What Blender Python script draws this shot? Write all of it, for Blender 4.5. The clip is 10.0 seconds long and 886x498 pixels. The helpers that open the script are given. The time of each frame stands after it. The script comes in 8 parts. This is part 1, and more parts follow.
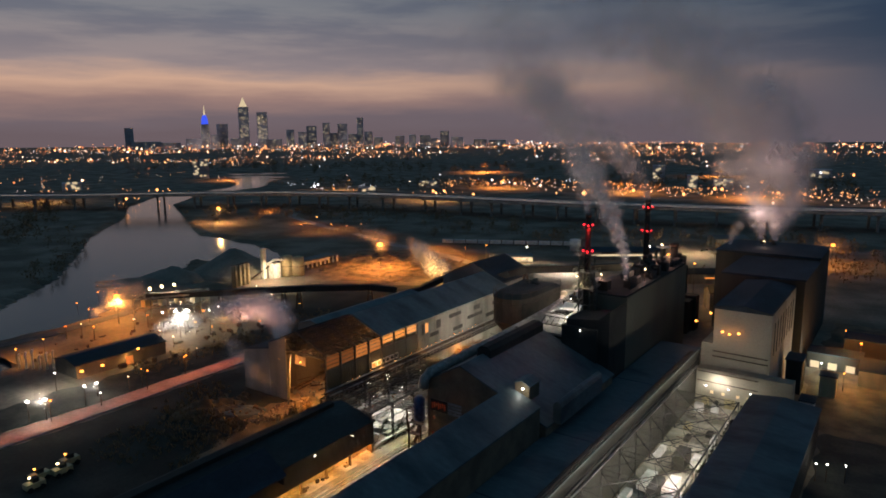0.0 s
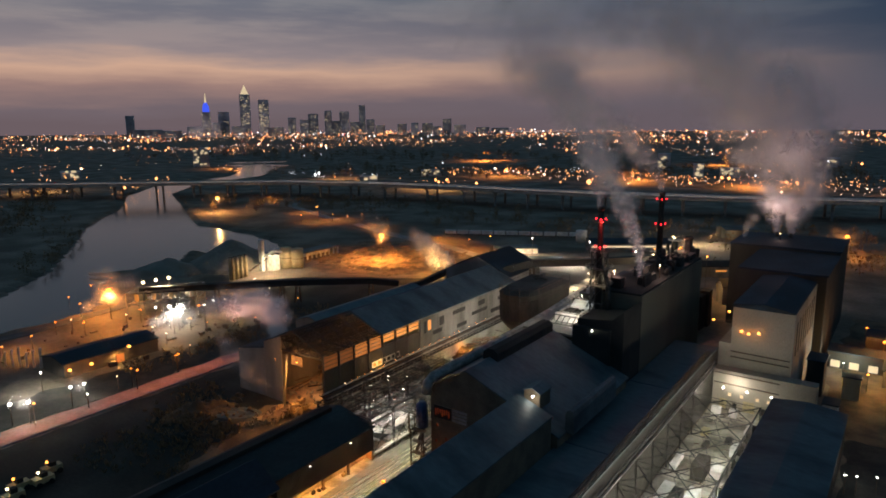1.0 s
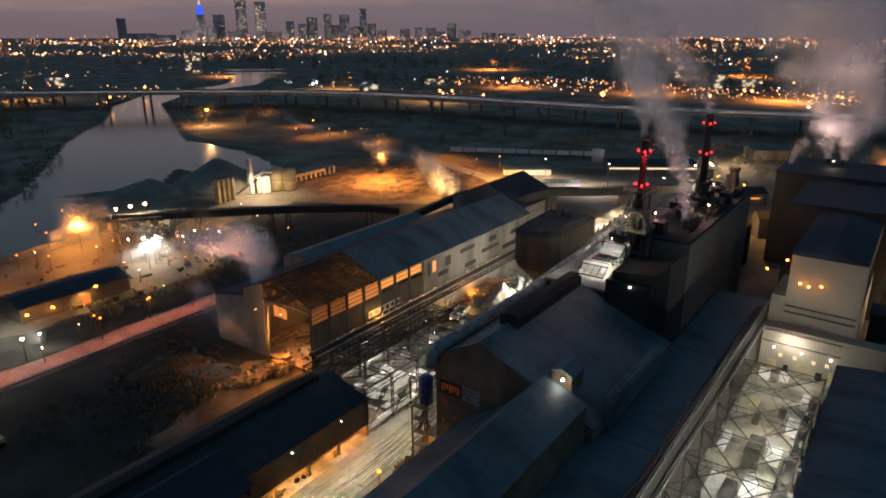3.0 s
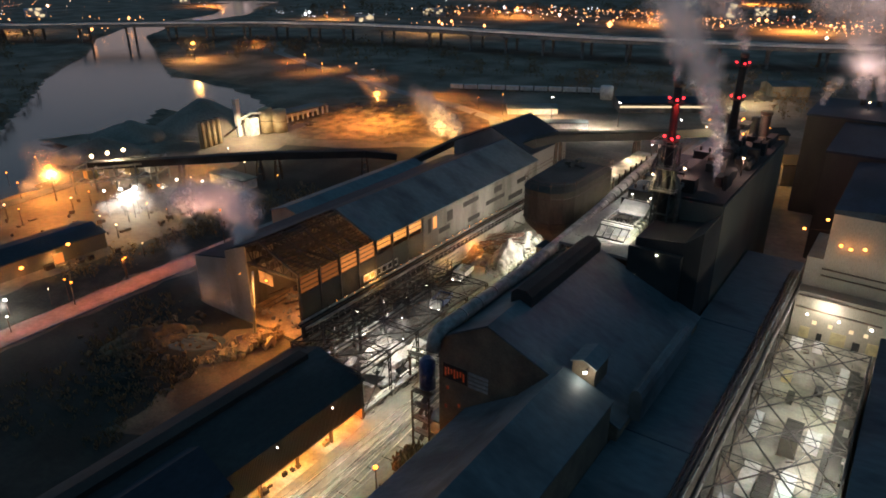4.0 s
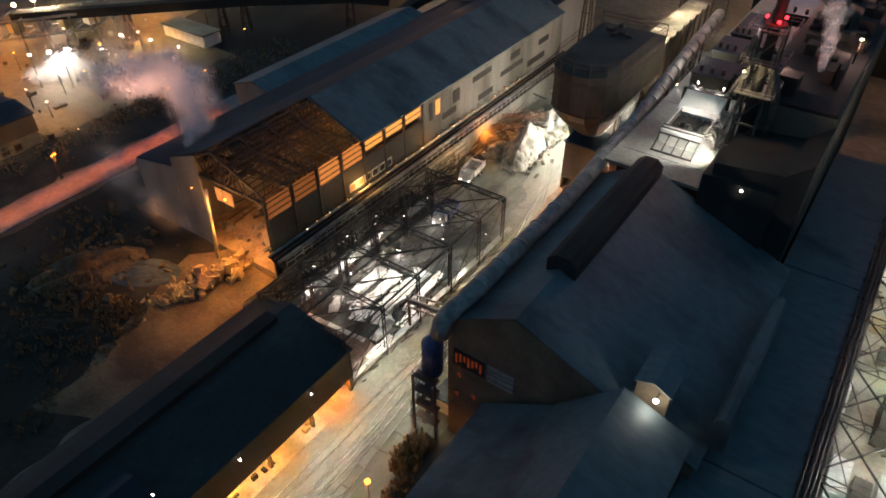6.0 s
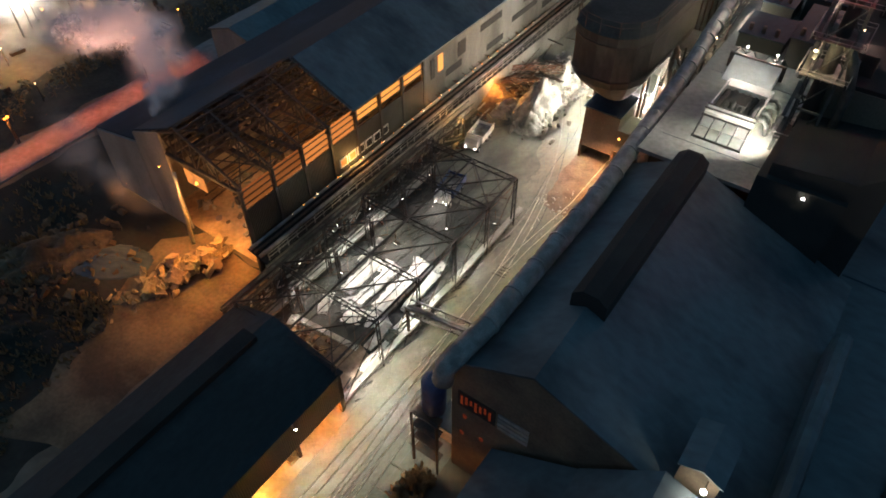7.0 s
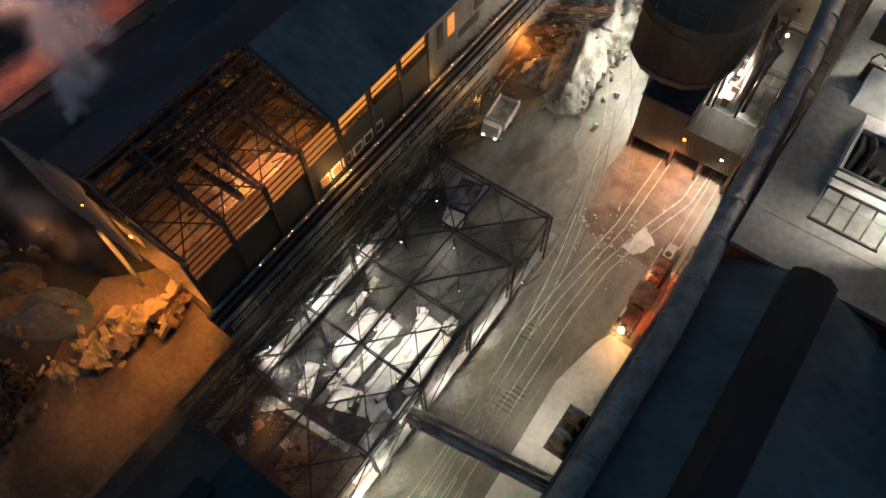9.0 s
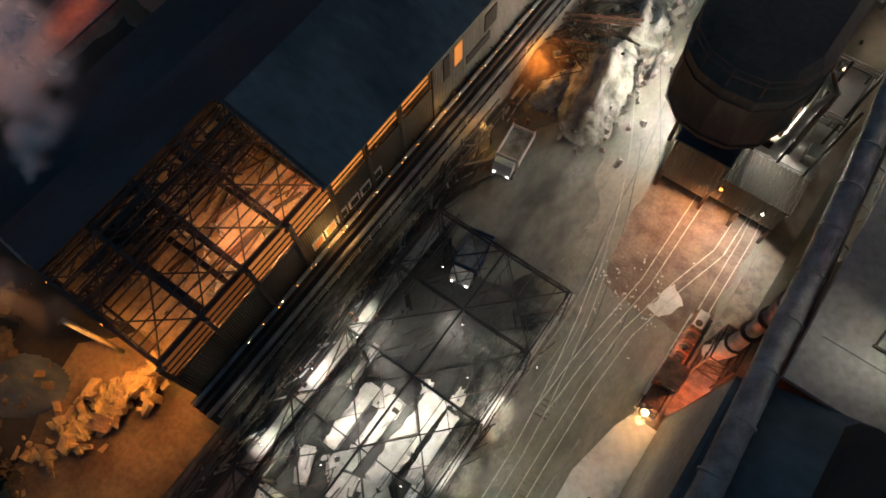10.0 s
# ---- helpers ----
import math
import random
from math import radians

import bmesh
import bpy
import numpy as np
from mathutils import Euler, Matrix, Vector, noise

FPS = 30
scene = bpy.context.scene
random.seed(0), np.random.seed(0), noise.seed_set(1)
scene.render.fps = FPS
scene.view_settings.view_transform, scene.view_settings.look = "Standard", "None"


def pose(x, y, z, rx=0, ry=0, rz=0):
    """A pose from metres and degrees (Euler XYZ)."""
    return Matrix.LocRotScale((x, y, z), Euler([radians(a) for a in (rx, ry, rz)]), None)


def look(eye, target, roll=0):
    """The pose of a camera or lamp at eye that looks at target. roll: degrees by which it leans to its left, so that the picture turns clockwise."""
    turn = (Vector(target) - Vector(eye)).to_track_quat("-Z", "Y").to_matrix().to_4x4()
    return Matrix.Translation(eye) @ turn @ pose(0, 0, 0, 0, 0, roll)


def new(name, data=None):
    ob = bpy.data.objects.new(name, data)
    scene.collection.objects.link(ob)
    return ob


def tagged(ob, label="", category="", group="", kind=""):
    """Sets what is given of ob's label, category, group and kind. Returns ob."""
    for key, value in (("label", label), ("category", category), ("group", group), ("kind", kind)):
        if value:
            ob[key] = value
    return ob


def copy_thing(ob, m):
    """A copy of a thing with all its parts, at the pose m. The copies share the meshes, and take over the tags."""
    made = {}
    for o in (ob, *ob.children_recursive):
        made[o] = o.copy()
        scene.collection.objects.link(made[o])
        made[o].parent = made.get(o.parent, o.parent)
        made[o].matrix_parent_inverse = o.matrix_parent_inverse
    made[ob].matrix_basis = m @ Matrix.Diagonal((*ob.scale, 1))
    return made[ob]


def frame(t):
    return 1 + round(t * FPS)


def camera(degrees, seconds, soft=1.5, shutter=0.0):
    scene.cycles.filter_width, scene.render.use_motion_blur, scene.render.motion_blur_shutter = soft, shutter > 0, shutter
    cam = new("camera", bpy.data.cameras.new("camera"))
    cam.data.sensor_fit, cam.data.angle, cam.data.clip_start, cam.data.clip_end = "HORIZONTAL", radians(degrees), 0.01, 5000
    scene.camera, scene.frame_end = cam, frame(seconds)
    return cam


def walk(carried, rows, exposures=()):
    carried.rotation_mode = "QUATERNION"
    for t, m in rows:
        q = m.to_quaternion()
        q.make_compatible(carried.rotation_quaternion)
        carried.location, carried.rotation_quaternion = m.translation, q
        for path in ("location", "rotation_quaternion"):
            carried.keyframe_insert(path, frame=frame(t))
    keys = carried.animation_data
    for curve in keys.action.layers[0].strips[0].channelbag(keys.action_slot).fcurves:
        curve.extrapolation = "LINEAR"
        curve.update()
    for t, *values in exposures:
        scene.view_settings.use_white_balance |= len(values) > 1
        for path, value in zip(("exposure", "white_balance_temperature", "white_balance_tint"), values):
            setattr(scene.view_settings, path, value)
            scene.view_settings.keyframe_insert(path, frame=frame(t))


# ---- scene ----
cam = camera(66.6, 10.0, soft=1.8)
PATH = [
    (0, (117.87, -175.05, 91.45), (72.53, -110.53, 77.81), -0.40),
    (0.5, (114.48, -170.59, 91.44), (69.1, -106.16, 77.64), -0.40),
    (1, (110.59, -165.49, 91.49), (65.19, -101.37, 76.49), -0.40),
    (1.5, (106.04, -159.51, 91.55), (60.81, -95.82, 74.26), -0.30),
    (2, (100.87, -152.79, 91.57), (55.89, -89.65, 71.85), -0.30),
    (3.3, (86.12, -133.66, 91.46), (42.28, -72.3, 64.74), -0.10),
    (3.5, (83.75, -130.6, 91.45), (40.18, -69.54, 63.69), -0.20),
    (4, (77.57, -122.62, 91.39), (35.11, -63.09, 58.95), -0.20),
    (4.5, (71.03, -114.17, 91.3), (29.96, -56.55, 53.9), -0.20),
    (5, (64.69, -105.91, 91.23), (25.11, -50.42, 49.39), -0.20),
    (5.5, (58.38, -97.69, 91.23), (20.42, -44.48, 45.11), -0.30),
    (6, (52.14, -89.44, 91.29), (15.96, -38.69, 41.09), -0.40),
    (6.2, (49.65, -86.07, 91.31), (14.24, -36.44, 39.51), -0.40),
    (7.5, (33.42, -63.19, 91.32), (2.81, -21.4, 30.36), -0.70),
    (8, (27.13, -54.34, 91.25), (-1.56, -15.94, 27.21), -1.10),
    (8.5, (20.63, -45.4, 91.12), (-5.87, -10.56, 24.16), -1.50),
    (9, (14.0, -36.43, 90.99), (-10.22, -5.14, 21.47), -2.10),
    (9.5, (7.4, -27.58, 90.94), (-14.64, 0.16, 19.22), -2.70),
    (10, (0.81, -18.75, 90.94), (-19.18, 5.69, 17.42), -3.60),
]
walk(cam, [(t, look(eye, target, roll)) for t, eye, target, roll in PATH],
     exposures=((0, 0.02), (2, 0.1), (4, 0.4), (6.5, 0.52), (7.5, 0.5), (8.5, 0.16), (10, -0.24)))
scene.cycles.transparent_max_bounces = 128

# ---- dusk sky ----
world = bpy.data.worlds.new("dusk")
scene.world = world
world.use_nodes = True
wn, wl = world.node_tree.nodes, world.node_tree.links
wn.clear()


def wnode(kind, operation="", blend_type=""):
    n = wn.new(kind)
    if operation:
        n.operation = operation
    if blend_type:
        n.blend_type = blend_type
    return n


def ramp(nodes, stops, interp="LINEAR"):
    r = nodes.new("ShaderNodeValToRGB")
    r.color_ramp.interpolation = interp
    e = r.color_ramp.elements
    while len(e) > 1:
        e.remove(e[-1])
    e[0].position, e[0].color = stops[0][0], (*stops[0][1], 1)
    for p, c in stops[1:]:
        k = e.new(p)
        k.color = (*c, 1)
    return r


def wmath(op, a, b=None, clamp=False):
    n = wnode("ShaderNodeMath", operation=op)
    n.use_clamp = clamp
    for i, v in enumerate((a, b)):
        if v is None:
            continue
        if isinstance(v, (int, float)):
            n.inputs[i].default_value = v
        else:
            wl.new(v, n.inputs[i])
    return n.outputs[0]


tc = wnode("ShaderNodeTexCoord")
sep = wnode("ShaderNodeSeparateXYZ")
wl.new(tc.outputs["Generated"], sep.inputs[0])
# how far towards the afterglow in the west (0 to 1)
dot = wnode("ShaderNodeVectorMath", operation="DOT_PRODUCT")
wl.new(tc.outputs["Generated"], dot.inputs[0])
dot.inputs[1].default_value = (-0.95, 0.31, 0.0)
west = wmath("MULTIPLY", wmath("SUBTRACT", dot.outputs["Value"], 0.35), 1.75, True)
# long flat cloud banks
mp = wnode("ShaderNodeMapping")
mp.inputs["Scale"].default_value = (2.2, 2.2, 17)
wl.new(tc.outputs["Generated"], mp.inputs[0])
cl = wnode("ShaderNodeTexNoise")
cl.inputs["Scale"].default_value, cl.inputs["Detail"].default_value, cl.inputs["Roughness"].default_value = 2.1, 6, 0.55
wl.new(mp.outputs[0], cl.inputs[0])
cloud = ramp(wn, [(0.38, (0, 0, 0)), (0.62, (1, 1, 1))], "EASE")
wl.new(cl.outputs[0], cloud.inputs[0])
# elevation, waved a little by the clouds
elev = wmath("ADD", sep.outputs["Z"], wmath("MULTIPLY", wmath("SUBTRACT", cl.outputs[0], 0.5), 0.05))
warm = ramp(wn, [(0.0, (0.07, 0.052, 0.058)), (0.02, (0.078, 0.06, 0.068)), (0.045, (0.15, 0.095, 0.085)), (0.07, (0.29, 0.18, 0.13)),
                 (0.095, (0.15, 0.12, 0.12)), (0.16, (0.1, 0.1, 0.11)), (0.3, (0.04, 0.066, 0.088)), (1.0, (0.018, 0.046, 0.07))])
cool = ramp(wn, [(0.0, (0.056, 0.046, 0.056)), (0.05, (0.046, 0.044, 0.056)), (0.12, (0.021, 0.03, 0.045)), (0.3, (0.0155, 0.037, 0.06)), (1.0, (0.018, 0.046, 0.07))])
wl.new(elev, warm.inputs[0])
wl.new(elev, cool.inputs[0])
mixa = wnode("ShaderNodeMixRGB")
wl.new(west, mixa.inputs[0])
wl.new(cool.outputs[0], mixa.inputs[1])
wl.new(warm.outputs[0], mixa.inputs[2])
# grey cloud over the colour higher up
hi = wmath("MULTIPLY", wmath("MULTIPLY", wmath("SUBTRACT", sep.outputs["Z"], 0.055), 12.0, True), cloud.outputs[0])
hi = wmath("MULTIPLY", hi, 0.75)
mixb = wnode("ShaderNodeMixRGB", blend_type="MULTIPLY")
wl.new(hi, mixb.inputs[0])
wl.new(mixa.outputs[0], mixb.inputs[1])
mixb.inputs[2].default_value = (0.62, 0.66, 0.78, 1)
bg = wnode("ShaderNodeBackground")
bg.inputs["Strength"].default_value = 2.1
wl.new(mixb.outputs[0], bg.inputs["Color"])
wo = wnode("ShaderNodeOutputWorld")
wl.new(bg.outputs[0], wo.inputs[0])

TRACK = (1.0, 0.88, 0.63)
ORANGE, AMBER, WARM, WHITE, RED = (1.0, 0.36, 0.07), (1.0, 0.5, 0.14), (1.0, 0.78, 0.48), (1.0, 0.93, 0.8), (1.0, 0.03, 0.03)


def point(x, y, z, watts, colour, radius=0.4):
    d = bpy.data.lights.new("lamp_light", "POINT")
    d.energy, d.color, d.shadow_soft_size = watts, colour, radius
    ob = new("lamp_light", d)
    ob.location = (x, y, z)
    return ob


def spot(eye, target, watts, colour, angle=120, radius=0.4):
    d = bpy.data.lights.new("lamp_light", "SPOT")
    d.energy, d.color, d.shadow_soft_size, d.spot_size, d.spot_blend = watts, colour, radius, radians(angle), 0.5
    ob = new("lamp_light", d)
    ob.matrix_world = look(eye, target)
    return ob


def down(x, y, z, watts, colour, angle=156):
    """A shaded lamp that throws its light downwards."""
    return spot((x, y, z), (x + 0.01, y, 0), watts, colour, angle)


def strip(a, b, z, watts_a_metre, colour, spread=180):
    """A row of closely spaced road lamps as one long downward light."""
    d = bpy.data.lights.new("road_lamp_row", "AREA")
    n = math.hypot(b[0] - a[0], b[1] - a[1])
    d.shape, d.size, d.size_y, d.energy, d.color, d.spread = "RECTANGLE", n, 1.0, watts_a_metre * n, colour, radians(spread)
    ob = new("road_lamp_row", d)
    ob.matrix_world = pose((a[0] + b[0]) / 2, (a[1] + b[1]) / 2, z, 0, 0, math.degrees(math.atan2(b[1] - a[1], b[0] - a[0])))
    return ob


# slab yard and rubble
point(36, 20.4, 61.6, 500, RED, 0.2)
point(36, 19.6, 55.2, 160, RED, 0.2)
point(33.0, 18.4, 46, 900, WARM, 0.2)
point(38.4, 27, 37.6, 700, WARM, 0.2)
point(36.6, 30, 45.0, 900, (1.0, 0.62, 0.5))
point(45.6, 46, 45.0, 1300, (1.0, 0.62, 0.5))
for x, y, w in ((-24.5, -6, 4000), (-24.5, -16, 4000), (-13.5, -12, 4600), (-17.5, -17, 3000), (-21, -26, 2200)):
    spot((x, y, 9.4), (x + 0.3, y, 0), w, WHITE, 88)
spot((-9.5, -9, 9.4), (-8, -9, 0), 2200, WHITE, 84)
spot((-6.6, -24, 8.5), (-5, -24, 0), 700, WHITE, 116)
point(-20, -32, 4, 260, ORANGE)
spot((-7.5, 2, 10), (-5, 4, 0), 1500, WHITE, 100)
spot((-15, 1, 9.4), (-15, 0, 0), 2400, WHITE, 124)
point(-8.4, 55, 10, 26000, WHITE)
point(4.6, 50.2, 12.2, 11000, WHITE)
point(10, 57.6, 17, 800, WHITE)
point(11, 63, 23, 700, WARM)
point(-29.5, 46, 5.0, 2000, ORANGE)
point(-29, 30, 4.0, 900, AMBER)
for yy in (-24.5, -13.7, -4.5):
    spot((-26.3, yy, 5.2), (-26.3, yy + 0.4, 0), 3400, WHITE, 66)
for yy in (-32.5, -27, -19.5, -13.5, -3.6):
    spot((-5.4, yy, 5.0), (-4.9, yy, 0), 2400, WHITE, 66)
# hall
point(-34, 1.5, 9.6, 900, AMBER)
spot((-57, -25.4, 14.4), (-69, -45, 0), 5000, ORANGE, 64)
point(-34, 26, 9.4, 300, AMBER)
for yy in (-22, -6, 10, 26):
    spot((-29.4, yy, 9), (-30.6, yy, 0), 160, TRACK, 130)
point(-37.8, -8, 11.5, 1100, (1.0, 0.36, 0.11))
spot((-38.2, 0.5, 14.6), (-39.4, -1, 0), 64000, (1.0, 0.47, 0.22), 104)
point(-44, -9, 12, 900, (1.0, 0.4, 0.14))
point(-40, 13, 13, 5200, ORANGE)
spot((-45, -25.4, 13.5), (-46, -31, 0), 15000, (1.0, 0.36, 0.06), 104)
point(-47.4, -29, 15.2, 1800, (1.0, 0.42, 0.12))
point(-46, -24.9, 10, 1000, (1.0, 0.42, 0.1))
# long shed, track side
for yy in (-40.5, -46.5, -54, -61.5, -69, -77, -88, -100):
    point(-5.6, yy, 2.7, 1300, (1.0, 0.28, 0.05) if yy > -52 else (1.0, 0.4, 0.07), 0.15)
for yy in (-44, -62, -84):
    point(-2.6, yy, 1.6, 60, ORANGE)
for yy in (-47, -61.2, -78):
    spot((-2.2, yy, 9.2), (3.4, yy, 0), 6000, TRACK, 96)
point(12, -52, 4.9, 320, ORANGE)
# tracks
spot((-2.6, -30, 11), (2, -30, 0), 6800, TRACK, 104)
spot((-1, -8, 12), (6, -3, 0), 2700, TRACK, 146)
spot((0, 14, 12), (5, 18, 0), 1500, TRACK, 140)
spot((-9, 37, 12.4), (-9.5, 33, 0), 2800, TRACK, 120)
spot((4.2, 37.2, 8.0), (3.0, 32, 0), 10000, (1.0, 0.4, 0.15), 140)
spot((10.5, 37.2, 8.0), (9.5, 32, 0), 9000, WHITE, 130)
point(11.3, 5.9, 3.4, 650, AMBER, 0.2)
spot((7, -17, 9), (11.5, -3, 1), 3200, TRACK, 100)
point(14.6, 13, 4.5, 2600, (1.0, 0.2, 0.08))
point(9.4, 17, 4.5, 500, (1.0, 0.5, 0.3))
# roofs and decks
point(43.6, -36.3, 29.4, 260, WHITE, 0.25)
spot((30.4, 18.0, 34.6), (27.0, 20.0, 30), 4600, WHITE, 132)
spot((25.5, 33, 36), (25.5, 31.5, 30), 500, WHITE, 110)
down(26.4, 40.2, 33.6, 1000, WHITE, 150)
down(21.4, 40.2, 33.6, 1000, WHITE, 150)
down(24, 33, 35, 600, WHITE, 130)
point(17, 56, 33, 900, WHITE)
down(22.4, 14, 37, 500, WHITE, 136)
point(-3, 88, 25.5, 3600, WARM)
point(-3, 108, 25.5, 3600, WARM)
# bright steel yard
for xx, yy, ww in ((66, 40, 1100), (76, 36, 1100), (70, 50, 1500), (75.5, 12, 4800), (76.5, -10, 7600), (75.5, -36, 7600), (74, -64, 8000), (70, -95, 4500)):
    point(xx, yy, 9.0, ww, WHITE)
for xx, zz in ((65.2, 31), (70.2, 25), (74.3, 25.3)):
    point(xx, 55.4, zz, 90, ORANGE)
# yard to the east
point(104, 90, 7, 5200, AMBER)
point(97, 108, 6, 4200, (0.95, 1.0, 0.82))
point(106, 122, 11, 5000, ORANGE)
point(106, 20, 5, 300, WHITE)
# works to the west and river bank
spot((-96, -8, 9), (-87, -7, 30), 15000, (1.0, 0.5, 0.38), 92)
down(-196, -5, 12.4, 46000, ORANGE, 164)
point(-196, -5, 12.3, 6000, ORANGE)
down(-156, 3, 10, 17000, WHITE, 162)
down(-193, 20, 15, 18000, WARM, 166)
down(-140, -12, 9, 2200, AMBER)
down(-134.2, -36, 5, 2600, AMBER)
for xx, yy in ((-106.2, -28.6), (-103.2, -46.5), (-103.2, -80)):
    point(xx, yy, 6.9, 500, ORANGE, 0.3)
point(-134.8, -31, 5.6, 700, AMBER)
point(-134.8, -46, 3.0, 900, ORANGE)
point(-134.8, -54, 3.0, 900, ORANGE)
down(-130, -66, 8, 6500, WHITE)
point(-108.4, -81, 6.0, 2400, WHITE)
point(-111, -62, 4.6, 1500, WHITE)
down(-178, -54, 8, 12000, ORANGE)
down(-212, -6, 8, 12000, ORANGE)
down(-166, 34, 8, 14000, AMBER)
down(-182, 52, 10, 12000, ORANGE)
down(-140, 14, 9, 3500, AMBER)
point(-135, -12, 6, 1500, AMBER)
down(-172, -18, 9, 12000, ORANGE)
down(-222, 14, 9, 9000, ORANGE)
down(-150, 44, 9, 2500, WARM)
down(-203, 100, 15, 42000, WARM, 166)
down(-176, 169, 15.2, 190000, ORANGE, 168)
point(-176, 169, 15.0, 9000, ORANGE)
point(-124, 150, 9, 16000, AMBER)
point(-474, 262, 13.0, 60000, AMBER)
down(-340, 270, 12, 15000, ORANGE, 165)
down(-504, 354, 8, 16000, ORANGE)
point(75, 348, 12.4, 45000, ORANGE)
down(0, 160, 30, 12000, WARM)
down(-64, 226, 12, 42000, WHITE)
down(-100, 229, 11, 36000, WARM)
down(-125, 222, 11, 26000, AMBER)
for xx, yy in ((-192, 255), (-150, 233), (-119, 201), (-110, 178), (-276, 280), (-330, 291), (-397, 305)):
    down(xx, yy, 9, 11000, ORANGE)
point(16, 137, 30, 9000, WARM)
point(26, 180, 22, 16000, AMBER)
point(-14, 340, 9, 26000, WARM)
down(-180, 250, 10, 9000, ORANGE)
strip((-101, -130), (-103, 18), 7.4, 20, (1.0, 0.17, 0.05), 80)
VIA = [(-1000, 60), (-752, 234), (-640, 330), (-541, 405), (-430, 447), (-320, 466), (-168, 480), (-20, 515), (110, 560), (300, 640)]
for pa, pb in zip(VIA, VIA[1:]):
    strip(pa, pb, 32, 16, (1.0, 0.76, 0.58), 110)
# works and streets beyond the viaduct
for xx, yy, ww in ((-450, 800, 160000), (-240, 820, 200000), (-60, 815, 260000), (140, 800, 160000), (-640, 600, 90000), (-430, 580, 90000), (-850, 260, 60000), (-1000, 700, 200000), (-700, 1150, 300000), (-200, 1250, 300000), (300, 1100, 260000)):
    down(xx, yy, 26, ww * 1.7, ORANGE if ww > 100000 else AMBER, 164)
# lights added before the downtown blocks, lifting them as haze would
for dd in (-1700, -1420, -1130, -850, -560, -260, 60):
    point(118 - 0.576 * 4080 + 0.817 * dd, -175 + 0.817 * 4080 + 0.576 * dd, 40, 60000, (1.0, 0.8, 0.82), 6)
# added lights thrown into the steam plumes from the roofs below
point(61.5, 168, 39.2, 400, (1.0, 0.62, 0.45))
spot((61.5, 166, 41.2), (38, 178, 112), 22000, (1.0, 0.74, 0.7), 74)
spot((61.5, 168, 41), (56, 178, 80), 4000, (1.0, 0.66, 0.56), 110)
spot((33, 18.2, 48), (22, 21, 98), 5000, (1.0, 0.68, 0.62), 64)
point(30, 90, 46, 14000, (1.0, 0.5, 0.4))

# ---- materials ----


def material(name, colour, rough=0.8, metal=0.0, second=None, scale=0.3, fine=6.0, bump=0.3, stretch=(1, 1, 1), lo=0.4, hi=0.62, ribs=0.0, rib_axis="X", alpha=1.0):
    m = bpy.data.materials.new(name)
    m.use_nodes = True
    n, l = m.node_tree.nodes, m.node_tree.links
    b = n["Principled BSDF"]
    b.inputs["Roughness"].default_value, b.inputs["Metallic"].default_value = rough, metal
    geo = n.new("ShaderNodeNewGeometry")
    mp = n.new("ShaderNodeMapping")
    mp.inputs["Scale"].default_value = stretch
    l.new(geo.outputs["Position"], mp.inputs[0])
    big, small = n.new("ShaderNodeTexNoise"), n.new("ShaderNodeTexNoise")
    for t, s, d in ((big, scale, 6), (small, fine, 4)):
        t.inputs["Scale"].default_value, t.inputs["Detail"].default_value = s, d
        l.new(mp.outputs[0], t.inputs[0])
    second = second or tuple(c * 0.55 for c in colour)
    r = ramp(n, [(lo, colour), (hi, second)])
    l.new(big.outputs[0], r.inputs[0])
    mx = n.new("ShaderNodeMixRGB")
    mx.blend_type = "OVERLAY"
    mx.inputs[0].default_value = 0.45
    l.new(r.outputs[0], mx.inputs[1])
    l.new(small.outputs[0], mx.inputs[2])
    info = n.new("ShaderNodeObjectInfo")
    vary = n.new("ShaderNodeMapRange")
    vary.inputs["To Min"].default_value, vary.inputs["To Max"].default_value = 0.86, 1.14
    l.new(info.outputs["Random"], vary.inputs[0])
    mv = n.new("ShaderNodeMixRGB")
    mv.blend_type = "MULTIPLY"
    mv.inputs[0].default_value = 1
    l.new(mx.outputs[0], mv.inputs[1])
    l.new(vary.outputs[0], mv.inputs[2])
    l.new(mv.outputs[0], b.inputs["Base Color"])
    bp = n.new("ShaderNodeBump")
    bp.inputs["Strength"].default_value, bp.inputs["Distance"].default_value = bump, 0.15
    l.new(small.outputs[0], bp.inputs["Height"])
    last = bp
    if ribs:
        w = n.new("ShaderNodeTexWave")
        w.bands_direction = rib_axis
        w.inputs["Scale"].default_value = ribs
        l.new(geo.outputs["Position"], w.inputs[0])
        b2 = n.new("ShaderNodeBump")
        b2.inputs["Strength"].default_value, b2.inputs["Distance"].default_value = 0.7, 0.12
        l.new(w.outputs[0], b2.inputs["Height"])
        l.new(bp.outputs[0], b2.inputs["Normal"])
        last = b2
    l.new(last.outputs[0], b.inputs["Normal"])
    return m


def glow(name, colour, strength, sampled=False):
    m = bpy.data.materials.new(name)
    m.use_nodes = True
    b = m.node_tree.nodes["Principled BSDF"]
    b.inputs["Base Color"].default_value = (*(c * 0.08 for c in colour), 1)
    b.inputs["Emission Color"].default_value = (*colour, 1)
    b.inputs["Emission Strength"].default_value = strength
    if not sampled:
        m.cycles.emission_sampling = "NONE"
    return m


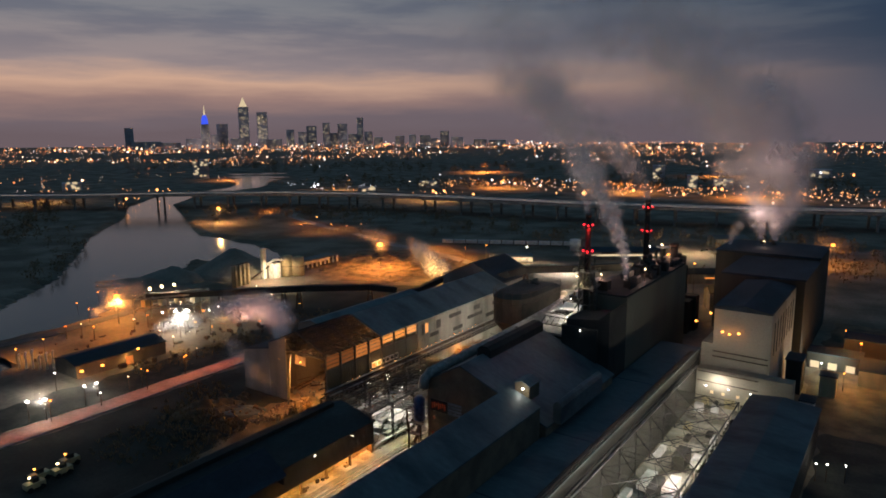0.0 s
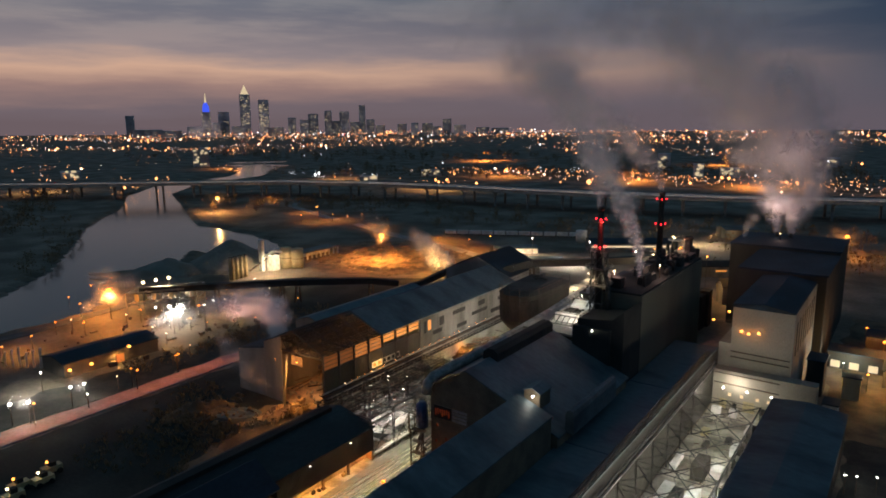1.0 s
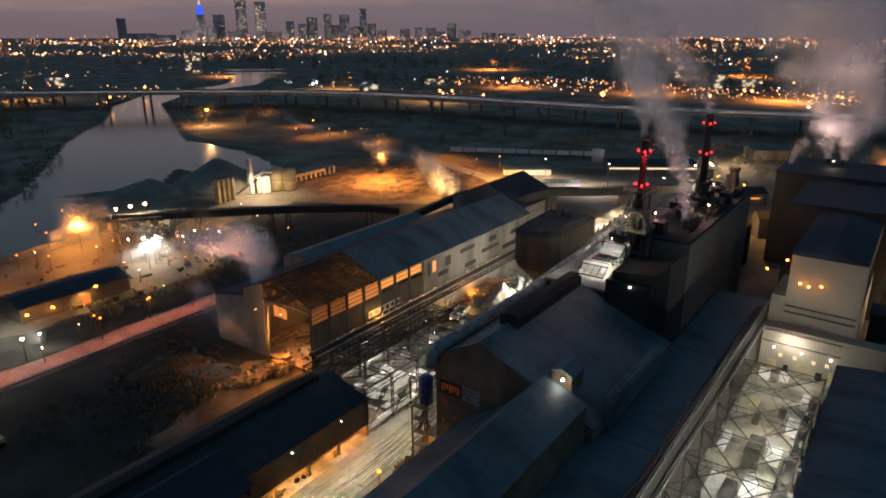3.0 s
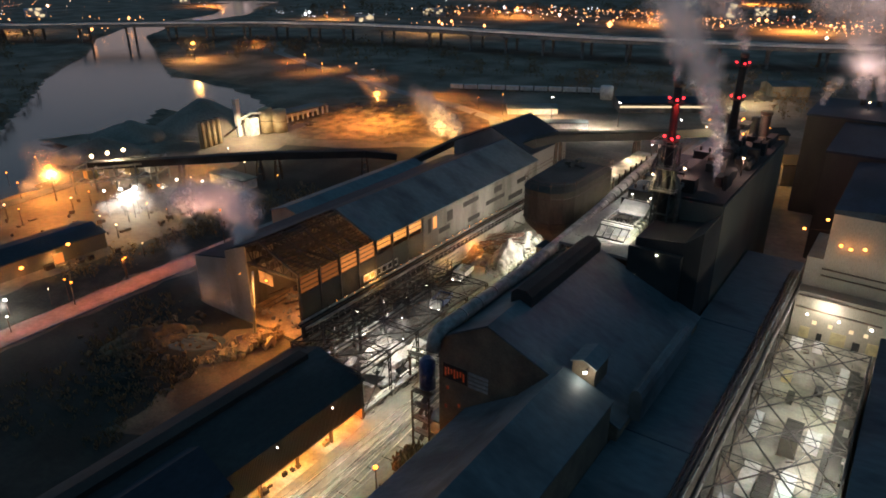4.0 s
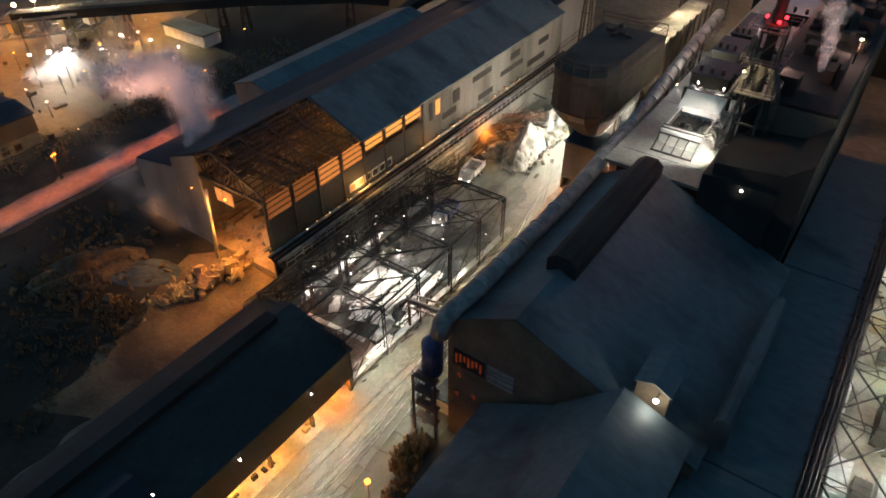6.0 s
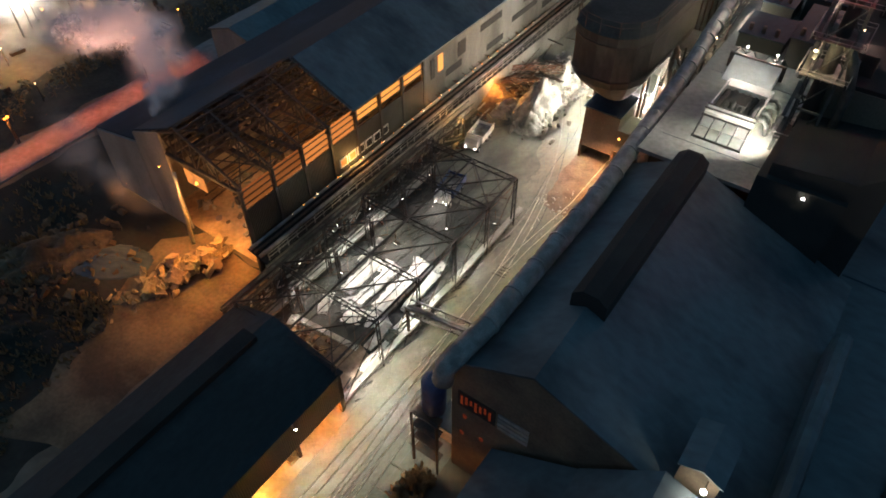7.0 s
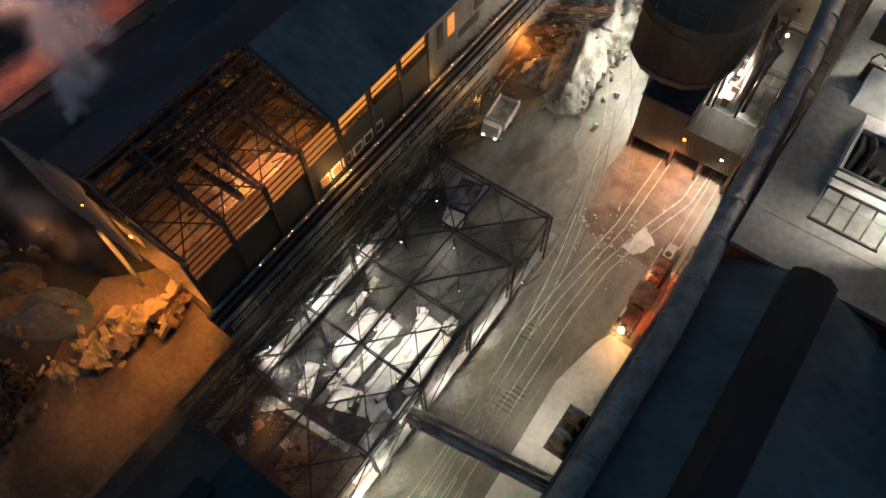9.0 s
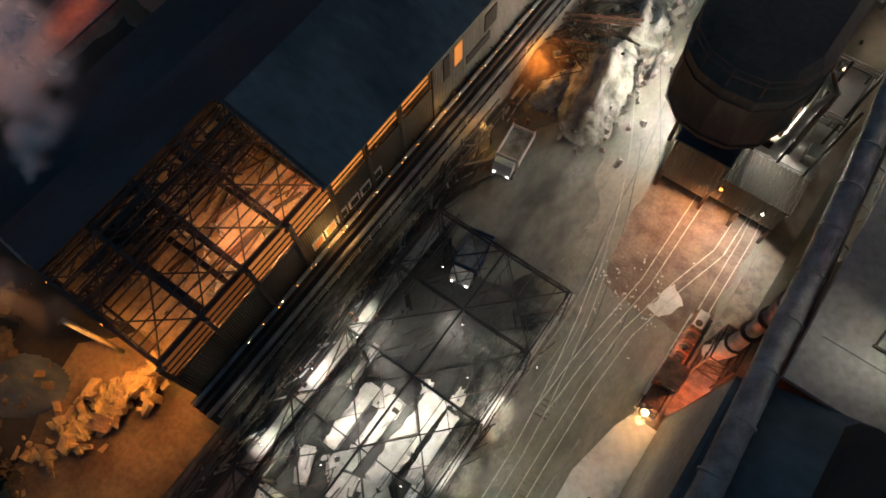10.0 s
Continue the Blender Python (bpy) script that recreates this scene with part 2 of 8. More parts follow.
M = {}
M["earth"] = material("earth", (0.11, 0.085, 0.058), 0.95, second=(0.24, 0.19, 0.145), scale=0.03, fine=0.5, bump=0.6, lo=0.4, hi=0.64)
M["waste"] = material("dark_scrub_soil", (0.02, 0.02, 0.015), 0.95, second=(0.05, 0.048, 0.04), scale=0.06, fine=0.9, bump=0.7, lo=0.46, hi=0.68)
M["red_dirt"] = material("ore_stained_ground", (0.25, 0.185, 0.14), 0.9, second=(0.15, 0.105, 0.078), scale=0.3, fine=2.2, bump=0.8)
M["snow"] = material("packed_snow", (0.72, 0.7, 0.65), 0.8, second=(0.56, 0.54, 0.5), scale=0.2, fine=1.5, bump=0.3)
M["dark_ground"] = material("near_black_ground", (0.03, 0.03, 0.026), 0.95, second=(0.06, 0.056, 0.046), scale=0.15, fine=1.2, bump=0.7)
M["yard"] = material("packed_yard", (0.235, 0.222, 0.18), 0.5, second=(0.09, 0.086, 0.07), scale=0.3, fine=2.4, bump=0.6, stretch=(1, 0.4, 1), lo=0.28, hi=0.8)
M["slush"] = material("pale_concrete", (0.46, 0.42, 0.34), 0.8, second=(0.17, 0.155, 0.12), scale=0.16, fine=1.8, bump=0.4)
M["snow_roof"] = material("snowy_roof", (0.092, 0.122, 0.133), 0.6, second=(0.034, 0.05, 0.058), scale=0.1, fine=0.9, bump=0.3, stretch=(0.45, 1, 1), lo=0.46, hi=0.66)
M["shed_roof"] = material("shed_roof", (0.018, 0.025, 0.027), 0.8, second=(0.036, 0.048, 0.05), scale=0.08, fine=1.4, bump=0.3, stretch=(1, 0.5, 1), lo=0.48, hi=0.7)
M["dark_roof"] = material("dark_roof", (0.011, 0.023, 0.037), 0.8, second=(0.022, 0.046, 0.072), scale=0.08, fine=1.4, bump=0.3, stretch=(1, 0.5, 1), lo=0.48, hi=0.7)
M["soot"] = material("soot_black_sheet", (0.02, 0.02, 0.019), 0.9, second=(0.036, 0.034, 0.03), scale=0.12)
_n, _l = M["yard"].node_tree.nodes, M["yard"].node_tree.links
_g, _s, _t = _n.new("ShaderNodeNewGeometry"), _n.new("ShaderNodeSeparateXYZ"), _n.new("ShaderNodeTexNoise")
_t.inputs["Scale"].default_value, _t.inputs["Detail"].default_value, _t.inputs["Roughness"].default_value = 0.16, 7, 0.68
_l.new(_g.outputs["Position"], _s.inputs[0])
_l.new(_g.outputs["Position"], _t.inputs[0])


def _m(op, a, b):
    q = _n.new("ShaderNodeMath")
    q.operation = op
    for i, v in enumerate((a, b)):
        if isinstance(v, (int, float)):
            q.inputs[i].default_value = v
        else:
            _l.new(v, q.inputs[i])
    return q.outputs[0]


# West of the tracks the yard colour falls to near-black, along a noisy edge
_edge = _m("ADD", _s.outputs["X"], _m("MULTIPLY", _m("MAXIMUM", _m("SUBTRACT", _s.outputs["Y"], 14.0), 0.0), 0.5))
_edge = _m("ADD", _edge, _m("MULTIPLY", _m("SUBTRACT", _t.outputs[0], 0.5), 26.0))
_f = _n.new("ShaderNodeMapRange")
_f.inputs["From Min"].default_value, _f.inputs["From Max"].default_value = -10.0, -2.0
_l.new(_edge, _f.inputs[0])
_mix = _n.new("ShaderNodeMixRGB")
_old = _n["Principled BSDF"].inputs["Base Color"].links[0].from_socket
_dark = ramp(_n, [(0.42, (0.016, 0.018, 0.016)), (0.7, (0.075, 0.077, 0.07))])
_l.new(_t.outputs[0], _dark.inputs[0])
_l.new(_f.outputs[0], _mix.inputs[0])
_l.new(_dark.outputs[0], _mix.inputs[1])
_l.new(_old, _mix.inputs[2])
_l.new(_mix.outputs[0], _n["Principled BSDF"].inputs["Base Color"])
M["lime"] = material("pale_lime_heap", (0.34, 0.33, 0.3), 0.95, second=(0.13, 0.125, 0.11), scale=0.35, fine=2, bump=0.9)
M["tan_rock"] = material("tan_rock", (0.5, 0.34, 0.18), 0.95, second=(0.26, 0.19, 0.12), scale=0.3, fine=2, bump=0.8)
M["rust"] = material("rust_rubble", (0.2, 0.11, 0.07), 0.9, second=(0.1, 0.06, 0.045), scale=0.8, fine=3, bump=0.8)
M["drum"] = material("grimy_olive_plate", (0.07, 0.074, 0.062), 0.85, second=(0.042, 0.044, 0.038), scale=0.14, fine=1.5, stretch=(1, 1, 0.4))
M["bay_sheet"] = material("dim_olive_sheet", (0.13, 0.125, 0.09), 0.75, second=(0.085, 0.08, 0.06), scale=0.06, ribs=0.9, rib_axis="Y", stretch=(1, 1, 0.3))
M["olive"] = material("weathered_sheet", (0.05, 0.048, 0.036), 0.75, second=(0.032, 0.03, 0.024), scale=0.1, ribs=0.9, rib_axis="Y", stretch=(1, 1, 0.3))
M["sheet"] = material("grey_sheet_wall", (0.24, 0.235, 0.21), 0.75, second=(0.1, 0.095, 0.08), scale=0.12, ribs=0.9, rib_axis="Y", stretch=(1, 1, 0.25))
M["sheet_x"] = material("grey_sheet_gable", (0.26, 0.25, 0.235), 0.75, second=(0.17, 0.16, 0.15), scale=0.12, ribs=0.9, rib_axis="X", stretch=(1, 1, 0.25))
M["cream"] = material("cream_sheet", (0.4, 0.36, 0.285), 0.7, second=(0.28, 0.25, 0.195), scale=0.1, ribs=0.8, rib_axis="X", stretch=(1, 1, 0.2))
M["cream_y"] = material("cream_sheet_side", (0.38, 0.35, 0.3), 0.7, second=(0.26, 0.24, 0.2), scale=0.1, ribs=0.8, rib_axis="Y", stretch=(1, 1, 0.2))
M["sheet_brown"] = material("brown_sheet", (0.15, 0.125, 0.095), 0.75, second=(0.1, 0.085, 0.065), scale=0.15, ribs=0.9, rib_axis="X", stretch=(1, 1, 0.3))
M["brick"] = material("dark_brick", (0.19, 0.145, 0.095), 0.85, second=(0.12, 0.092, 0.064), scale=0.2, fine=3)
M["steel"] = material("rusty_steel", (0.07, 0.06, 0.052), 0.6, 0.3, second=(0.13, 0.075, 0.045), scale=0.5)
M["pale_steel"] = material("galvanised_steel", (0.36, 0.35, 0.33), 0.5, 0.4, second=(0.22, 0.2, 0.18), scale=0.4)
M["pipe"] = material("frosted_pipe", (0.33, 0.32, 0.3), 0.6, second=(0.18, 0.175, 0.165), scale=0.5)
M["slab"] = material("cast_steel_slab", (0.55, 0.54, 0.52), 0.6, second=(0.24, 0.22, 0.2), scale=0.35, fine=2.5, bump=0.5)
M["rubble"] = material("slag_rubble", (0.34, 0.31, 0.27), 0.95, second=(0.16, 0.14, 0.12), scale=0.5, fine=3, bump=0.9)
M["orange_dirt"] = material("dry_dirt", (0.2, 0.138, 0.08), 0.95, second=(0.085, 0.06, 0.038), scale=0.12, fine=1.5, bump=0.8)
M["hall_dust"] = material("pale_hall_dust", (0.42, 0.3, 0.2), 0.95, second=(0.25, 0.175, 0.115), scale=0.22, fine=1.4, bump=0.8)
M["rail"] = material("worn_rail", (0.62, 0.59, 0.5), 0.45, 0.25, second=(0.42, 0.39, 0.32), scale=0.6)
M["deck_skin"] = material("weathered_deck", (0.3, 0.285, 0.25), 0.8, second=(0.2, 0.19, 0.17), scale=0.12, fine=1.2, bump=0.25)
M["dark_patch"] = material("dark_patch_ground", (0.19, 0.186, 0.16), 0.7, second=(0.07, 0.07, 0.058), scale=0.25, fine=2.0, bump=0.6, stretch=(1, 0.5, 1))
M["grime_steel"] = material("grimy_steel", (0.06, 0.064, 0.056), 0.6, 0.3, second=(0.12, 0.122, 0.105), scale=0.6)
M["tie"] = material("weathered_tie", (0.2, 0.18, 0.15), 0.9, scale=1.0)
M["asphalt"] = material("asphalt", (0.07, 0.068, 0.066), 0.8, second=(0.12, 0.115, 0.11), scale=0.2, fine=2)
# deck colour raised above plain concrete for its street-lamp light
M["pale_road"] = material("pale_deck_concrete", (0.5, 0.46, 0.41), 0.8, second=(0.36, 0.33, 0.29), scale=0.1, fine=1)
M["black_steel"] = material("black_steel", (0.03, 0.028, 0.026), 0.6, second=(0.055, 0.045, 0.04), scale=0.5)
M["concrete"] = material("old_concrete", (0.3, 0.29, 0.27), 0.85, second=(0.2, 0.19, 0.18), scale=0.1, fine=1)
M["tank"] = material("cream_tank", (0.52, 0.42, 0.24), 0.6, second=(0.4, 0.31, 0.18), scale=0.2)
M["white"] = material("white_paint", (0.72, 0.71, 0.68), 0.5, second=(0.55, 0.54, 0.5), scale=0.5)
M["yellow"] = material("yellow_paint", (0.5, 0.42, 0.22), 0.5, second=(0.38, 0.32, 0.18), scale=0.7)
M["blue_paint"] = material("blue_paint", (0.05, 0.09, 0.22), 0.4, scale=0.7)
M["loco_red"] = material("red_orange_paint", (0.42, 0.11, 0.04), 0.5, second=(0.2, 0.06, 0.03), scale=0.7)
M["rubber"] = material("black_rubber", (0.02, 0.02, 0.02), 0.9)
M["leaf"] = material("bare_scrub", (0.17, 0.12, 0.07), 0.95, second=(0.26, 0.18, 0.1), scale=0.8)
M["tower"] = material("tower_facade", (0.55, 0.53, 0.56), 0.6, second=(0.3, 0.29, 0.31), scale=0.02, fine=0.2)
M["gravel"] = material("sand_pile", (0.26, 0.23, 0.19), 0.95, second=(0.2, 0.175, 0.14), scale=0.08, fine=1)
for nm, c, s in (("g_orange", (1.0, 0.23, 0.025), 6), ("g_amber", (1.0, 0.33, 0.05), 7), ("g_warm", (1.0, 0.7, 0.38), 10), ("g_white", WHITE, 14), ("g_red", (1.0, 0.02, 0.03), 5),
                 ("g_dim", (1.0, 0.14, 0.04), 0.06), ("g_window", (1.0, 0.36, 0.07), 0.85), ("g_ember", (1.0, 0.32, 0.07), 0.5), ("g_faint", (1.0, 0.3, 0.07), 0.16), ("g_pale", WARM, 0.9)):
    M[nm] = glow("glow_" + nm[2:], c, s)

water = bpy.data.materials.new("river_water")
water.use_nodes = True
_n, _l = water.node_tree.nodes, water.node_tree.links
_n["Principled BSDF"].inputs["Base Color"].default_value = (0.03, 0.035, 0.04, 1)
_n["Principled BSDF"].inputs["Roughness"].default_value = 0.16
_t, _b = _n.new("ShaderNodeTexNoise"), _n.new("ShaderNodeBump")
_t.inputs["Scale"].default_value, _t.inputs["Detail"].default_value = 90.0, 3
_b.inputs["Strength"].default_value, _b.inputs["Distance"].default_value = 0.12, 0.1
_l.new(_t.outputs[0], _b.inputs["Height"])
_l.new(_b.outputs[0], _n["Principled BSDF"].inputs["Normal"])
M["water"] = water

# ---- mesh helpers ----


def box(bm, x0, x1, y0, y1, z0, z1):
    v = [bm.verts.new(c) for c in ((x0, y0, z0), (x1, y0, z0), (x1, y1, z0), (x0, y1, z0), (x0, y0, z1), (x1, y0, z1), (x1, y1, z1), (x0, y1, z1))]
    for f in ((3, 2, 1, 0), (4, 5, 6, 7), (0, 1, 5, 4), (1, 2, 6, 5), (2, 3, 7, 6), (3, 0, 4, 7)):
        bm.faces.new([v[i] for i in f])
    return v


def beam(bm, p, q, w=0.3, h=None):
    """A straight member of section w by h from p to q."""
    p, q = Vector(p), Vector(q)
    h = h or w
    d = (q - p).normalized()
    side = d.cross(Vector((0, 0, 1)))
    side = (Vector((1, 0, 0)) if side.length < 1e-4 else side.normalized())
    up = side.cross(d).normalized()
    v = []
    for c in (p, q):
        for a, b in ((-1, -1), (1, -1), (1, 1), (-1, 1)):
            v.append(bm.verts.new(c + side * (a * w / 2) + up * (b * h / 2)))
    for f in ((3, 2, 1, 0), (4, 5, 6, 7), (0, 1, 5, 4), (1, 2, 6, 5), (2, 3, 7, 6), (3, 0, 4, 7)):
        bm.faces.new([v[i] for i in f])


def tube(bm, pts, rad, n=12, caps=True):
    """A round pipe or tapered shape along pts; rad is one radius or one for each point."""
    pts = [Vector(p) for p in pts]
    rads = [rad] * len(pts) if isinstance(rad, (int, float)) else rad
    rings = []
    for i, p in enumerate(pts):
        d = (pts[min(i + 1, len(pts) - 1)] - pts[max(i - 1, 0)]).normalized()
        side = d.cross(Vector((0, 0, 1)))
        side = Vector((1, 0, 0)) if side.length < 1e-3 else side.normalized()
        up = side.cross(d)
        rings.append([bm.verts.new(p + (side * math.cos(2 * math.pi * k / n) + up * math.sin(2 * math.pi * k / n)) * rads[i]) for k in range(n)])
    for a, b in zip(rings, rings[1:]):
        for k in range(n):
            f = bm.faces.new((a[k], a[(k + 1) % n], b[(k + 1) % n], b[k]))
            f.smooth = True
    if caps:
        bm.faces.new(rings[0])
        bm.faces.new(list(reversed(rings[-1])))


def prism(bm, prof, y0, y1, axis="y"):
    """A closed outline of (across, z) pairs, pushed along y (or along x)."""
    mk = (lambda a, z, s: (a, s, z)) if axis == "y" else (lambda a, z, s: (s, a, z))
    r0 = [bm.verts.new(mk(a, z, y0)) for a, z in prof]
    r1 = [bm.verts.new(mk(a, z, y1)) for a, z in prof]
    n = len(prof)
    for k in range(n):
        bm.faces.new((r0[k], r0[(k + 1) % n], r1[(k + 1) % n], r1[k]))
    bm.faces.new(r0)
    bm.faces.new(list(reversed(r1)))


def finish(bm):
    bmesh.ops.recalc_face_normals(bm, faces=bm.faces)
    return bm


def part(name, bm, mat, parent=None, label=""):
    me = bpy.data.meshes.new(name)
    finish(bm)
    bm.to_mesh(me)
    bm.free()
    me.materials.append(M[mat] if isinstance(mat, str) else mat)
    ob = new(name, me)
    if parent:
        ob.parent = parent
        ob.matrix_parent_inverse = parent.matrix_world.inverted()
    if label:
        tagged(ob, label)
    return ob


def thing(name, x, y, z, label, category, group="", kind=""):
    ob = new(name)
    ob.location = (x, y, z)
    ob.matrix_world = Matrix.Translation((x, y, z))
    return tagged(ob, label, category, group, kind)


def bx(name, mat, parent, x0, x1, y0, y1, z0, z1, label=""):
    bm = bmesh.new()
    box(bm, x0, x1, y0, y1, z0, z1)
    return part(name, bm, mat, parent, label)


def slope(name, mat, parent, xa, za, xb, zb, y0, y1, t=0.35, label=""):
    """One pitched roof plane between two eave lines along y."""
    bm = bmesh.new()
    prism(bm, [(xa, za), (xb, zb), (xb, zb - t), (xa, za - t)], y0, y1)
    return part(name, bm, mat, parent, label)


def wall_y(name, mat, parent, prof, y0, y1, label=""):
    bm = bmesh.new()
    prism(bm, prof, y0, y1)
    return part(name, bm, mat, parent, label)

# ---- ground, river, roads ----
RIVER = [(-60, -330), (-130, -200), (-225, -44), (-258, -6), (-320, 68), (-400, 135), (-475, 178), (-590, 260), (-708, 330), (-800, 430), (-850, 600), (-1000, 760), (-1260, 920)]
RWID = [22, 24, 26, 24, 34, 44, 40, 26, 22, 22, 24, 26, 30]


def river_depth(x, y):
    best = 1e9
    for (a, b), wa, wb in zip(zip(RIVER, RIVER[1:]), RWID, RWID[1:]):
        dx, dy = b[0] - a[0], b[1] - a[1]
        k = min(1, max(0, ((x - a[0]) * dx + (y - a[1]) * dy) / (dx * dx + dy * dy)))
        best = min(best, math.hypot(x - a[0] - k * dx, y - a[1] - k * dy) - (wa + k * (wb - wa)))
    # the turning basin behind the sand piles
    best = min(best, math.hypot((x + 355) / 2.2, (y - 165) / 0.75 + (x + 355) * 0.25) - 40)
    return best


def spaced(lo, hi, step, far):
    a = list(np.arange(lo, hi + 0.1, step))
    d, left, right = step, [], []
    p, q = lo, hi
    while p > -far:
        d *= 1.35
        p, q = p - d, q + d
        left.append(p)
        right.append(q)
    return left[::-1] + a + right


gx, gy = spaced(-900, 160, 9, 5200), spaced(-220, 620, 9, 5200)
gv, gf = [], []
for y in gy:
    for x in gx:
        z = 0.0
        if -1400 < x < 0 and -330 < y < 1000:
            d = river_depth(x, y)
            z = -4.0 if d < 0 else (-4.0 + d * 0.55 if d < 7 else 0.0)
        if x < -300 and z == 0.0:
            z = 2.5 * max(0, noise.noise(Vector((x, y, 0)) * 0.006))
        gv.append((x, y, z))
nx = len(gx)
for j in range(len(gy) - 1):
    for i in range(nx - 1):
        k = j * nx + i
        gf.append((k, k + 1, k + nx + 1, k + nx))
me = bpy.data.meshes.new("ground")
me.from_pydata(gv, [], gf)
me.materials.append(M["earth"])
tagged(new("ground", me), "dark winter ground with patches of thin snow", "ground", kind="structure")

bm = bmesh.new()
v = [bm.verts.new(c) for c in ((-1500, -340, -1.6), (60, -340, -1.6), (60, 1020, -1.6), (-1500, 1020, -1.6))]
bm.faces.new(v)
tagged(part("water", bm, "water"), "calm grey river reflecting dusk sky and lamps", "river", kind="structure")


def sheet(name, mat, pts, z, label, cat, kind="structure", ragged=0.0):
    bm = bmesh.new()
    if ragged:
        fine = []
        for (xa, ya), (xb, yb) in zip(pts, pts[1:] + pts[:1]):
            n = max(1, int(math.hypot(xb - xa, yb - ya) / (0.5 * ragged)))
            for k in range(n):
                x, y = xa + (xb - xa) * k / n, ya + (yb - ya) * k / n
                g = 0.3 / ragged
                fine.append((x + ragged * noise.noise(Vector((x, y, 1)) * g) + 0.25 * ragged * noise.noise(Vector((x, y, 2)) * 2 * g), y + ragged * noise.noise(Vector((x, y, 5)) * g)))
        pts = fine
    top = [bm.verts.new((x, y, z)) for x, y in pts]
    low = [bm.verts.new((x, y, z - 0.5)) for x, y in pts]
    bm.faces.new(top)
    for k in range(len(pts)):
        bm.faces.new((top[k], low[k], low[(k + 1) % len(pts)], top[(k + 1) % len(pts)]))
    return tagged(part(name, bm, mat), label, cat, kind=kind)


def ribbon(name, mat, pts, width, z, label, cat, thick=0.4):
    bm = bmesh.new()
    pts = [Vector((*p[:2], z if len(p) < 3 else p[2])) for p in pts]
    rows = []
    for i, p in enumerate(pts):
        d = pts[min(i + 1, len(pts) - 1)] - pts[max(i - 1, 0)]
        s = Vector((d.y, -d.x, 0)).normalized() * width / 2
        rows.append([bm.verts.new(c) for c in (p - s, p + s, p + s - Vector((0, 0, thick)), p - s - Vector((0, 0, thick)))])
    for a, b in zip(rows, rows[1:]):
        for k in range(4):
            bm.faces.new((a[k], a[(k + 1) % 4], b[(k + 1) % 4], b[k]))
    bm.faces.new(rows[0])
    bm.faces.new(rows[-1][::-1])
    return tagged(part(name, bm, mat), label, cat, kind="structure")


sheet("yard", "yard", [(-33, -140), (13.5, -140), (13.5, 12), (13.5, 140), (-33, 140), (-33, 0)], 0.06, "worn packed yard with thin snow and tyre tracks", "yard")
# ragged patch, darker than the yard round it
sheet("dark_grit", "dark_patch", [(-23, 13), (-12, 12), (-8.5, 22), (-10, 32), (-13, 38), (-22, 40), (-28, 30), (-28, 14)], 0.069, "darker ragged patch of ground round the dump trucks", "yard", ragged=2.6)
sheet("ore_floor", "red_dirt", [(-4.6, 37), (-2.6, 20), (12.6, 20), (12.6, 44), (-4.2, 44)], 0.075, "ore-stained reddish ground before the loading shed", "yard", ragged=0.9)
sheet("end_bay_floor", "red_dirt", [(-16, -37.4), (-4.8, -37.4), (-5.4, -29), (-10, -26.6), (-17, -30)], 0.075, "rust-stained ground in the end bay", "yard", ragged=1.2)
sheet("steel_yard_floor", "slush", [(62.4, -160), (82, -160), (82, 57), (62.4, 57)], 0.07, "brightly lit pale concrete yard floor", "yard")
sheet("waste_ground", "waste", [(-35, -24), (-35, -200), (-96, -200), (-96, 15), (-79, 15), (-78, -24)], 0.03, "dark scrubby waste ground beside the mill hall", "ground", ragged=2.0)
sheet("dirt_lane", "orange_dirt", [(-35, -25), (-32.6, -40), (-34, -66), (-45, -70), (-50, -50), (-57, -30), (-52, -24.6)], 0.05, "rutted dirt lane lit by orange lamps", "lane", ragged=3.0)
sheet("east_yard", "orange_dirt", [(92, 50), (160, 50), (160, 190), (92, 190)], 0.05, "dirt yard beside low sheds", "yard", ragged=4.0)
# the lack of light here is put into the sheet's dark colour
sheet("east_waste", "dark_ground", [(101.6, -190), (240, -190), (240, 60), (150, 66), (101.6, 50)], 0.04, "near-black sheet standing in for unlit ground east of the low shed", "ground", ragged=3.0)
sheet("hall_floor", "hall_dust", [(-76, -23.6), (-35.8, -23.6), (-35.8, 96), (-76, 96)], 0.05, "dusty hall floor under orange lamps", "floor")
sheet("dirt_field", "orange_dirt", [(-240, 150), (-190, 120), (-120, 150), (-110, 215), (-170, 250), (-230, 225)], 0.08, "graded dirt field lit by an orange lamp", "field", ragged=9.0)
sheet("sand_yard", "earth", [(-300, 40), (-205, 30), (-175, 90), (-205, 150), (-262, 122)], 0.1, "sandy material yard beside the river", "yard", ragged=7.0)
sheet("works_yard", "earth", [(-215, -60), (-128, -60), (-126, 12), (-140, 40), (-215, 40)], 0.07, "gravel works yard by the river", "yard", ragged=5.0)
# strip of ground in the near-black colour
sheet("cinder_strip", "dark_ground", [(-130, -140), (-107, -140), (-108, 30), (-112, 60), (-132, 44), (-128, 0)], 0.09, "near-black ground strip between works and road", "ground", ragged=3.0)
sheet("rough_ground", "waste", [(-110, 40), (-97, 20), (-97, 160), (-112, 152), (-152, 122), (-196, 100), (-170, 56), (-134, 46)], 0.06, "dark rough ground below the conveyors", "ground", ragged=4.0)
ribbon("road", "concrete", [(-101, -220), (-101, -96), (-103, 0), (-104, 60), (-108, 150)], 9, 0.35, "asphalt road under orange street lamps", "road", 0.5)
ribbon("road", "concrete", [(-125, 215), (-170, 235), (-231, 252), (-300, 280), (-361, 300), (-450, 340), (-520, 420)], 9, 0.3, "pale curving road between yards", "road", 0.5)
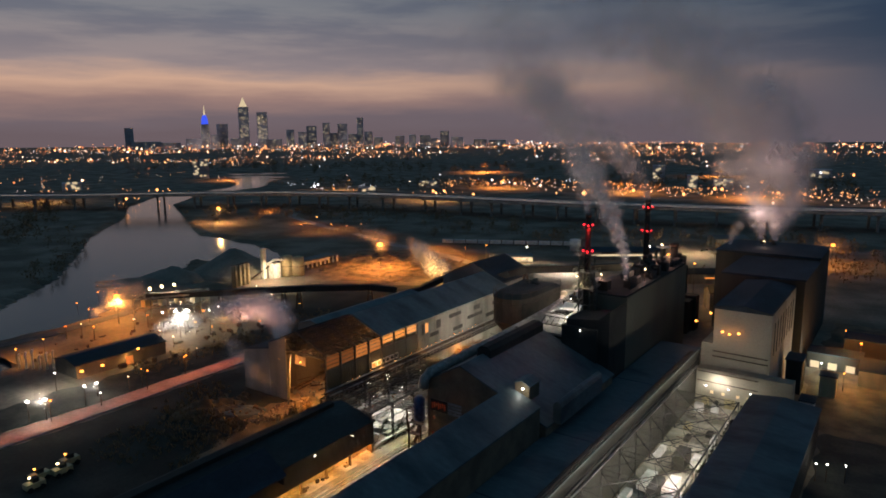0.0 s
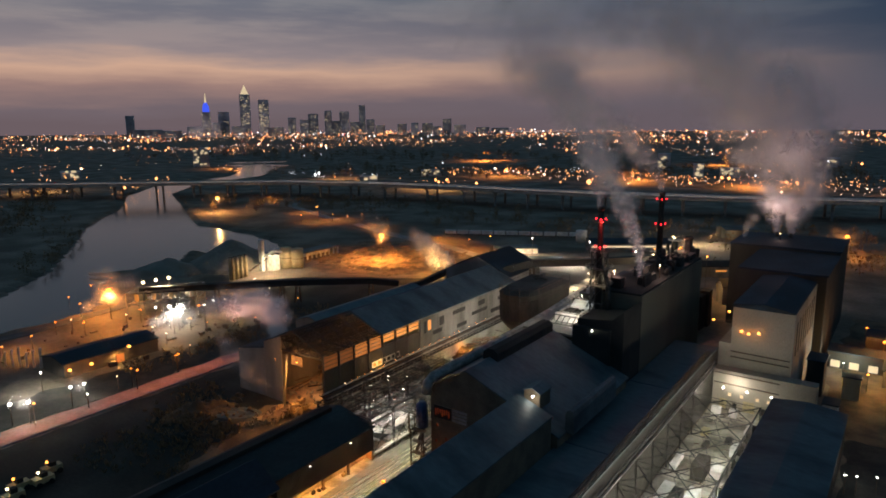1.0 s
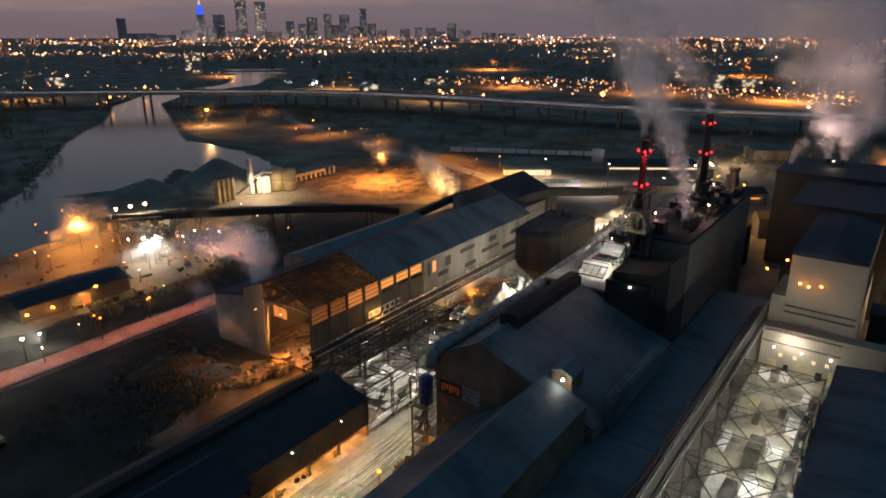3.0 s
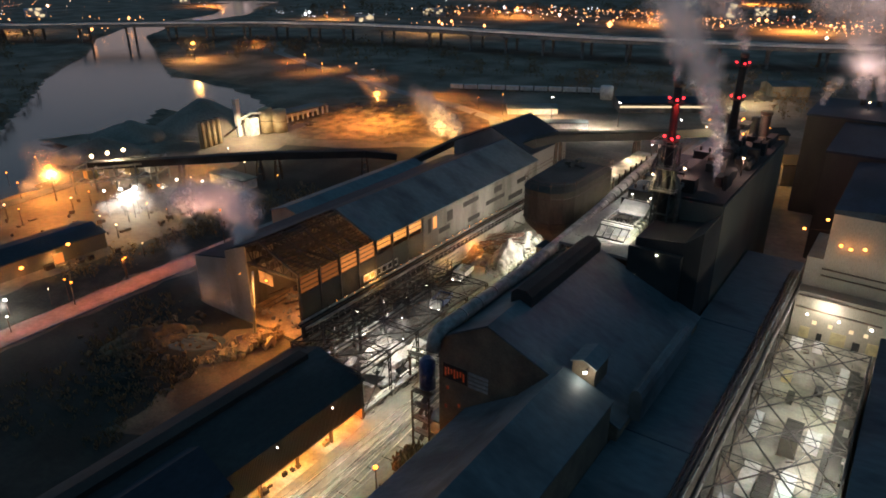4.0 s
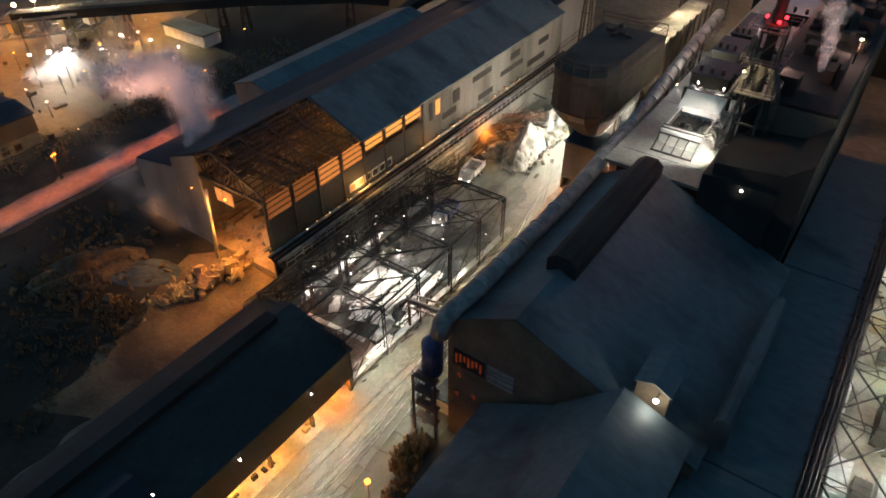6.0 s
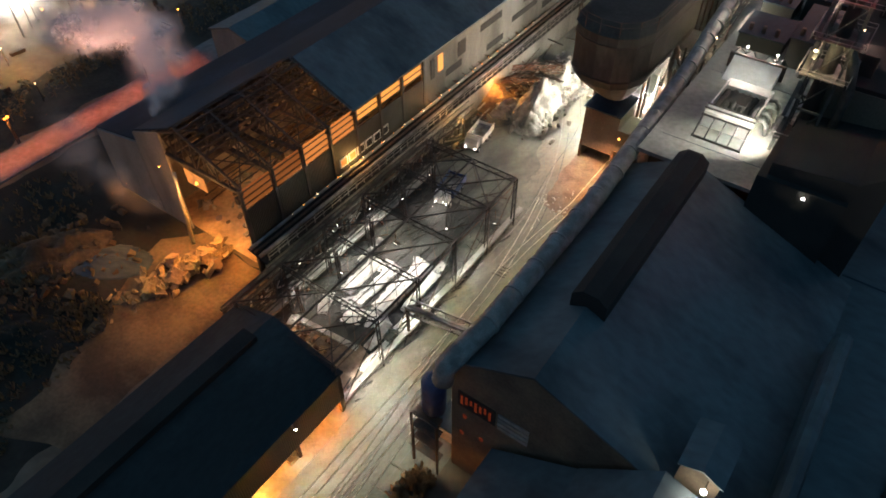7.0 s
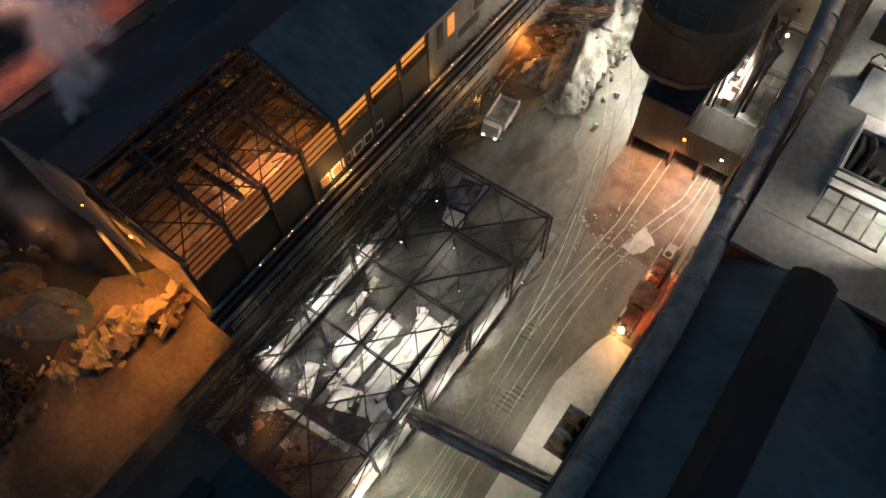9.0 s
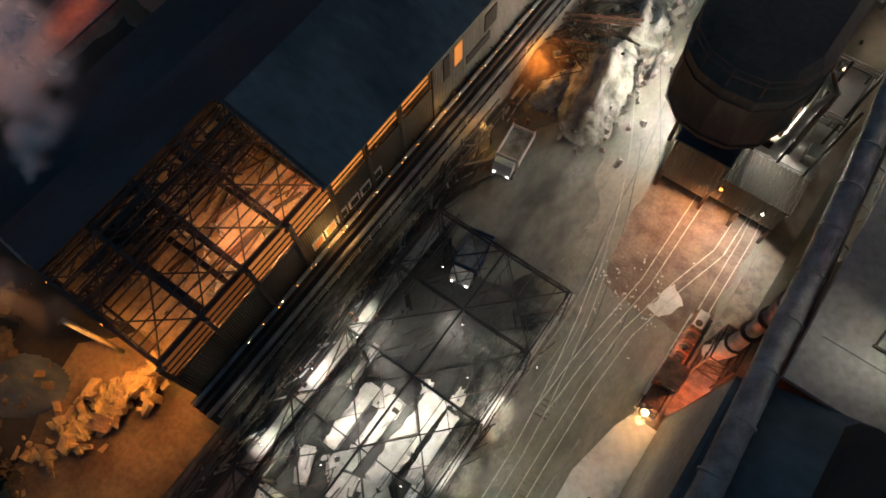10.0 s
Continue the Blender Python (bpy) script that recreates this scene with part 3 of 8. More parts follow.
ribbon("road", "concrete", [(-125, 215), (-108, 190), (-100, 168), (-96, 140)], 8, 0.3, "pale curving road lit orange", "road", 0.5)
ribbon("road", "asphalt", [(-215, -120), (-205, -40), (-212, 10), (-262, 50)], 7, 0.3, "river bank road with orange lamps", "road", 0.5)

# ---- viaduct ----
via = [(-1300, -250), (-1000, 60), (-752, 234), (-640, 330), (-541, 405), (-430, 447), (-320, 466), (-168, 480), (-20, 515), (110, 560), (300, 640), (600, 800)]
vb = thing("viaduct", -541, 405, 0, "long pale concrete highway viaduct on piers", "bridge", kind="structure")
for nm, w, z, th, mt, off in (("deck", 40, 18, 2.2, "pale_road", 0),):
    d = ribbon("deck", mt, [(x, y, z) for x, y in via], w, z, "", "", th)
    del d["kind"]
    d.parent = vb
    d.matrix_parent_inverse = vb.matrix_world.inverted()
for side in (-1, 1):
    bm = bmesh.new()
    pp = []
    for i, p in enumerate(via):
        q, r = Vector(via[min(i + 1, len(via) - 1)]), Vector(via[max(i - 1, 0)])
        s = (q - r).normalized()
        pp.append(Vector((p[0] + s.y * 19.8 * side, p[1] - s.x * 19.8 * side, 18.5)))
    for a, b in zip(pp, pp[1:]):
        beam(bm, a, b, 0.4, 1.1)
    part("parapet", bm, "concrete", vb)
for a, b in zip(via, via[1:]):
    n = max(1, int(math.hypot(b[0] - a[0], b[1] - a[1]) / 38))
    ang = math.atan2(b[1] - a[1], b[0] - a[0])
    for k in range(n):
        f = (k + 0.5) / n
        x, y = a[0] + f * (b[0] - a[0]), a[1] + f * (b[1] - a[1])
        bm = bmesh.new()
        for o in (-13, 13):
            box(bm, o - 1.2, o + 1.2, -1, 1, -5, 15)
        box(bm, -18, 18, -1.3, 1.3, 14.2, 15.9)
        bmesh.ops.transform(bm, matrix=pose(x, y, 0, 0, 0, math.degrees(ang) + 90), verts=bm.verts)
        part("pier", bm, "concrete", vb)

# ---- rolling hall with the open first bays ----
HX0, HX1, RX, EZ, RZ = -63.0, -35.4, -49.4, 19.4, 25.4
hall = thing("rolling_hall", -49, 30, 0, "long grey sheet-metal mill hall, roof partly stripped to its trusses", "industrial hall")
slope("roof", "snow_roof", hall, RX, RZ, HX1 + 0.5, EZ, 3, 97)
# west slopes coloured darker than the east one, countering the western glow
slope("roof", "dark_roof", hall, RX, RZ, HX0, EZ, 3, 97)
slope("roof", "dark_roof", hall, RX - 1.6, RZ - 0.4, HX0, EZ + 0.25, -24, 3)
bx("wall", "sheet", hall, HX1 - 0.3, HX1, 25, 97, 0, EZ - 0.4)
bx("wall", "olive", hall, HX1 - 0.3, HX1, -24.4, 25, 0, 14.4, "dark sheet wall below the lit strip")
bx("wall", "sheet", hall, HX0, HX0 + 0.3, -24, 97, 0, EZ - 0.4)
wall_y("gable", "sheet_x", hall, [(HX0, 0), (HX1, 0), (HX1, EZ), (RX, RZ), (HX0, EZ)], 96.7, 97)
wall_y("gable", "sheet_x", hall, [(HX0, 0), (-54.5, 0), (-54.5, 22.7), (HX0, EZ)], -24.4, -24.0, "grey end wall beside the open bay")
for k in range(8):
    y = -24.4 + 7.12 * k
    bm = bmesh.new()
    beam(bm, (HX1, y, 0), (HX1, y, EZ), 0.55)
    part("column", bm, "black_steel", hall)
for k in range(5):
    y = -24.0 + 6.85 * k
    bm = bmesh.new()
    lowz = EZ - 1.2
    beam(bm, (HX0, y, EZ - 0.7), (RX, y, RZ - 0.5), 0.4)
    beam(bm, (HX1, y, EZ), (RX, y, RZ), 0.4)
    beam(bm, (HX0, y, lowz), (HX1, y, lowz), 0.55)
    nn = 10
    for i in range(nn):
        xa, xb = HX0 + (HX1 - HX0) * i / nn, HX0 + (HX1 - HX0) * (i + 1) / nn
        top = lambda x: EZ + (RZ - EZ) * (1 - abs(x - RX) / 14.0)
        beam(bm, (xa, y, lowz), (xb, y, top(xb)) if i % 2 == 0 else (xb, y, lowz), 0.2)
        beam(bm, (xb, y, lowz), (xb, y, top(xb)), 0.2)
        if i % 2:
            beam(bm, (xa, y, top(xa)), (xb, y, lowz), 0.2)
    part("roof_truss", bm, "black_steel", hall, "exposed dark roof truss")
for x in np.linspace(RX - 1.4, HX1 - 0.6, 14):
    z = EZ + (RZ - EZ) * (1 - abs(x - RX) / 14.0)
    bm = bmesh.new()
    beam(bm, (x, -24, z + 0.25), (x, 3, z + 0.25), 0.11 if x > RX + 2 else 0.26, 0.2)
    part("purlin", bm, "black_steel", hall)
for k in range(4):
    bm = bmesh.new()
    y = -24.0 + 6.85 * k
    for a, b in (((HX1, EZ), (-42.5, 22.4)), ((-42.5, 22.4), (RX, RZ))):
        beam(bm, (a[0], y, a[1]), (b[0], y + 6.85, b[1]), 0.16)
        beam(bm, (a[0], y + 6.85, a[1]), (b[0], y, b[1]), 0.16)
    part("roof_bracing", bm, "black_steel", hall)
for x, z in ((-58, 15.5), (-51.4, 18.6), (-48.6, 17.4), (-37.6, 15.5)):
    bm = bmesh.new()
    beam(bm, (x, -24, z), (x, 96, z), 0.8, 1.2)
    part("crane_girder", bm, "black_steel", hall)
for x in (-47.4, -45.6):
    bm = bmesh.new()
    for z in (20.2, 21.8):
        beam(bm, (x, -24, z), (x, 3, z), 0.3)
    for k in range(16):
        y = -24 + 1.69 * k
        beam(bm, (x, y, 20.2 if k % 2 else 21.8), (x, y + 1.69, 21.8 if k % 2 else 20.2), 0.14)
        beam(bm, (-47.4, y, 21.8), (-45.6, y + (1.69 if x < -46 else 0), 21.8), 0.14)
    part("longitudinal_truss", bm, "black_steel", hall)
for y in (-16.5, -12.4):
    bm = bmesh.new()
    beam(bm, (-57.6, y, 17.4), (-37.8, y, 17.4), 0.7, 1.4)
    part("crane_bridge", bm, "black_steel", hall, "dark overhead crane girder")
bx("crane_trolley", "black_steel", hall, -53, -49, -17, -12, 18.2, 19.4, "dark crane trolley")
for x in (-60.5, -56, -53.5, -51.5):
    z = EZ + (RZ - EZ) * (1 - abs(x - RX) / 14.0)
    bm = bmesh.new()
    beam(bm, (x, -24, z - 2.2), (x, 3, z - 2.2), 0.25, 0.5)
    part("tie_beam", bm, "black_steel", hall)
# bent members and torn strips left along the ridge
rnd = random.Random(27)
roof_z = lambda q: EZ + (RZ - EZ) * (1 - abs(q - RX) / 14.0)
bm = bmesh.new()
for k in range(100):
    x, y = RX + rnd.gauss(0.6, 1.9), rnd.uniform(-23.6, 2.6)
    a, l = rnd.choice((0.2, 1.57, 1.57, 2.6)) + rnd.gauss(0, 0.25), rnd.uniform(1.2, 4.6)
    x2, y2 = x + l * math.cos(a), max(-23.8, min(2.8, y + l * math.sin(a)))
    beam(bm, (x, y, roof_z(x) - rnd.uniform(0, 2.4)), (x2, y2, roof_z(x2) - rnd.uniform(-0.2, 1.6)), rnd.uniform(0.07, 0.2))
tagged(part("bent_member", bm, "black_steel", hall), "tangle of bent bars along the stripped ridge", kind="stuff")
for k in range(9):
    x, y = RX - 0.9 + abs(rnd.gauss(0, 2.0)), rnd.uniform(-23, -1)
    w, l = rnd.uniform(0.25, 0.6), rnd.uniform(3, 8)
    slope("roof_sheet", "soot", hall, x, roof_z(x) + 0.42, x + w, roof_z(x + w) + 0.42, y, min(y + l, 2.8), 0.06)
# tall pale post and the lamp in the open end bay
bm = bmesh.new()
tube(bm, [(-51.2, -27.0, 0), (-49.1, -26.8, 18.1)], 0.34, 10)
part("door_post", bm, "cream", hall, "pale round door post at the open bay")
bx("bay_lamp", "g_amber", hall, -47.2, -46.8, -24.8, -24.5, 15.2, 15.5, "bright lamp over the open bay")
bx("sagging_sheet", "tan_rock", hall, -49.8, -44.6, -24.5, -24.35, 14.2, 17.4, "loose pale sheet hanging in the bay")
# lit strip of glazing along the eaves
for k in range(7):
    y0 = -24.4 + 7.12 * k + 0.35
    y1 = y0 + 6.4
    for z in (14.6, 15.9, 17.2, 18.5):
        bm = bmesh.new()
        beam(bm, (HX1, y0, z), (HX1, y1, z), 0.16)
        part("girt", bm, "black_steel", hall)
    bx("glazing", "g_window" if k in (4, 5, 6) else "g_faint" if k < 2 else "g_ember", hall, HX1 - 0.45, HX1 - 0.35, y0, y1, 14.6 if k < 4 else 15.8, EZ - 0.6, "amber-lit translucent sheeting")
bx("window", "g_window", hall, HX1, HX1 + 0.12, 30.6, 32.4, 13.6, 17.4, "single tall amber-lit window")
for y, w, z0, z1 in ((28, 1.4, 13, 17.5), (33.5, 6, 11, 12.6), (38, 3, 13.6, 17), (47, 9, 15.6, 17.2), (50, 7, 9.5, 11), (61, 12, 12, 13.4), (66, 5, 15, 17), (76, 10, 9.4, 11.2), (82, 6, 14, 15.6)):
    bx("window", "soot", hall, HX1, HX1 + 0.12, y, y + w, z0, z1, "dark grimy window band")
# annex on the west side
annex = thing("hall_annex", -70, 20, 0, "lower grey lean-to wing with snowy roof", "industrial hall")
# dark roof colour again holds down the western glow on this slope
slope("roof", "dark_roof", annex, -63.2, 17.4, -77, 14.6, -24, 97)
wall_y("gable", "sheet_x", annex, [(-76.6, 0), (-63.2, 0), (-63.2, 17), (-76.6, 14.4)], -24.4, -24.0)
bx("wall", "sheet", annex, -76.8, -76.4, -24, 97, 0, 14.3)
annex2 = thing("low_west_shed", -88, 45, 0, "low shed with blue-grey snowy roof", "shed")
slope("roof", "snow_roof", annex2, -79, 11.5, -87, 13.6, 18, 88)
slope("roof", "snow_roof", annex2, -95, 11, -87, 13.6, 18, 88)
wall_y("wall", "sheet_x", annex2, [(-94.6, 0), (-79.4, 0), (-79.4, 11.2), (-87, 13.2), (-94.6, 10.7)], 18.4, 87.6)
# north block with the higher ridge
nb = thing("north_hall", -56, 112, 0, "taller dark-roofed hall block behind the mill hall", "industrial hall")
slope("roof", "dark_roof", nb, -56, 29, -38, 21, 97.2, 128)
slope("roof", "dark_roof", nb, -56, 29, -74, 21, 97.2, 128)
wall_y("wall", "sheet_x", nb, [(-73.5, 0), (-38.5, 0), (-38.5, 20.6), (-56, 28.4), (-73.5, 20.6)], 97.3, 127.6)
for k in range(6):
    y = -1.5 + 2.5 * k
    wf = bx("window", "white", hall, HX1, HX1 + 0.14, y, y + 2.1, 8.6, 10.6, "white-framed window in a row above the lean-to")
    bx("pane", "soot" if k > 1 else "g_ember", wf, HX1 + 0.15, HX1 + 0.2, y + 0.25, y + 1.85, 8.9, 10.3)
# walkway roof and pipes along the hall's foot
lean = thing("lean_to", -33, 0, 0, "dark lean-to roof with a lit walkway and handrail", "lean-to")
slope("roof", "soot", lean, HX1 + 0.1, 7.2, -31.2, 5.8, -26, 98, 0.25)
bx("wall", "sheet", lean, -31.6, -31.3, -26, 98, 0, 5.4)
for x, r in ((-34.6, 0.3), (-33.6, 0.22), (-32.4, 0.35)):
    bm = bmesh.new()
    tube(bm, [(x, -26, 7.6 - (x + 35.4) * 0.3 + r), (x, 96, 7.6 - (x + 35.4) * 0.3 + r)], r, 8)
    part("pipe", bm, "steel" if r < 0.3 else "pale_steel", lean)
for k in range(52):
    bm = bmesh.new()
    y = -25 + 2.3 * k
    beam(bm, (-31.3, y, 5.8), (-31.3, y, 7.4), 0.12)
    part("rail_post", bm, "pale_steel", lean)
for z in (6.6, 7.4):
    bm = bmesh.new()
    beam(bm, (-31.3, -25, z), (-31.3, 92, z), 0.12)
    part("handrail", bm, "pale_steel", lean)

# ---- skeleton of the slab yard ----
fr = thing("crane_bay", -15, -12, 0, "open rusty steel skeleton of columns and trusses over slabs", "steel frame")
FX0, FX1, FZ, FM = -24.4, -4.5, 12.0, -14.0
FY = [-37.6, -27.8, -17.8, -7.6, 2.6, 12.0]
for y in FY:
    for x in (FX0, FX1):
        bm = bmesh.new()
        beam(bm, (x - 0.3, y, 0), (x - 0.3, y, FZ), 0.17)
        beam(bm, (x + 0.3, y, 0), (x + 0.3, y, FZ), 0.17)
        for i in range(6):
            z = FZ * i / 6
            beam(bm, (x - 0.3, y, z), (x + 0.3, y, z + FZ / 6), 0.08)
        part("column", bm, "black_steel", fr)
    bm = bmesh.new()
    for z in (FZ, FZ - 1.2):
        beam(bm, (FX0, y, z), (FX1, y, z), 0.17)
    for i in range(8):
        xa, xb = FX0 + (FX1 - FX0) * i / 8, FX0 + (FX1 - FX0) * (i + 1) / 8
        beam(bm, (xa, y, FZ if i % 2 else FZ - 1.2), (xb, y, FZ - 1.2 if i % 2 else FZ), 0.09)
    part("truss", bm, "black_steel", fr)
for x in (FX0, FM, FX1):
    bm = bmesh.new()
    beam(bm, (x, FY[0], FZ), (x, FY[-1], FZ), 0.22, 0.35)
    part("girder", bm, "black_steel", fr)
for a, b in zip(FY, FY[1:]):
    for xa, xb in ((FX0, FM), (FM, FX1)):
        bm = bmesh.new()
        beam(bm, (xa, a, FZ), (xb, b, FZ), 0.16)
        beam(bm, (xa, b, FZ), (xb, a, FZ), 0.16)
        part("cross_bracing", bm, "black_steel", fr)
for a, b in zip(FY, FY[1:]):
    for x in (FX0, FX1):
        bm = bmesh.new()
        beam(bm, (x, a, 0.3), (x, b, FZ - 1.4), 0.11)
        beam(bm, (x, a, FZ - 1.4), (x, b, FZ - 1.4), 0.15)
        part("wall_brace", bm, "steel", fr)
    for k in range(6):
        x = FX0 + (FX1 - FX0) * (k + 0.5) / 6
        bm = bmesh.new()
        beam(bm, (x, a, FZ - 0.2), (x, b, FZ - 0.2), 0.1)
        part("purlin", bm, "black_steel", fr)
    for k in range(4):
        x, m_ = FX0 + (FX1 - FX0) * (k + 0.5) / 4, (a + b) / 2
        bm = bmesh.new()
        beam(bm, (x - 2.4, a, FZ - 1.2), (x + 2.4, m_, FZ - 0.1), 0.09)
        part("sag_rod", bm, "steel", fr)
        bm = bmesh.new()
        beam(bm, (x + 2.4, m_, FZ - 1.2), (x - 2.4, b, FZ - 0.1), 0.09)
        part("sag_rod", bm, "steel", fr)
for x, y, l in ((-21, -31, 7), (-10.6, -30, 6), (-19, 5, 6), (-8, 6, 5)):
    bm = bmesh.new()
    beam(bm, (x, y, 10.6), (x + l * 0.6, y + l * 0.8, 8.2), 0.12)
    beam(bm, (x + 1, y, 11.4), (x + 1.4, y + 0.4, 6.6), 0.08)
    part("hanging_member", bm, "steel", fr, "loose bent member hanging from the frame")
# runway girder with a pale flange on each side
for x, z, w in ((-26.2, 1.7, 1.7), (-4.9, 1.5, 1.05), (-29.3, 4.4, 0.5), (-30.6, 5.0, 0.5)):
    rg = thing("runway_girder", x, -12, 0, "pale steel runway girder along the slab yard", "crane runway", "crane runways")
    bx("girder", "concrete" if w == 1.05 else "concrete" if w > 1 else "grime_steel", rg, x - w / 2, x + w / 2, -37, 16, z - 0.5, z)
    for k in range(8):
        bx("post", "steel", rg, x - 0.2, x + 0.2, -36.5 + 7 * k, -36.1 + 7 * k, 0, z - 0.5)

for x0, x1, zz, lab in ((-29.6, -28.2, 5.2, "dark lattice trestle along the hall"), (-22.7, -22.1, 7.4, "dark lattice crane rail on the frame columns")):
    tl = thing("trestle", x0, -4, 0, lab, "trestle", "trestles")
    for x in (x0, x1):
        bm = bmesh.new()
        for z in (zz, zz + 1.5):
            beam(bm, (x, -37.4, z), (x, 14 if x > -26 else 34, z), 0.16)
        part("chord", bm, "black_steel" if x == x0 else "grime_steel", tl)
        bm = bmesh.new()
        n = 28 if x > -26 else 39
        for k in range(n):
            y = -37.4 + 1.83 * k
            beam(bm, (x, y, zz if k % 2 else zz + 1.5), (x, y + 1.83, zz + 1.5 if k % 2 else zz), 0.055)
        part("lacing", bm, "grime_steel", tl)
    for k in range(8 if x1 < -26 else 6):
        y = -37 + 9.6 * k
        for x in (x0, x1):
            bm = bmesh.new()
            beam(bm, (x, y, 0), (x, y, zz), 0.26)
            part("post", bm, "black_steel", tl)
        bm = bmesh.new()
        beam(bm, (x0, y, 0.4), (x1, y, zz), 0.1)
        beam(bm, (x1, y, 0.4), (x0, y, zz), 0.1)
        part("sway_brace", bm, "grime_steel", tl)

# ---- long shed by the tracks ----
shed = thing("long_shed", -14, -74, 0, "long low shed with snow-dusted gable roof and ridge vent", "shed")
slope("roof", "shed_roof", shed, -17, 13, -3.8, 9.8, -112, -36.6)
slope("roof", "shed_roof", shed, -17, 13, -25.4, 10, -112, -36.6)
bx("ridge_vent", "soot", shed, -18.2, -15.6, -112, -41, 12.8, 13.9)
wall_y("gable", "brick", shed, [(-25, 0), (-4.3, 0), (-4.3, 9.4), (-17, 12.6), (-25, 9.6)], -37.2, -36.9)
bx("wall", "olive", shed, -4.6, -4.2, -112, -36.9, 3.0, 9.5)
bx("wall", "brick", shed, -25, -24.6, -112, -36.9, 0, 9.5)
bx("bay_floor", "slush", shed, -6.5, -2.7, -112, -37.5, 0.02, 0.12, "pale concrete floor of the open side bay")
bx("inner_wall", "slush", shed, -6.7, -6.6, -112, -37.5, 0.1, 9, "orange-lit inner wall of the open side bay")
for k in range(9):
    bx("post", "brick", shed, -4.7, -4.1, -111.5 + 9.2 * k, -111.0 + 9.2 * k, 0, 3.0)
rnd = random.Random(52)
for k in range(12):
    y, w, h = rnd.choice((-48, -58, -63, -80)) + rnd.uniform(-2, 2), rnd.uniform(0.4, 1.5), rnd.uniform(0.4, 1.6)
    cr = thing("crate", -4.2, y, 0.12, "low rusty crate against the lit shed side", "crate", "shed crates")
    bx("body", ("steel", "rust", "soot", "yellow")[k % 4], cr, -5.2, -5.2 + rnd.uniform(0.4, 1.3), y, y + w, 0.12, h)
wing = thing("gabled_wing", -8, -90, 0, "dark gabled wing over the end of the long shed", "shed")
slope("roof", "dark_roof", wing, -9, 14.6, -19, 8.6, -113, -72.4)
slope("roof", "dark_roof", wing, -9, 14.6, -1.2, 9.4, -113, -72.4)
wall_y("gable", "soot", wing, [(-18.6, 7), (-1.6, 7), (-1.6, 9.2), (-9, 14.1), (-18.6, 8.4)], -73.1, -72.8)

# ---- mill building with the monitor roof ----
mb = thing("mill_building", 32, -10, 0, "tall brick mill building with a dusky snow-covered gable roof", "industrial building")
slope("roof", "snow_roof", mb, 24.6, 31.5, 14.5, 26.0, -35.2, 9)
slope("roof", "snow_roof", mb, 24.6, 31.5, 50, 20.9, -35.2, 9)
wall_y("gable", "brick", mb, [(14, 0), (49.5, 0), (49.5, 20.7), (24.6, 31), (14, 25.3)], -34.9, -34.4)
wall_y("gable", "brick", mb, [(14, 0), (49.5, 0), (49.5, 20.7), (24.6, 31), (14, 25.3)], 8.2, 8.7)
# lamplight on this wall is put into a paler colour than the brick
bx("wall", "concrete", mb, 14.0, 14.5, -34.4, 8.2, 0, 25.6, "side wall above the tracks, coloured pale for its lamplight")
bx("wall", "brick", mb, 49, 49.5, -34.4, 8.2, 0, 20.5)
wall_y("monitor", "soot", mb, [(22.6, 30.2), (27, 30.2), (27, 32.6), (25.8, 33.6), (23.8, 33.6), (22.6, 32.6)], -23.5, 8.0, "dark roof monitor along the ridge")
bm = bmesh.new()
prism(bm, [(49.5, 20.4), (51.7, 20.4), (51.7, 24.8), (51.3, 25.8), (50.6, 26.2), (49.9, 25.8), (49.5, 24.8)], -31, -5)
part("parapet", bm, "snow_roof", mb, "pale snow-covered parapet wall")
for k in range(7):
    bx("window_pane", "g_dim", mb, 15.4 + 0.68 * k, 15.72 + 0.68 * k, -35.05, -34.95, 17.6 + 0.4 * (k % 3), 19.4 + 0.2 * (k % 2), "mill window pane glowing orange")
for x, z in ((15.8, 14.6), (15.4, 10.2), (18.4, 11.4)):
    bx("window_pane", "g_dim", mb, x, x + 0.5, -35.05, -34.95, z, z + 0.7, "small orange-lit pane")
bx("window_frame", "soot", mb, 15.0, 20.4, -34.98, -34.9, 17.0, 20.3, "dark window frame")
for k in range(4):
    bx("panel_strip", "concrete", mb, 20.8, 25.0, -35.1, -34.95, 17.0 + 0.9 * k, 17.6 + 0.9 * k, "weathered pale panel strip on the gable")
pipe1 = thing("eave_pipe", 15.5, 20, 27, "fat frost-covered pipe running along the eaves", "pipe")
bm = bmesh.new()
tube(bm, [(13.9, -36.6, 23.5), (14.1, -36.4, 26.0), (14.9, -35.0, 27.7), (15.6, -30, 28.2), (15.9, -3, 28.3), (15.0, 16, 28.3), (14.3, 30, 28.3), (13.5, 42, 28.3), (12.3, 53, 28.3), (11, 72, 28.4), (9.6, 95, 28.4)], 1.35, 14)
part("pipe", bm, "pipe", pipe1)
for k in range(22):
    bm = bmesh.new()
    y = -30 + 5.6 * k
    x = 15.7 if y < 0 else 15.9 - 0.055 * y - max(0, y - 42) * 0.02
    tube(bm, [(x, y, 28.3), (x, y + 0.3, 28.3)], 1.43, 14)
    part("pipe_clamp", bm, "pipe", pipe1)

# ---- lower roofs towards the south and east ----
lr = thing("low_roof_building", 38, -90, 0, "long building with a steep snow-blue gable roof", "industrial building")
slope("roof", "snow_roof", lr, 39.7, 29.3, 31.7, 20.4, -170, -35.6)
slope("roof", "snow_roof", lr, 31.9, 20.3, 20.6, 12.6, -170, -35.6)
slope("roof", "snow_roof", lr, 39.7, 29.3, 48.6, 26, -170, -35.6)
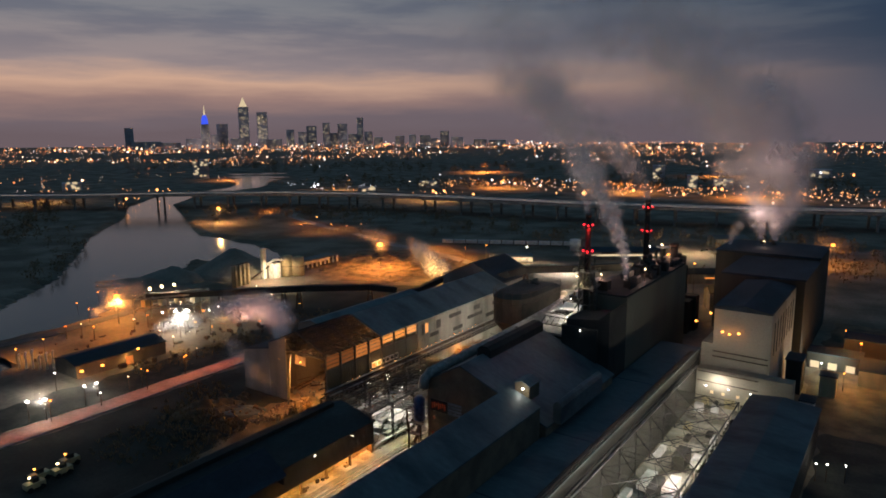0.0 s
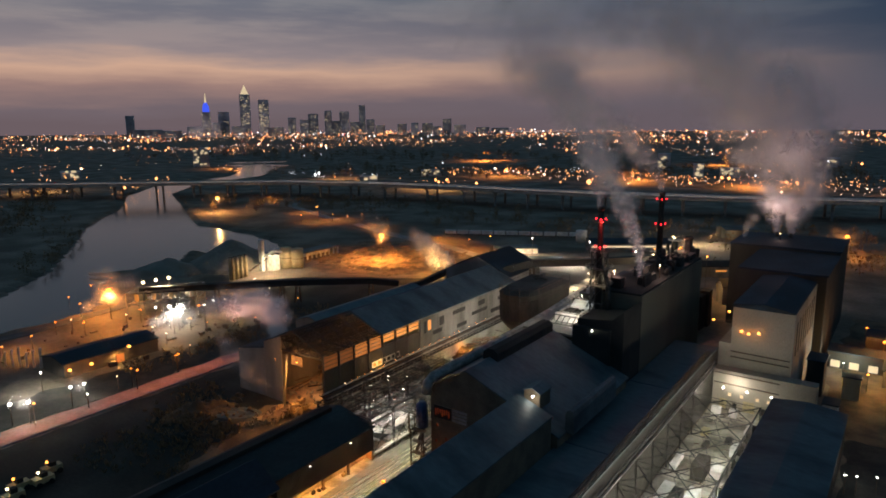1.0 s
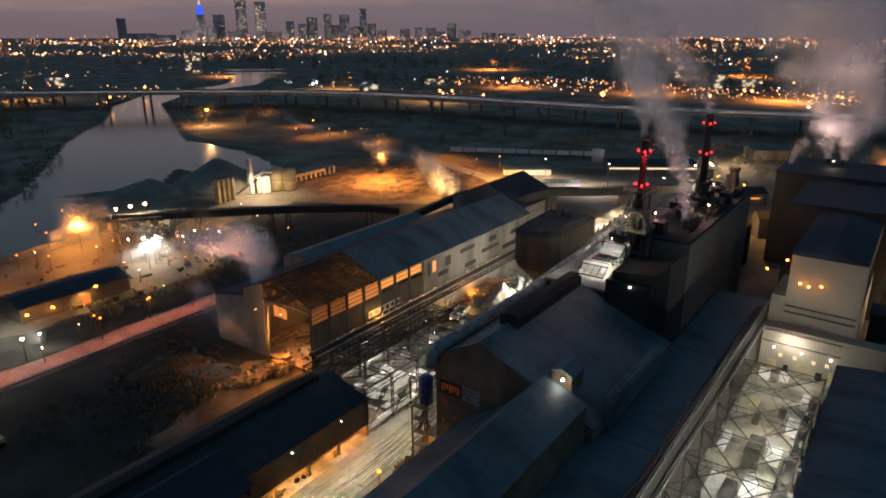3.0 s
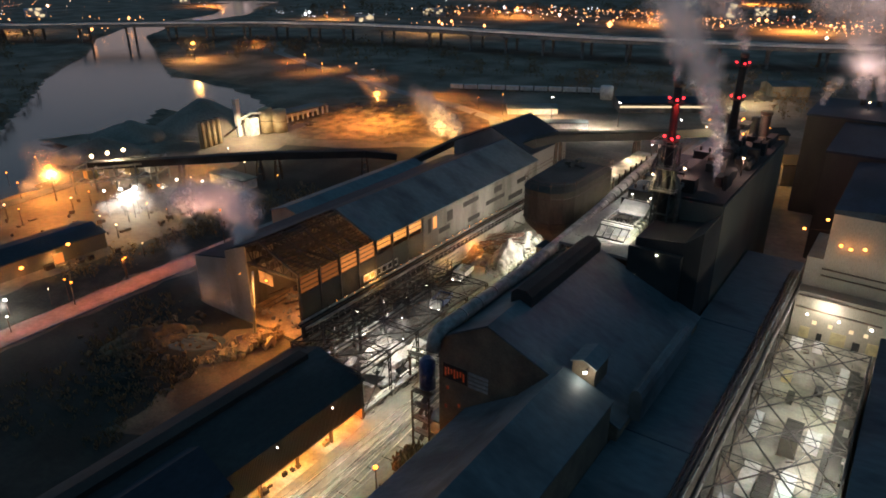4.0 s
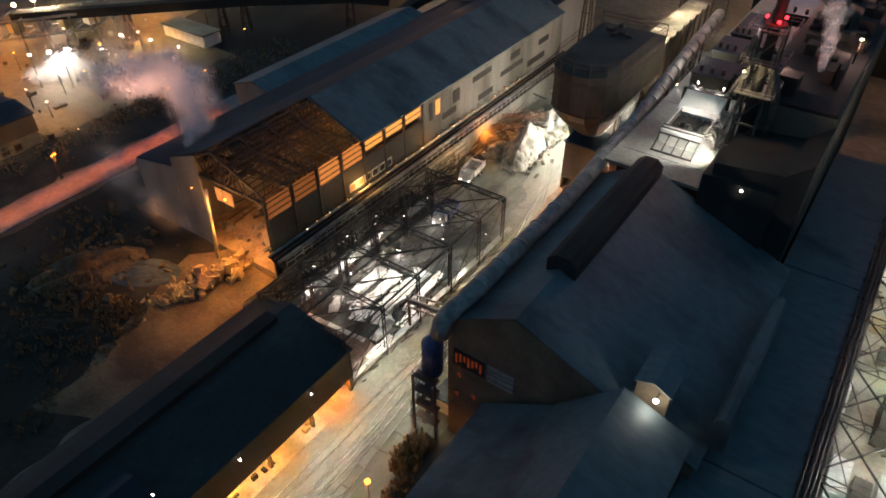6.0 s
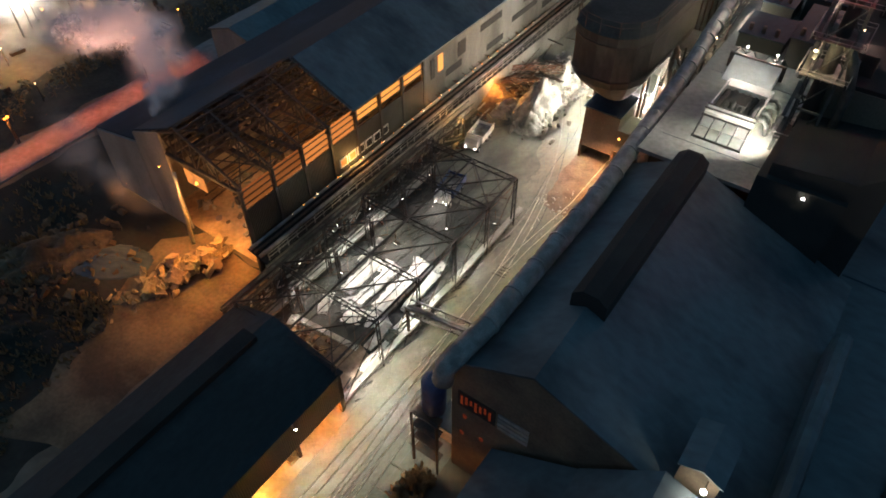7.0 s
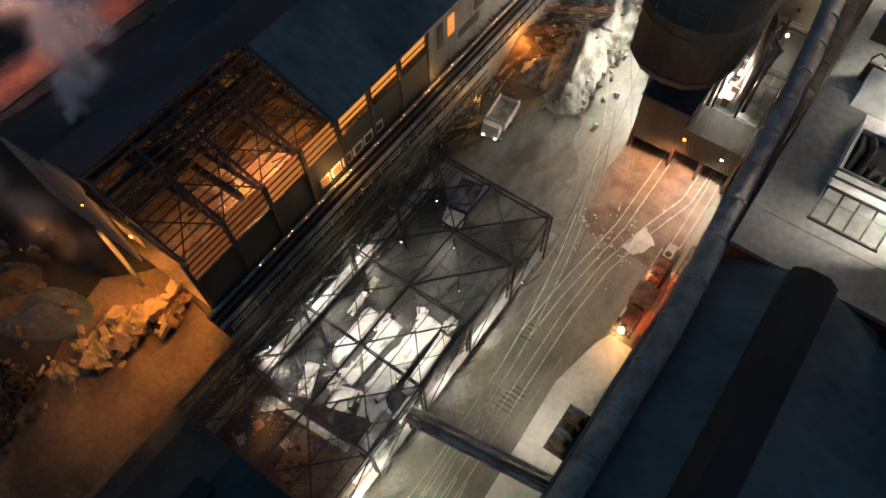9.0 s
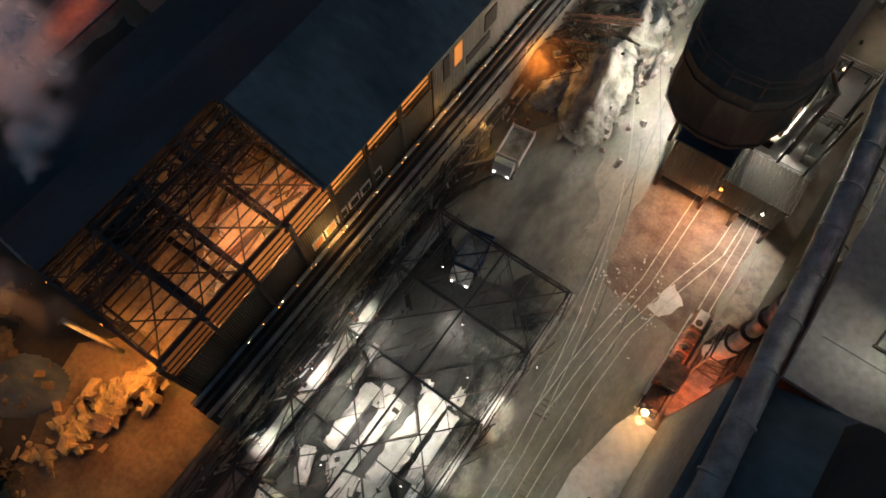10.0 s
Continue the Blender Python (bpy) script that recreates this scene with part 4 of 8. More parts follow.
wall_y("wall", "brick", lr, [(21, 0), (48.4, 0), (48.4, 25.7), (39.7, 28.8), (31.8, 19.9), (21, 12.2)], -169.5, -36.0)
er = thing("flat_roof_building", 56, -50, 0, "long flat-roofed wing under blue dusk snow", "industrial building")
bx("roof", "snow_roof", er, 48.5, 62.2, -170, 58, 17.4, 18.0)
bx("wall", "olive", er, 61.6, 62.0, -170, 58, 0, 17.4)
dorm = thing("roof_dormer", 42.5, -34, 29, "small lit roof dormer with a wall lamp", "dormer")
prb = [(40.6, 26.5), (44.6, 26.0), (44.6, 29.6), (42.6, 30.7), (40.6, 30.0)]
wall_y("body", "brick", dorm, prb, -34.4, -29)
slope("roof", "snow_roof", dorm, 42.6, 31.0, 40.3, 30.2, -34.7, -28.6, 0.2)
slope("roof", "snow_roof", dorm, 42.6, 31.0, 44.9, 29.8, -34.7, -28.6, 0.2)

# ---- high bay, towers and stacks ----
hb = thing("high_bay", 42, 45, 0, "huge dark windowless furnace building", "industrial building")
bx("wall", "bay_sheet", hb, 34.3, 48, 23, 88, 0, 40.6, "weathered dark sheet walls")
# south block coloured near-black for the shadow on that face
wall_y("wall", "soot", hb, [(34.3, 0), (47.96, 0), (47.96, 39.4), (44.5, 36.4), (34.3, 35.4)], 9, 22.96, "lower block below the stack, coloured black for its shadow")
bx("roof", "soot", hb, 34.0, 47.6, 23.2, 88.3, 40.6, 41.2)
bx("annex", "soot", hb, 33.2, 44.5, 8.0, 22, 14, 33.5)


def stack(x, y, z0, z1, r, lights, label):
    st = thing("smoke_stack", x, y, z0, label, "smokestack", "smokestacks")
    bm = bmesh.new()
    tube(bm, [(x, y, z0), (x, y, z0 + (z1 - z0) * 0.55), (x, y, z1)], [r * 1.25, r, r * 0.92], 16)
    part("shaft", bm, "soot", st)
    bm = bmesh.new()
    tube(bm, [(x, y, z1 - 1.2), (x, y, z1)], r * 1.15, 16)
    part("rim", bm, "steel", st)
    for zz in lights:
        bm = bmesh.new()
        tube(bm, [(x, y, zz - 0.9), (x, y, zz - 0.6)], r * 2.0, 14)
        part("platform", bm, "steel", st)
        for a in range(3):
            ca, sa = math.cos(a * 2.1 - 1.2), math.sin(a * 2.1 - 1.2)
            bm = bmesh.new()
            bmesh.ops.create_icosphere(bm, subdivisions=1, radius=0.32, matrix=Matrix.Translation((x + ca * r * 1.9, y + sa * r * 1.9, zz)))
            part("warning_lamp", bm, "g_red", st, "red aircraft warning lamp")
    return st


stack(35, 22, 33, 66.3, 0.85, (62.6, 54.3), "dark slim smokestack with red warning lamps")
stack(35, 78.6, 40, 65.6, 1.0, (63, 53.9), "dark far smokestack with red warning lamps")
stack(39.6, 100, 8, 46.5, 1.6, (), "short squat black smokestack without lamps")
tw = thing("stack_tower", 35, 22, 22, "skeletal steel support tower round the stack", "steel tower")
for lv in range(7):
    z = 22 + lv * 5.1
    for a, b in (((33.2, 20.2), (36.8, 20.2)), ((36.8, 20.2), (36.8, 23.8)), ((36.8, 23.8), (33.2, 23.8)), ((33.2, 23.8), (33.2, 20.2))):
        bm = bmesh.new()
        beam(bm, (*a, z), (*b, z), 0.3)
        part("ring_beam", bm, "grime_steel", tw)
        if lv < 6:
            bm = bmesh.new()
            beam(bm, (*a, z), (*b, z + 5.1), 0.16)
            part("brace", bm, "grime_steel", tw)
    if lv in (2, 4, 5):
        bx("grating", "grime_steel", tw, 32.2, 37.8, 19.2, 24.8, z + 0.2, z + 0.32, "grated service platform")
for x in (33.2, 36.8):
    for y in (20.2, 23.8):
        bm = bmesh.new()
        beam(bm, (x, y, 20), (x, y, 53), 0.32)
        part("leg", bm, "grime_steel", tw)

for z in (32.5, 42.6, 47.8, 52.8):
    bm = bmesh.new()
    c = [(31.8, 18.8), (38.2, 18.8), (38.2, 25.2), (31.8, 25.2)]
    for a, b in zip(c, c[1:] + c[:1]):
        for h in (0.55, 1.1):
            beam(bm, (*a, z + h), (*b, z + h), 0.07)
        for k in range(4):
            f = k / 4
            beam(bm, (a[0] + (b[0] - a[0]) * f, a[1] + (b[1] - a[1]) * f, z), (a[0] + (b[0] - a[0]) * f, a[1] + (b[1] - a[1]) * f, z + 1.1), 0.07)
    part("handrail", bm, "pale_steel", tw, "pale handrail round the platform")
bm = bmesh.new()
tube(bm, [(38.6, 21, 30), (38.6, 21, 41), (37.6, 21.4, 45), (36, 22, 47)], 0.7, 12)
part("flue", bm, "grime_steel", tw)
for k in range(7):
    bm = bmesh.new()
    beam(bm, (32.4 + 0.7 * (k % 2), 19.4, 30 + 3 * k), (32.4 + 0.7 * (k % 2), 24.4, 33 + 3 * k), 0.5, 0.12)
    part("stair_flight", bm, "grime_steel", tw)

# ---- deck with the lit plant boxes ----
dk = thing("roof_deck", 25, 60, 0, "pale lit roof deck between the pipe and the high bay", "roof deck")
bx("deck", "deck_skin", dk, 16.5, 34.1, 9.1, 120, 29.4, 30)
bx("wall", "olive", dk, 17.2, 34.0, 13.9, 119, 0, 29.4)
for y in (14.6, 36, 52, 70):
    bx("seam", "dark_roof", dk, 17.8, 34.0, y, y + 0.08, 30.0, 30.03)
rack = thing("ladder_rack", 17, 50, 28, "dark lattice cable rack beside the fat pipe", "cable rack")
for s in (0.0, 1.5):
    bm = bmesh.new()
    beam(bm, (16.6 + s * 0.6, 14, 28.6), (14.2 + s * 0.6, 56, 29), 0.16)
    beam(bm, (14.2 + s * 0.6, 56, 29), (11.6 + s * 0.6, 95, 29), 0.16)
    part("rail", bm, "steel", rack)
for k in range(30):
    y = 15 + 2.6 * k
    x = 16.6 - (y - 14) * 0.058
    bm = bmesh.new()
    beam(bm, (x, y, 28.7), (x + 0.9, y + (1.2 if k % 2 else -0.4), 28.7), 0.1)
    part("rung", bm, "steel", rack)


pb = thing("plant_box", 25.5, 23, 30, "white lit filter unit with a dark braced front", "filter unit")
bx("front_housing", "white", pb, 22, 29, 19.8, 22.2, 30, 32.6)
bx("side_wall", "white", pb, 22, 22.3, 22.2, 30, 30, 32.6)
bx("side_wall", "white", pb, 28.7, 29, 22.2, 30, 30, 32.6)
bx("back_housing", "white", pb, 22, 29, 29.2, 31.4, 30, 32.2)
bx("pit_floor", "soot", pb, 22.3, 28.7, 22.2, 29.2, 30, 31.5, "sooty recess between the housings")
for yy in (20.5, 21.7):
    bm = bmesh.new()
    beam(bm, (21.7, yy, 32.75), (29.3, yy, 32.75), 0.2)
    part("cross_bar", bm, "black_steel", pb)
for k in range(6):
    x = 22.9 + 1.05 * k
    bm = bmesh.new()
    tube(bm, [(x, 22.6, 31.5), (x, 23.6, 32.2 + 0.3 * (k % 3)), (x + 0.3, 26, 32.4 + 0.3 * (k % 2)), (x, 28.8, 31.6)], 0.3 + 0.12 * (k % 2), 10)
    part("pit_pipe", bm, "soot" if k % 3 else "black_steel", pb)
bx("hopper", "soot", pb, 24.2, 26.8, 23.6, 26.8, 31.5, 32.9)
for k in range(5):
    x = 22 + 7 * k / 4
    bm = bmesh.new()
    beam(bm, (x, 16.4, 30.1), (x, 19.8, 32.0), 0.2)
    part("brace", bm, "black_steel", pb)
for yy, zz in ((16.4, 30.15), (19.7, 32.0)):
    bm = bmesh.new()
    beam(bm, (21.8, yy, zz), (29.2, yy, zz), 0.26)
    part("rail", bm, "black_steel", pb)
for k in range(4):
    bm = bmesh.new()
    y = 22.6 + 2.1 * k
    tube(bm, [(29, y, 32), (29.9, y, 32.3), (30.6, y, 31.6), (30.8, y, 30)], 0.34, 10)
    part("duct", bm, "pale_steel", pb)
lp_ = thing("sloped_cover", 23, 36, 30, "bright white sloped cover panel on the roof deck", "cover")
bm = bmesh.new()
prism(bm, [(34, 30.1), (38.6, 32.4), (38.6, 30), (34, 30)], 20.2, 28.0, "x")
part("panel", bm, "white", lp_)
bx("frame", "steel", lp_, 19.4, 28.6, 38.6, 39.0, 30, 32.7)
for x in (21.4, 26.4):
    dm = thing("deck_lamp", x, 41, 30, "bright deck lamp on a dark ringed stand", "deck lamp", "deck lamps")
    bm = bmesh.new()
    tube(bm, [(x, 41, 30), (x, 41, 33)], 0.14, 8)
    part("stand", bm, "black_steel", dm)
    for s in (-1, 1):
        bm = bmesh.new()
        tube(bm, [(x, 41, 32), (x + s * 1.2, 41, 32.6), (x + s * 1.8, 41, 31.6), (x + s * 1.4, 41, 30.4)], 0.13, 8)
        part("arm", bm, "black_steel", dm)
    bm = bmesh.new()
    bmesh.ops.create_icosphere(bm, subdivisions=2, radius=0.17, matrix=Matrix.Translation((x, 40.8, 33.2)))
    part("lamp_head", bm, "g_white", dm)
for k, (x0, x1, y0, y1, h) in enumerate(((18.4, 26, 46, 55, 2.6), (27, 33.4, 44, 58, 5.0), (18.6, 24, 58, 67, 3.4), (25, 33, 62, 78, 4.4), (18.6, 23, 72, 88, 2.4), (24, 33, 84, 104, 5.2))):
    rb = thing("roof_house", (x0 + x1) / 2, (y0 + y1) / 2, 30, "dark plant house on the roof deck", "plant house", "roof houses")
    bx("wall", "soot" if k % 2 else "olive", rb, x0, x1, y0, y1, 30, 30 + h)
    bx("roof", "dark_roof", rb, x0 - 0.2, x1 + 0.2, y0 - 0.2, y1 + 0.2, 30 + h, 30.25 + h)
    for j in range(3):
        bm = bmesh.new()
        xx = x0 + (x1 - x0) * (j + 0.6) / 3.4
        tube(bm, [(xx, y0 + 1.5, 30 + h), (xx, y0 + 1.5, 31.5 + h)], 0.35, 10)
        part("vent", bm, "steel", rb)
gal = thing("lit_gallery", -3, 99, 0, "long raised gallery washed in white light", "gallery")
bx("roof", "slush", gal, -6, 0.5, 78, 121, 21.4, 22)
bx("wall", "sheet", gal, -5.6, 0.1, 78.4, 120.6, 0, 21.4)
for k in range(9):
    bm = bmesh.new()
    y = 79 + 5 * k
    beam(bm, (1.6, y, 0), (1.6, y, 24), 0.35)
    part("post", bm, "steel", gal)

# ---- hopper house ----
hop = thing("hopper_house", 0, 52, 0, "dark bulky hopper house with a tapering underside", "hopper")
plan = [(-8.6, 39.5), (-7.6, 36.2), (-5.2, 34.2), (-2, 33.4), (1.6, 33.8), (4.4, 36), (6, 40), (6.4, 64), (-9.6, 64)]
bm = bmesh.new()
rings = []
for z, k in ((13.5, 0.4), (16, 0.6), (18.5, 0.8), (20.5, 0.94), (22.5, 1.0), (31.5, 1.0)):
    rings.append([bm.verts.new((-1 + (x + 1) * k, 48 + (y - 48) * k, z)) for x, y in plan])
for lo_, up_ in zip(rings, rings[1:]):
    for i in range(len(plan)):
        f = bm.faces.new((lo_[i], lo_[(i + 1) % len(plan)], up_[(i + 1) % len(plan)], up_[i]))
bm.faces.new(rings[0])
bm.faces.new(rings[-1])
part("bin", bm, "drum", hop)
for z in (22.5, 29.5):
    bm = bmesh.new()
    for (xa, ya), (xb, yb) in zip(plan, plan[1:] + plan[:1]):
        beam(bm, (-1 + (xa + 1) * 1.012, 48 + (ya - 48) * 1.012, z), (-1 + (xb + 1) * 1.012, 48 + (yb - 48) * 1.012, z), 0.16, 0.3)
    part("stiffener", bm, "black_steel", hop)
bm = bmesh.new()
r0 = [bm.verts.new((-1 + (x + 1) * 1.03, 48 + (y - 48) * 1.03, 31.5)) for x, y in plan]
r1 = [bm.verts.new((-1 + (x + 1) * 0.82, 48 + (y - 48) * 0.82, 33)) for x, y in plan]
for i in range(len(plan)):
    bm.faces.new((r0[i], r0[(i + 1) % len(plan)], r1[(i + 1) % len(plan)], r1[i]))
bm.faces.new(r1)
bm.faces.new(r0[::-1])
part("roof", bm, "drum", hop)
for i in range(len(plan)):
    bm = bmesh.new()
    (xa, ya), (xb, yb) = plan[i], plan[(i + 1) % len(plan)]
    beam(bm, (xa, ya, 31.5), (xa, ya, 34.4), 0.14)
    for z in (33.4, 34.4):
        beam(bm, (xa, ya, z), (xb, yb, z), 0.1)
    part("roof_railing", bm, "steel", hop)
rnd = random.Random(61)
for k in range(5):
    x, y, w, l, h = rnd.uniform(-6, 4), rnd.uniform(50, 61), rnd.uniform(0.6, 2.0), rnd.uniform(0.6, 2.4), rnd.uniform(0.3, 1.2)
    bx("roof_box", "drum", hop, x - w / 2, x + w / 2, y - l / 2, y + l / 2, 32.4, 33 + h)
for x in (-6, 4):
    for y in (47, 59):
        bm = bmesh.new()
        beam(bm, (x, y, 0), (x, y, 21), 0.6)
        part("leg", bm, "steel", hop)
# steel platforms, pipes and chutes beside the hopper
pf = thing("loading_gantry", 8, 52, 0, "dark steel gantry with lit platforms and pipes", "steel gantry")
for x in (4.8, 8.6, 12.4):
    for y in (46.5, 53, 60, 67):
        bm = bmesh.new()
        beam(bm, (x, y, 0), (x, y, 20 + (x * 7 + y) % 5), 0.36)
        part("post", bm, "black_steel", pf)
for z, x0, x1, y0, y1 in ((8.0, -0.5, 13.6, 46, 56), (14, 5, 13, 52, 68), (19.5, 5, 13, 56, 68)):
    bx("platform", "pale_steel" if z < 10 else "black_steel", pf, x0, x1, y0, y1, z - 0.2, z)
    bm = bmesh.new()
    for yy in (y0, y1):
        beam(bm, (x0, yy, z + 1.1), (x1, yy, z + 1.1), 0.09)
        beam(bm, (x0, yy, z + 0.6), (x1, yy, z + 0.6), 0.07)
    for xx in (x0, x1):
        beam(bm, (xx, y0, z + 1.1), (xx, y1, z + 1.1), 0.09)
    part("handrail", bm, "pale_steel", pf)
for k in range(9):
    x, y, w, l, h = rnd.uniform(0.5, 12), rnd.uniform(47, 55), rnd.uniform(0.8, 2.2), rnd.uniform(0.8, 2.6), rnd.uniform(0.6, 2.4)
    bx("machine", ("white", "pale_steel", "steel")[k % 3], pf, x, x + w, y, y + l, 8, 8 + h)
for k in range(7):
    x, y = rnd.uniform(5, 12), rnd.uniform(47, 66)
    bm = bmesh.new()
    tube(bm, [(x, y, 8), (x, y, 13 + k), (x + rnd.uniform(-2, 2), y + 2.5, 15 + k), (x - 2, y + 5, 16 + k)], rnd.uniform(0.25, 0.7), 10)
    part("pipe", bm, "pale_steel" if k % 2 else "steel", pf)
for k in range(12):
    bm = bmesh.new()
    x, y, z = rnd.choice((4.8, 8.6, 12.4)), rnd.choice((46.5, 53, 60)), rnd.choice((3, 8, 14))
    beam(bm, (x, y, z), (x, y + 6.6, z + 5.5), 0.16)
    part("brace", bm, "black_steel", pf)
for x, y, z in ((9, 58, 16.5), (11.4, 63, 21.5), (6, 66, 15.6), (3.6, 50.6, 12.2)):
    bm = bmesh.new()
    bmesh.ops.create_icosphere(bm, subdivisions=2, radius=0.26, matrix=Matrix.Translation((x, y, z)))
    part("work_light", bm, "g_white" if z < 13 else "g_warm", pf, "small lit work lamp")
    bm = bmesh.new()
    beam(bm, (x, y, z), (x, y, z - 2.4), 0.1)
    part("lamp_stem", bm, "steel", pf)
sh = thing("loading_shed", 4, 42, 0, "brown sheet loading shed across the tracks with wall lamps", "shed")
bx("wall", "sheet_brown", sh, -4.2, 3.4, 38.7, 47, 3.2, 12.6)
bx("wall", "sheet_brown", sh, 3.4, 13, 38.8, 44.5, 4.4, 9.6)
bx("roof", "dark_roof", sh, -4.5, 3.6, 38.4, 47.3, 12.6, 12.9)
bx("roof", "sheet_brown", sh, 3.7, 13.3, 38.5, 44.8, 9.6, 9.9)
for x in (-4.0, 3.2, 8.0, 12.8):
    bx("jamb", "steel", sh, x - 0.25, x + 0.25, 38.6, 46.8 if x < 4 else 44.4, 0, 4.4)
bx("back_wall", "sheet_brown", sh, -4.2, 3.4, 46.7, 47, 0, 3.2)
bx("back_wall", "sheet_brown", sh, 3.4, 13, 44.2, 44.5, 0, 4.4)

# ---- buildings round the bright steel yard ----
br = thing("cream_building", 73, 75, 0, "tall cream sheet-metal building with a dark roof", "industrial building")
bx("wall", "cream", br, 66.2, 83.8, 57, 106, 0, 32.6)
bm = bmesh.new()
prism(bm, [(66.0, 32.6), (84.0, 32.6), (84.0, 33.0), (75, 34.6), (66.0, 33.6)], 56.8, 106)
part("roof", bm, "dark_roof", br)
bx("wall", "cream_y", br, 83.82, 84.1, 57.2, 106, 0, 32.3)
bx("ledge", "cream", br, 62.6, 92, 52.5, 57, 0, 12.6)
bx("side_block", "cream", br, 62.6, 66.2, 57, 76, 0, 20.4)
bx("back_block", "olive", br, 57.2, 87, 106.2, 150, 0, 35)
bx("back_roof", "dark_roof", br, 56.8, 87.4, 105.9, 150, 35, 35.7)
bx("back_block", "olive", br, 44.5, 87, 150.2, 186, 0, 36.5)
bx("back_roof", "dark_roof", br, 44.1, 87.4, 150.1, 186.4, 36.5, 37.2)
for x in (58.8, 64.2):
    bm = bmesh.new()
    tube(bm, [(x, 178, 36.5), (x, 178, 39.2)], [1.1, 0.8], 12)
    part("vent_stack", bm, "soot", br)
rr = thing("low_east_shed", 92, 0, 0, "low wide shed under a dark blue snowy roof", "shed")
slope("roof", "snow_roof", rr, 91, 12.6, 82, 11.6, -170, 40)
slope("roof", "snow_roof", rr, 91, 12.6, 101.2, 11.4, -170, 40)
wall_y("wall", "olive", rr, [(82.4, 0), (100.8, 0), (100.8, 11), (91, 12.1), (82.4, 11.1)], -169.6, 39.6)
yf = thing("truss_canopy", 72, 0, 0, "web of thin trusses and bracing over the bright yard", "steel frame")
YY = [-80 + 12 * k for k in range(10)]
for y in YY:
    bm = bmesh.new()
    for z in (11.2, 12.6):
        beam(bm, (62.4, y, z), (81, y, z), 0.14)
    for i in range(8):
        beam(bm, (62.4 + 2.33 * i, y, 11.2 if i % 2 else 12.6), (64.73 + 2.33 * i, y, 12.6 if i % 2 else 11.2), 0.08)
    part("truss", bm, "black_steel", yf)
    for x in (63, 81):
        bm = bmesh.new()
        beam(bm, (x, y, 0), (x, y, 12.6), 0.3)
        part("column", bm, "black_steel", yf)
for a, b in zip(YY, YY[1:]):
    for xa, xb in ((62.4, 71.7), (71.7, 81)):
        bm = bmesh.new()
        beam(bm, (xa, a, 12.6), (xb, b, 12.6), 0.2)
        beam(bm, (xa, b, 12.6), (xb, a, 12.6), 0.2)
        part("cross_bracing", bm, "black_steel", yf)
        xm, ym = (xa + xb) / 2, (a + b) / 2
        bx("hub", "black_steel", yf, xm - 0.24, xm + 0.24, ym - 0.24, ym + 0.24, 12.4, 12.8)
        bm = bmesh.new()
        beam(bm, (xa, a, 11.2), (xm, b, 11.2), 0.12)
        beam(bm, (xm, a, 11.2), (xa, b, 11.2), 0.12)
        part("lower_bracing", bm, "black_steel", yf)
for x in (62.4, 81):
    bm = bmesh.new()
    beam(bm, (x, YY[0], 12.6), (x, YY[-1], 12.6), 0.3, 0.4)
    part("edge_girder", bm, "black_steel", yf)

rnd = random.Random(3)
for k in range(40):
    x, y, w, l, h = rnd.uniform(35.5, 46), rnd.uniform(26, 86), rnd.uniform(0.8, 3.5), rnd.uniform(0.8, 6), rnd.uniform(0.6, 4)
    if k % 3:
        bx("roof_plant", "soot", hb, x - w / 2, x + w / 2, y - l / 2, y + l / 2, 41.0, 41.2 + h)
    else:
        bm = bmesh.new()
        tube(bm, [(x, y, 41.0), (x, y, 41.2 + h), (x + rnd.uniform(-1, 1), y + 2, 41.6 + h)], rnd.uniform(0.3, 0.8), 10)
        part("roof_vent", bm, "soot", hb)
for y in (-104, -66, -31, 14):
    bx("roof_seam", "dark_roof", er, 48.7, 62.0, y, y + 0.25, 18.0, 18.05)
rackp = thing("roof_pipe_rack", 61.5, -40, 18, "dark rack of pipes along the edge of the flat roof", "pipe rack")
for k, (x, z, r) in enumerate(((60.6, 18.5, 0.2), (61.3, 18.7, 0.3), (61.9, 18.5, 0.2))):
    bm = bmesh.new()
    tube(bm, [(x, -160, z), (x, 50, z)], r, 8)
    part("pipe", bm, "black_steel", rackp)
for k in range(42):
    y = -158 + 5 * k
    bm = bmesh.new()
    beam(bm, (60.2, y, 18.2), (62.3, y, 18.2), 0.22)
    beam(bm, (62.3, y, 18.2), (62.3, y, 19.6), 0.12)
    beam(bm, (60.2, y, 18.3), (62.3, y + 4.6, 18.3), 0.1)
    part("rack_frame", bm, "black_steel", rackp)
bm = bmesh.new()
beam(bm, (62.3, -158, 19.6), (62.3, 47, 19.6), 0.1)
part("guard_rail", bm, "steel", rackp)

# ---- tracks ----


def track(pts, label):
    tr = thing("railway_track", pts[0][0], pts[0][1], 0, label, "railway track", "railway tracks", "structure")
    pts = [Vector((*p, 0.06)) for p in pts]
    for s in (-0.72, 0.72):
        bm = bmesh.new()
        for a, b in zip(pts, pts[1:]):
            n = Vector((b.y - a.y, a.x - b.x, 0)).normalized() * s
            beam(bm, a + n + Vector((0, 0, 0.13)), b + n + Vector((0, 0, 0.13)), 0.11, 0.16)
        part("rail", bm, "rail", tr)
    return tr


track([(0.7, -140), (0.7, -40), (1.1, -22), (0.8, -6), (0.2, 1), (-0.6, 7), (-1.9, 15), (-3.4, 22)], "worn railway track set in packed yard")
track([(0.3, 0), (0.8, 8), (1.7, 16), (2.7, 24), (2.9, 60), (2.4, 140)], "worn branch track entering the loading shed")
